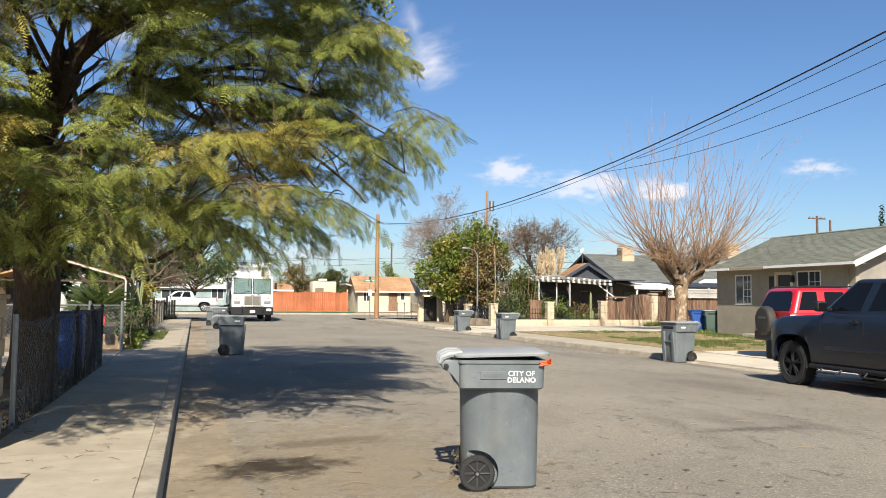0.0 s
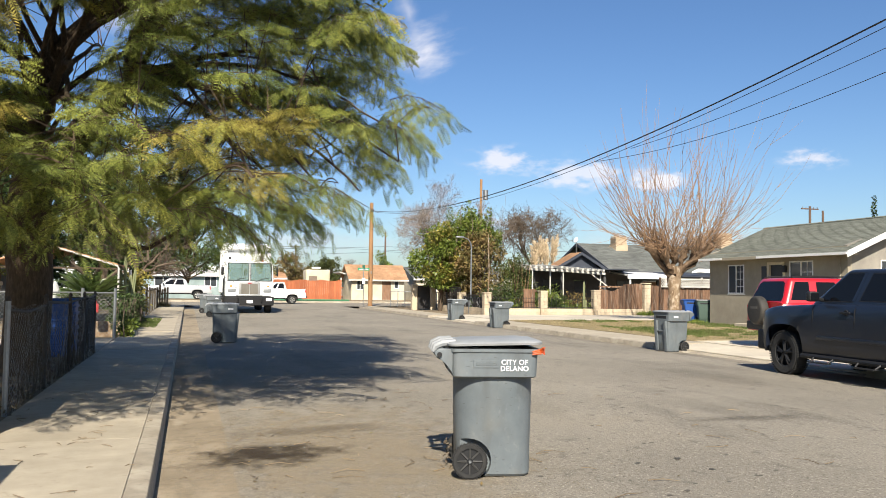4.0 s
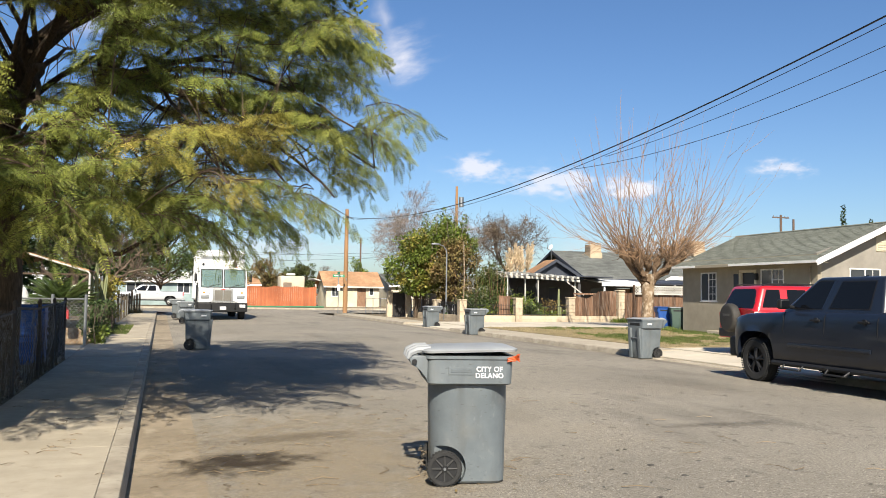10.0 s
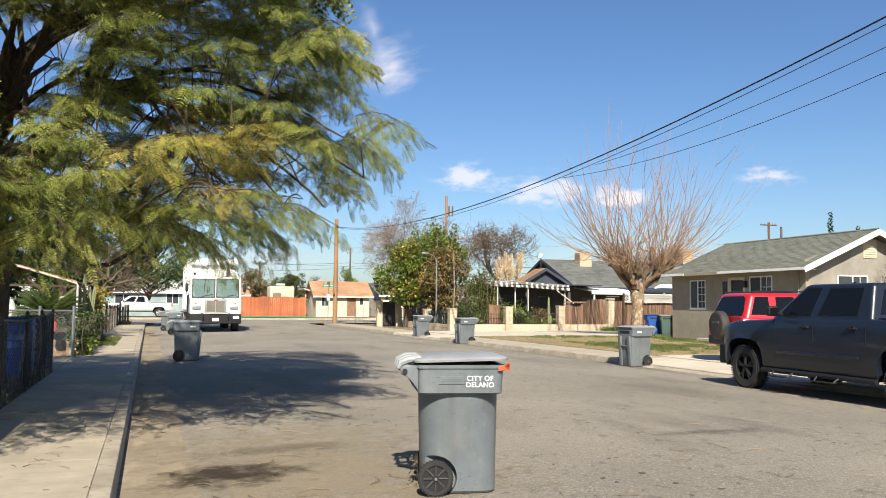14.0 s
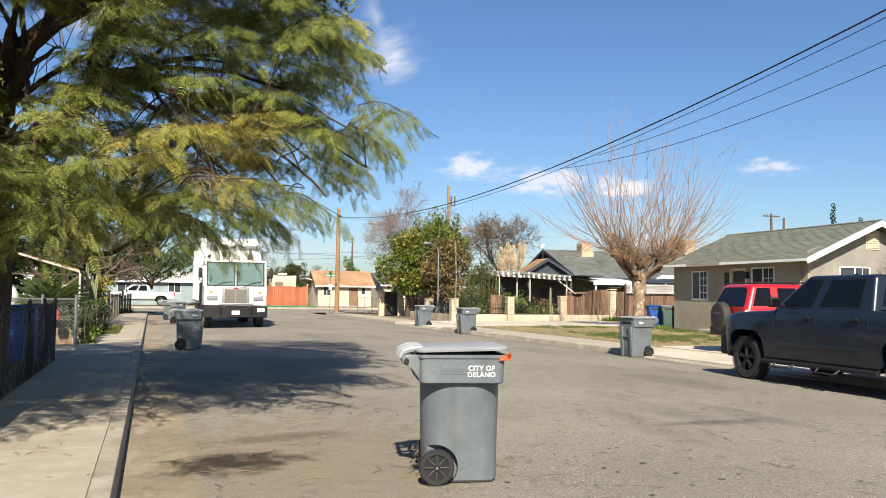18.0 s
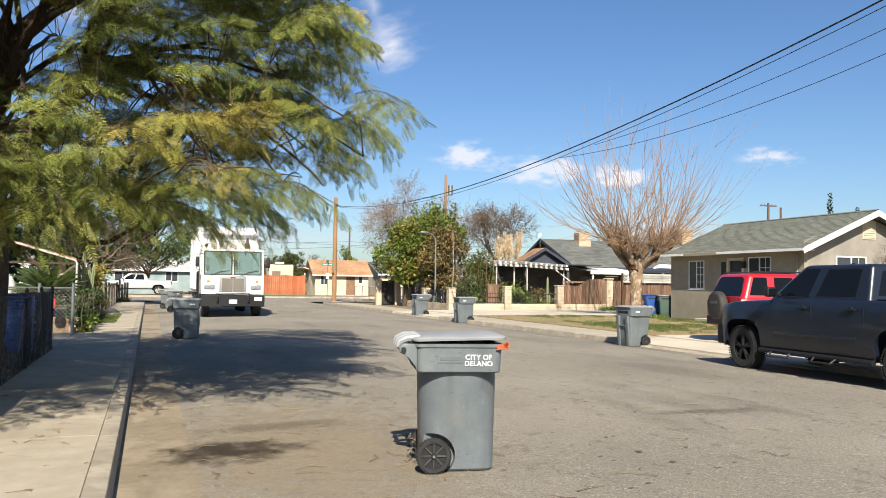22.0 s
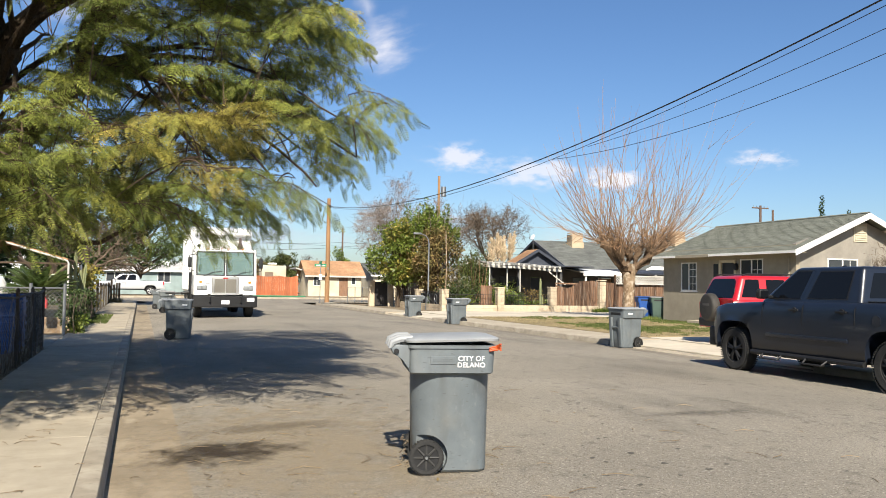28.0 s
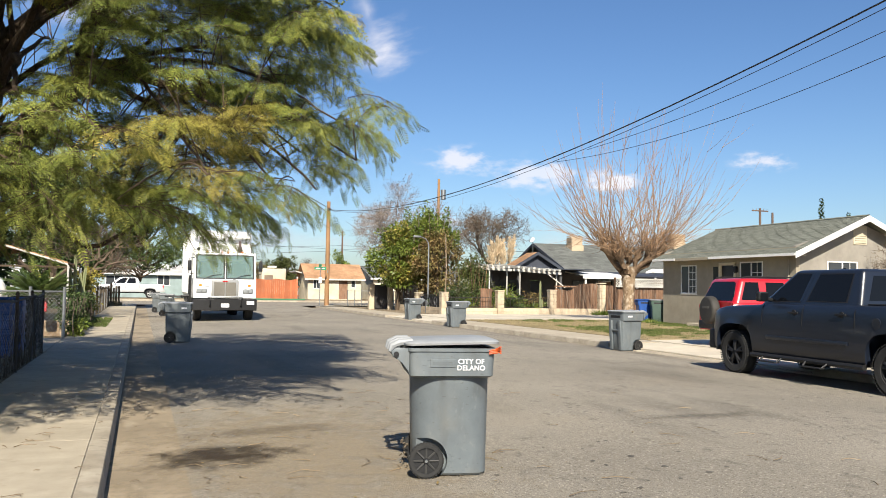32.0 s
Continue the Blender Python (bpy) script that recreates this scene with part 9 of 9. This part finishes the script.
for k in range(46):
    x, y = rt.uniform(-1.75, -0.3), rt.uniform(4.5, 12.0)
    a, L = rt.uniform(0, 6.28), rt.uniform(0.04, 0.22)
    b = rt.uniform(-0.9, 0.9)
    tube(bm, [Vector((x, y, 0.162)), Vector((x + math.cos(a) * L * 0.5, y + math.sin(a) * L * 0.5, 0.168)), Vector((x + math.cos(a + b) * L, y + math.sin(a + b) * L, 0.162))], [0.0035, 0.003, 0.002], 4)
solo("twigs", bm, mat("straw_twig", (0.24, 0.176, 0.104), (0.128, 0.096, 0.064), 6, 0.9, bump=0, island=0.4), "thin dry twigs scattered on the ground", "twigs", kind="stuff")
n = 520
px = np.abs(rt.normal(0.1, 1.6, n)) - 0.15
py = rt.uniform(4.6, 24, n)
pos = np.column_stack([px, py, [road_z(a, b) + 0.01 for a, b in zip(px, py)]])
vv, ff = strewn(tv, [(0, 1, 2, 3)], pos, turns(np.column_stack([rt.normal(0, 1, n), rt.normal(0, 1, n), rt.normal(0, 0.15, n)]), rt, roll=0.15), rt.uniform(0.015, 0.045, n))
me = mesh_arrays("fallen_leaves", vv, ff)
me.materials.append(LEAF_BROWN)
solo("fallen_leaves", me, None, "small dry leaves along the gutter", "leaves", kind="stuff")

# dark spots and stains on the road
def flat_spots(name, spots, mat_, label, z=0.005):
    """Irregular thin patches (x, y, size across, size along) lying on the road."""
    r = random.Random(len(spots))
    v, f = [], []
    for x, y, sx, sy in spots:
        n, k0 = 9, len(v)
        ph = r.uniform(0, 6.28)
        for i in range(n):
            a = 2 * math.pi * i / n
            q = 0.6 + 0.4 * noise.noise(Vector((math.cos(a) + x * 7, math.sin(a) + y * 7, ph)))
            px, py = x + math.cos(a) * sx * q, y + math.sin(a) * sy * q
            v.append((px, py, road_z(px, py) + z))
        f.append(tuple(range(k0, k0 + n)))
    return solo(name, mesh_arrays(name, v, f), mat_, label, "stain", kind="stuff")


SPOT = mat("dark_road_spot", (0.092, 0.0816, 0.0672), (0.128, 0.112, 0.092), 20, 0.9, bump=0.3, fine=120)
rs = random.Random(31)
flat_spots("road_spots", [(rs.uniform(2.6, 10.5), rs.uniform(5.0, 14.0), rs.uniform(0.015, 0.06), rs.uniform(0.015, 0.05)) for _ in range(260)], SPOT, "small dark spots on the asphalt")


def soft_patch(label, x, y, w, l, colour, seed, dens, soft=0.5, turn=0.0):
    """A thin stain or dust drift with a ragged, fading edge, following the road's surface."""
    m = bpy.data.materials.new("ground_stain")
    m.use_nodes = True
    N, L = m.node_tree.nodes, m.node_tree.links
    p = N["Principled BSDF"]
    p.inputs["Base Color"].default_value = (*colour, 1)
    p.inputs["Roughness"].default_value = 0.95
    p.inputs["Specular IOR Level"].default_value = 0.15
    co = N.new("ShaderNodeTexCoord")
    no = N.new("ShaderNodeTexNoise")
    no.inputs["Scale"].default_value, no.inputs["Detail"].default_value, no.inputs["Roughness"].default_value = 3.4, 10.0, 0.68
    mp = N.new("ShaderNodeMapping")
    mp.inputs["Location"].default_value = (seed, seed * 1.7, 0)
    L.new(co.outputs["Object"], mp.inputs["Vector"])
    L.new(mp.outputs["Vector"], no.inputs["Vector"])
    gr = N.new("ShaderNodeTexGradient")
    gr.gradient_type = "SPHERICAL"
    m2 = N.new("ShaderNodeMapping")
    m2.inputs["Scale"].default_value = (1 / w, 1 / l, 0.0)
    L.new(co.outputs["Object"], m2.inputs["Vector"])
    L.new(m2.outputs["Vector"], gr.inputs["Vector"])
    ad = N.new("ShaderNodeMath")
    ad.operation = "MULTIPLY_ADD"
    L.new(no.outputs["Fac"], ad.inputs[0])
    ad.inputs[1].default_value = 2.2
    L.new(gr.outputs["Fac"], ad.inputs[2])
    mr = N.new("ShaderNodeMapRange")
    mr.interpolation_type = "SMOOTHSTEP"
    mr.inputs["From Min"].default_value, mr.inputs["From Max"].default_value, mr.inputs["To Max"].default_value = 1.25, 1.25 + soft, dens
    L.new(ad.outputs["Value"], mr.inputs["Value"])
    mu = N.new("ShaderNodeMath")
    mu.operation = "MULTIPLY"
    e2 = N.new("ShaderNodeMapRange")
    e2.inputs["From Max"].default_value = 0.3
    L.new(gr.outputs["Fac"], e2.inputs["Value"])
    L.new(mr.outputs["Result"], mu.inputs[0])
    L.new(e2.outputs["Result"], mu.inputs[1])
    L.new(mu.outputs["Value"], p.inputs["Alpha"])
    me = grid_mesh("stain", [w * k / 6 for k in range(-6, 7)], [l * k / 6 for k in range(-6, 7)], lambda a, b: road_z(x + a, y + b) + 0.006 + 0.0004 * seed)
    return solo("stain", me, m, label, "stain", pose(x, y, 0), kind="structure")


soft_patch("tan dust and grit on the asphalt beside the gutter", 1.35, 7.4, 2.1, 4.2, (0.312, 0.252, 0.172), 1.0, 0.5, 0.7)
soft_patch("dark oily stain on the asphalt near the gutter", 0.68, 7.6, 1.05, 0.7, (0.040, 0.030, 0.021), 2.0, 0.90, 0.9)
soft_patch("dark smear on the asphalt", 1.3, 8.7, 1.2, 0.4, (0.10, 0.078, 0.055), 3.0, 0.28, 0.8)
soft_patch("dark smear on the asphalt", 6.1, 8.0, 1.5, 0.28, (0.08, 0.0704, 0.06), 4.0, 0.32, 0.8, 12)
# hairline cracks
rc = random.Random(8)
v, f = [], []
for x, y, a, n in ((6.2, 6.3, 0.4, 14), (8.4, 7.2, 2.7, 16), (4.6, 9.4, 0.2, 18), (9.6, 10.0, 2.9, 18), (6.8, 12.0, 1.5, 22), (3.2, 16.0, 1.6, 26), (7.6, 20.0, 1.5, 30), (5.4, 8.0, 1.2, 12)):
    for k in range(n):
        a2 = a + rc.uniform(-0.6, 0.6)
        x2, y2 = x + math.cos(a2) * 0.13, y + math.sin(a2) * 0.13
        w = rc.uniform(0.0012, 0.003)
        nx, ny = -math.sin(a2) * w, math.cos(a2) * w
        k0 = len(v)
        v += [(x - nx, y - ny, road_z(x, y) + 0.004), (x + nx, y + ny, road_z(x, y) + 0.004), (x2 + nx, y2 + ny, road_z(x2, y2) + 0.004), (x2 - nx, y2 - ny, road_z(x2, y2) + 0.004)]
        f.append((k0, k0 + 1, k0 + 2, k0 + 3))
        x, y = x2, y2
solo("road_cracks", mesh_arrays("road_cracks", v, f), mat("crack_shadow", (0.088, 0.0784, 0.0656), None, 20, 0.95), "hairline cracks in the asphalt", "cracks", kind="stuff")

# ---- clouds, far off ----


def cloud_mat(name, seed, soft, dens, stretch=(1, 1, 1)):
    m = bpy.data.materials.new(name)
    m.use_nodes = True
    N, L = m.node_tree.nodes, m.node_tree.links
    for n_ in list(N):
        N.remove(n_)
    out = N.new("ShaderNodeOutputMaterial")
    co = N.new("ShaderNodeTexCoord")
    mp = N.new("ShaderNodeMapping")
    mp.inputs["Location"].default_value = (seed, seed * 0.7, 0)
    mp.inputs["Scale"].default_value = stretch
    L.new(co.outputs["Generated"], mp.inputs["Vector"])
    no = N.new("ShaderNodeTexNoise")
    no.inputs["Scale"].default_value, no.inputs["Detail"].default_value, no.inputs["Roughness"].default_value = 3.2, 11.0, 0.58
    L.new(mp.outputs["Vector"], no.inputs["Vector"])
    gr = N.new("ShaderNodeTexGradient")
    gr.gradient_type = "QUADRATIC_SPHERE"
    m2 = N.new("ShaderNodeMapping")
    m2.inputs["Location"].default_value = (-1.0, -1.0, -1.0)
    m2.inputs["Scale"].default_value = (2, 2, 2)
    L.new(co.outputs["Generated"], m2.inputs["Vector"])
    sep = N.new("ShaderNodeSeparateXYZ")
    L.new(m2.outputs["Vector"], sep.inputs["Vector"])
    cmb = N.new("ShaderNodeCombineXYZ")
    L.new(sep.outputs["X"], cmb.inputs["X"])
    L.new(sep.outputs["Z"], cmb.inputs["Y"])
    L.new(cmb.outputs["Vector"], gr.inputs["Vector"])
    mul = N.new("ShaderNodeMath")
    mul.operation = "MULTIPLY_ADD"
    L.new(no.outputs["Fac"], mul.inputs[0])
    mul.inputs[1].default_value = 1.9
    L.new(gr.outputs["Fac"], mul.inputs[2])
    mr = N.new("ShaderNodeMapRange")
    mr.interpolation_type = "SMOOTHSTEP"
    mr.inputs["From Min"].default_value, mr.inputs["From Max"].default_value = 1.02, 1.08 + soft
    mr.inputs["To Max"].default_value = dens
    L.new(mul.outputs["Value"], mr.inputs["Value"])
    edge = N.new("ShaderNodeMath")
    edge.operation = "MULTIPLY"
    e2 = N.new("ShaderNodeMapRange")
    e2.inputs["From Max"].default_value = 0.25
    L.new(gr.outputs["Fac"], e2.inputs["Value"])
    L.new(mr.outputs["Result"], edge.inputs[0])
    L.new(e2.outputs["Result"], edge.inputs[1])
    # The sheet glows by itself in place of sunlight on a cloud.
    em = N.new("ShaderNodeEmission")
    em.inputs["Color"].default_value = (0.92, 0.90, 0.95, 1)
    em.inputs["Strength"].default_value = 0.57
    tr_ = N.new("ShaderNodeBsdfTransparent")
    mx = N.new("ShaderNodeMixShader")
    L.new(edge.outputs["Value"], mx.inputs["Fac"])
    L.new(tr_.outputs["BSDF"], mx.inputs[1])
    L.new(em.outputs["Emission"], mx.inputs[2])
    L.new(mx.outputs["Shader"], out.inputs["Surface"])
    return m


def cloud(label, az, el, w, h, seed, soft=0.3, dens=0.9, tilt=0, stretch=(1, 1, 1)):
    """A cloud far beyond the place: its bearing right of the street, height above the horizon and size, in degrees."""
    D = 2600
    a, e = radians(az), radians(el)
    p = Vector((math.sin(a) * math.cos(e), math.cos(a) * math.cos(e), math.sin(e))) * D
    bm = B()
    W, H = D * math.tan(radians(w / 2)), D * math.tan(radians(h / 2))
    vs = [bm.verts.new(q) for q in ((-W, 0, -H), (W, 0, -H), (W, 1.0, H), (-W, 1.0, H))]
    bm.faces.new(vs)
    ob = solo("cloud", bm, cloud_mat("cloud_vapour", seed, soft, dens, (stretch[0] * w / h * 0.7, 1, stretch[2])), label, "cloud", Matrix.Translation(p) @ pose(0, 0, 0, e * 57.3, tilt, -az), kind="structure")
    ob.visible_shadow = False
    return ob


cloud("small white cumulus cloud low in the sky", 21.3, 8.95, 8.0, 3.3, 1.3, 0.65, 0.75)
cloud("long flat white cloud low in the sky", 26.6, 8.05, 15.0, 3.8, 5.1, 0.65, 0.70)
cloud("small white cloud low in the sky", 32.0, 7.5, 7.4, 3.4, 9.4, 0.6, 0.85)
cloud("small pale cloud low in the sky", 41.5, 8.6, 6.6, 2.3, 3.3, 0.9, 0.75)
cloud("thin wispy white cloud", 15.9, 16.4, 9.0, 6.6, 7.7, 1.3, 0.95, -20, (0.8, 1.0, 1.4))
cloud("thin wispy white cloud", 14.6, 18.8, 3.0, 8.0, 2.9, 1.5, 0.5, -18, (1.4, 1.0, 0.6))
cloud("pale cloud bank near the horizon", 19.5, 4.6, 7.0, 2.6, 2.2, 0.6, 0.45)
cloud("long grey-white haze cloud near the horizon", 8.0, 3.2, 26.0, 5.5, 4.6, 1.2, 0.5)
cloud("long grey-white haze cloud near the horizon", 33.0, 3.4, 26.0, 5.0, 6.1, 1.2, 0.45)
cloud("broken white cloud beyond the tree", -4.0, 18.0, 14.0, 9.0, 8.3, 0.9, 0.85)



# ---- what moves ----
TRUCK_PATH = [(0.0, 53.0, 3.55), (0.5, 50.3, 3.42), (1.0, 48.3, 3.26), (1.5, 46.7, 3.22), (2.0, 46.2, 3.23), (2.5, 45.8, 3.24), (3.0, 45.5, 3.25), (3.5, 45.3, 3.25),
              (4.0, 45.3, 3.25), (9.6, 45.6, 3.26), (12.2, 45.4, 3.26), (12.7, 45.2, 3.26), (13.2, 44.9, 3.27), (13.8, 43.9, 3.28), (14.0, 43.5, 3.28), (14.5, 41.5, 3.30), (15.2, 38.8, 3.32), (15.8, 36.6, 3.35), (16.4, 35.2, 3.36), (17.0, 34.9, 3.37), (32.0, 34.9, 3.37)]
ARM_PATH = [(0.0, 0, 0.95, 0), (3.4, 0, 0.95, 0), (4.1, 0.42, 0.75, 0), (4.6, 0.45, 0.95, 0), (5.0, 0.3, 1.7, 20), (5.5, 0.1, 2.5, 60), (6.1, -0.1, 3.2, 110),
            (8.6, -0.1, 3.2, 110), (9.2, 0.15, 2.6, 80), (9.6, 0.3, 1.95, 55), (9.8, 0.4, 1.3, 22), (10.0, 0.45, 0.78, 0), (10.8, 0.42, 0.75, 0), (11.5, 0, 0.95, 0), (32.0, 0, 0.95, 0)]
CART_PATH = [(0.0, 0.95, 47.6, 0.03, 0), (4.2, 0.95, 47.6, 0.03, 0), (4.6, 0.95, 47.6, 0.25, 0), (5.0, 0.9, 47.6, 1.1, 18), (5.5, 1.0, 47.6, 2.35, 55), (5.8, 1.3, 47.6, 3.3, 95),
             (6.2, 1.5, 47.6, 4.45, 135), (6.8, 1.5, 47.6, 4.55, 142), (7.2, 1.5, 47.6, 4.4, 130), (7.6, 1.5, 47.6, 4.55, 142), (8.0, 1.5, 47.6, 4.4, 130), (8.5, 1.5, 47.6, 4.5, 140),
             (8.9, 1.4, 47.6, 3.5, 100), (9.2, 1.1, 47.6, 2.7, 88), (9.6, 0.8, 47.6, 1.5, 42), (9.8, 0.85, 47.6, 0.85, 25), (10.0, 0.92, 47.6, 0.10, 0), (10.3, 0.95, 47.6, 0.03, 0), (32.0, 0.95, 47.6, 0.03, 0)]


def between(rows, t, k):
    for a, b in zip(rows, rows[1:]):
        if t <= b[0]:
            s = (t - a[0]) / (b[0] - a[0])
            return a[k] * (1 - s) + b[k] * s
    return rows[-1][k]


def motions():
    def truck_pose(y, x):
        return pose(x - 0.09, y, road_z(x, y + 1), 0, 0, -90)
    walk(truck, [(t, truck_pose(y, x)) for t, y, x in TRUCK_PATH])
    y0 = TRUCK_PATH[0][1]
    times = [0.0]
    for t in [k * 0.1 for k in range(1, 321)]:
        d = abs(between(TRUCK_PATH, t, 1) - between(TRUCK_PATH, times[-1], 1))
        if d > 0.35 or (d > 0.02 and t - times[-1] > 1.0):
            times.append(round(t, 2))
    times.append(32.0)
    for w in truck_wheels:
        base = w.matrix_basis.translation.copy()
        walk(w, [(t, pose(base.x, base.y, base.z, 0, math.degrees((y0 - between(TRUCK_PATH, t, 1)) / 0.51), 0)) for t in times])
    walk(lift_arm, [(t, pose(-2.4, -1.22 - out, z, -turn, 0, 0)) for t, out, z, turn in ARM_PATH])
    # the cart turns about the street's axis, its top towards the truck
    walk(tipped_cart, [(t, Matrix.Translation((x, y, z)) @ Euler((0, radians(a), 0)).to_matrix().to_4x4() @ pose(0, 0, 0, 0, 0, -4)) for t, x, y, z, a in CART_PATH])
    # small pickup on the side street
    speed, t_mid, x_mid = 11.2, 3.5, 13.05

    def pk_x(t):
        return x_mid - speed * (min(max(t, 0.0), 9.0) - t_mid)
    walk(white_pickup, [(t, pose(pk_x(t), 72.6, 0.06, 0, 0, 180)) for t in (0.0, 1.0, 2.0, 3.0, 4.0, 5.0, 6.0, 7.5, 9.0, 32.0)])
    for w in [c for c in white_pickup.children if c.name.startswith("wheel") and c.name[5:6] in ("", ".")]:
        base = w.matrix_basis.translation.copy()
        ts = [k / 30 for k in range(0, 271)] + [32.0]
        walk(w, [(t, pose(base.x, base.y, base.z, 0, math.degrees((x_mid - pk_x(t)) / 0.36), 0)) for t in ts])


motions()
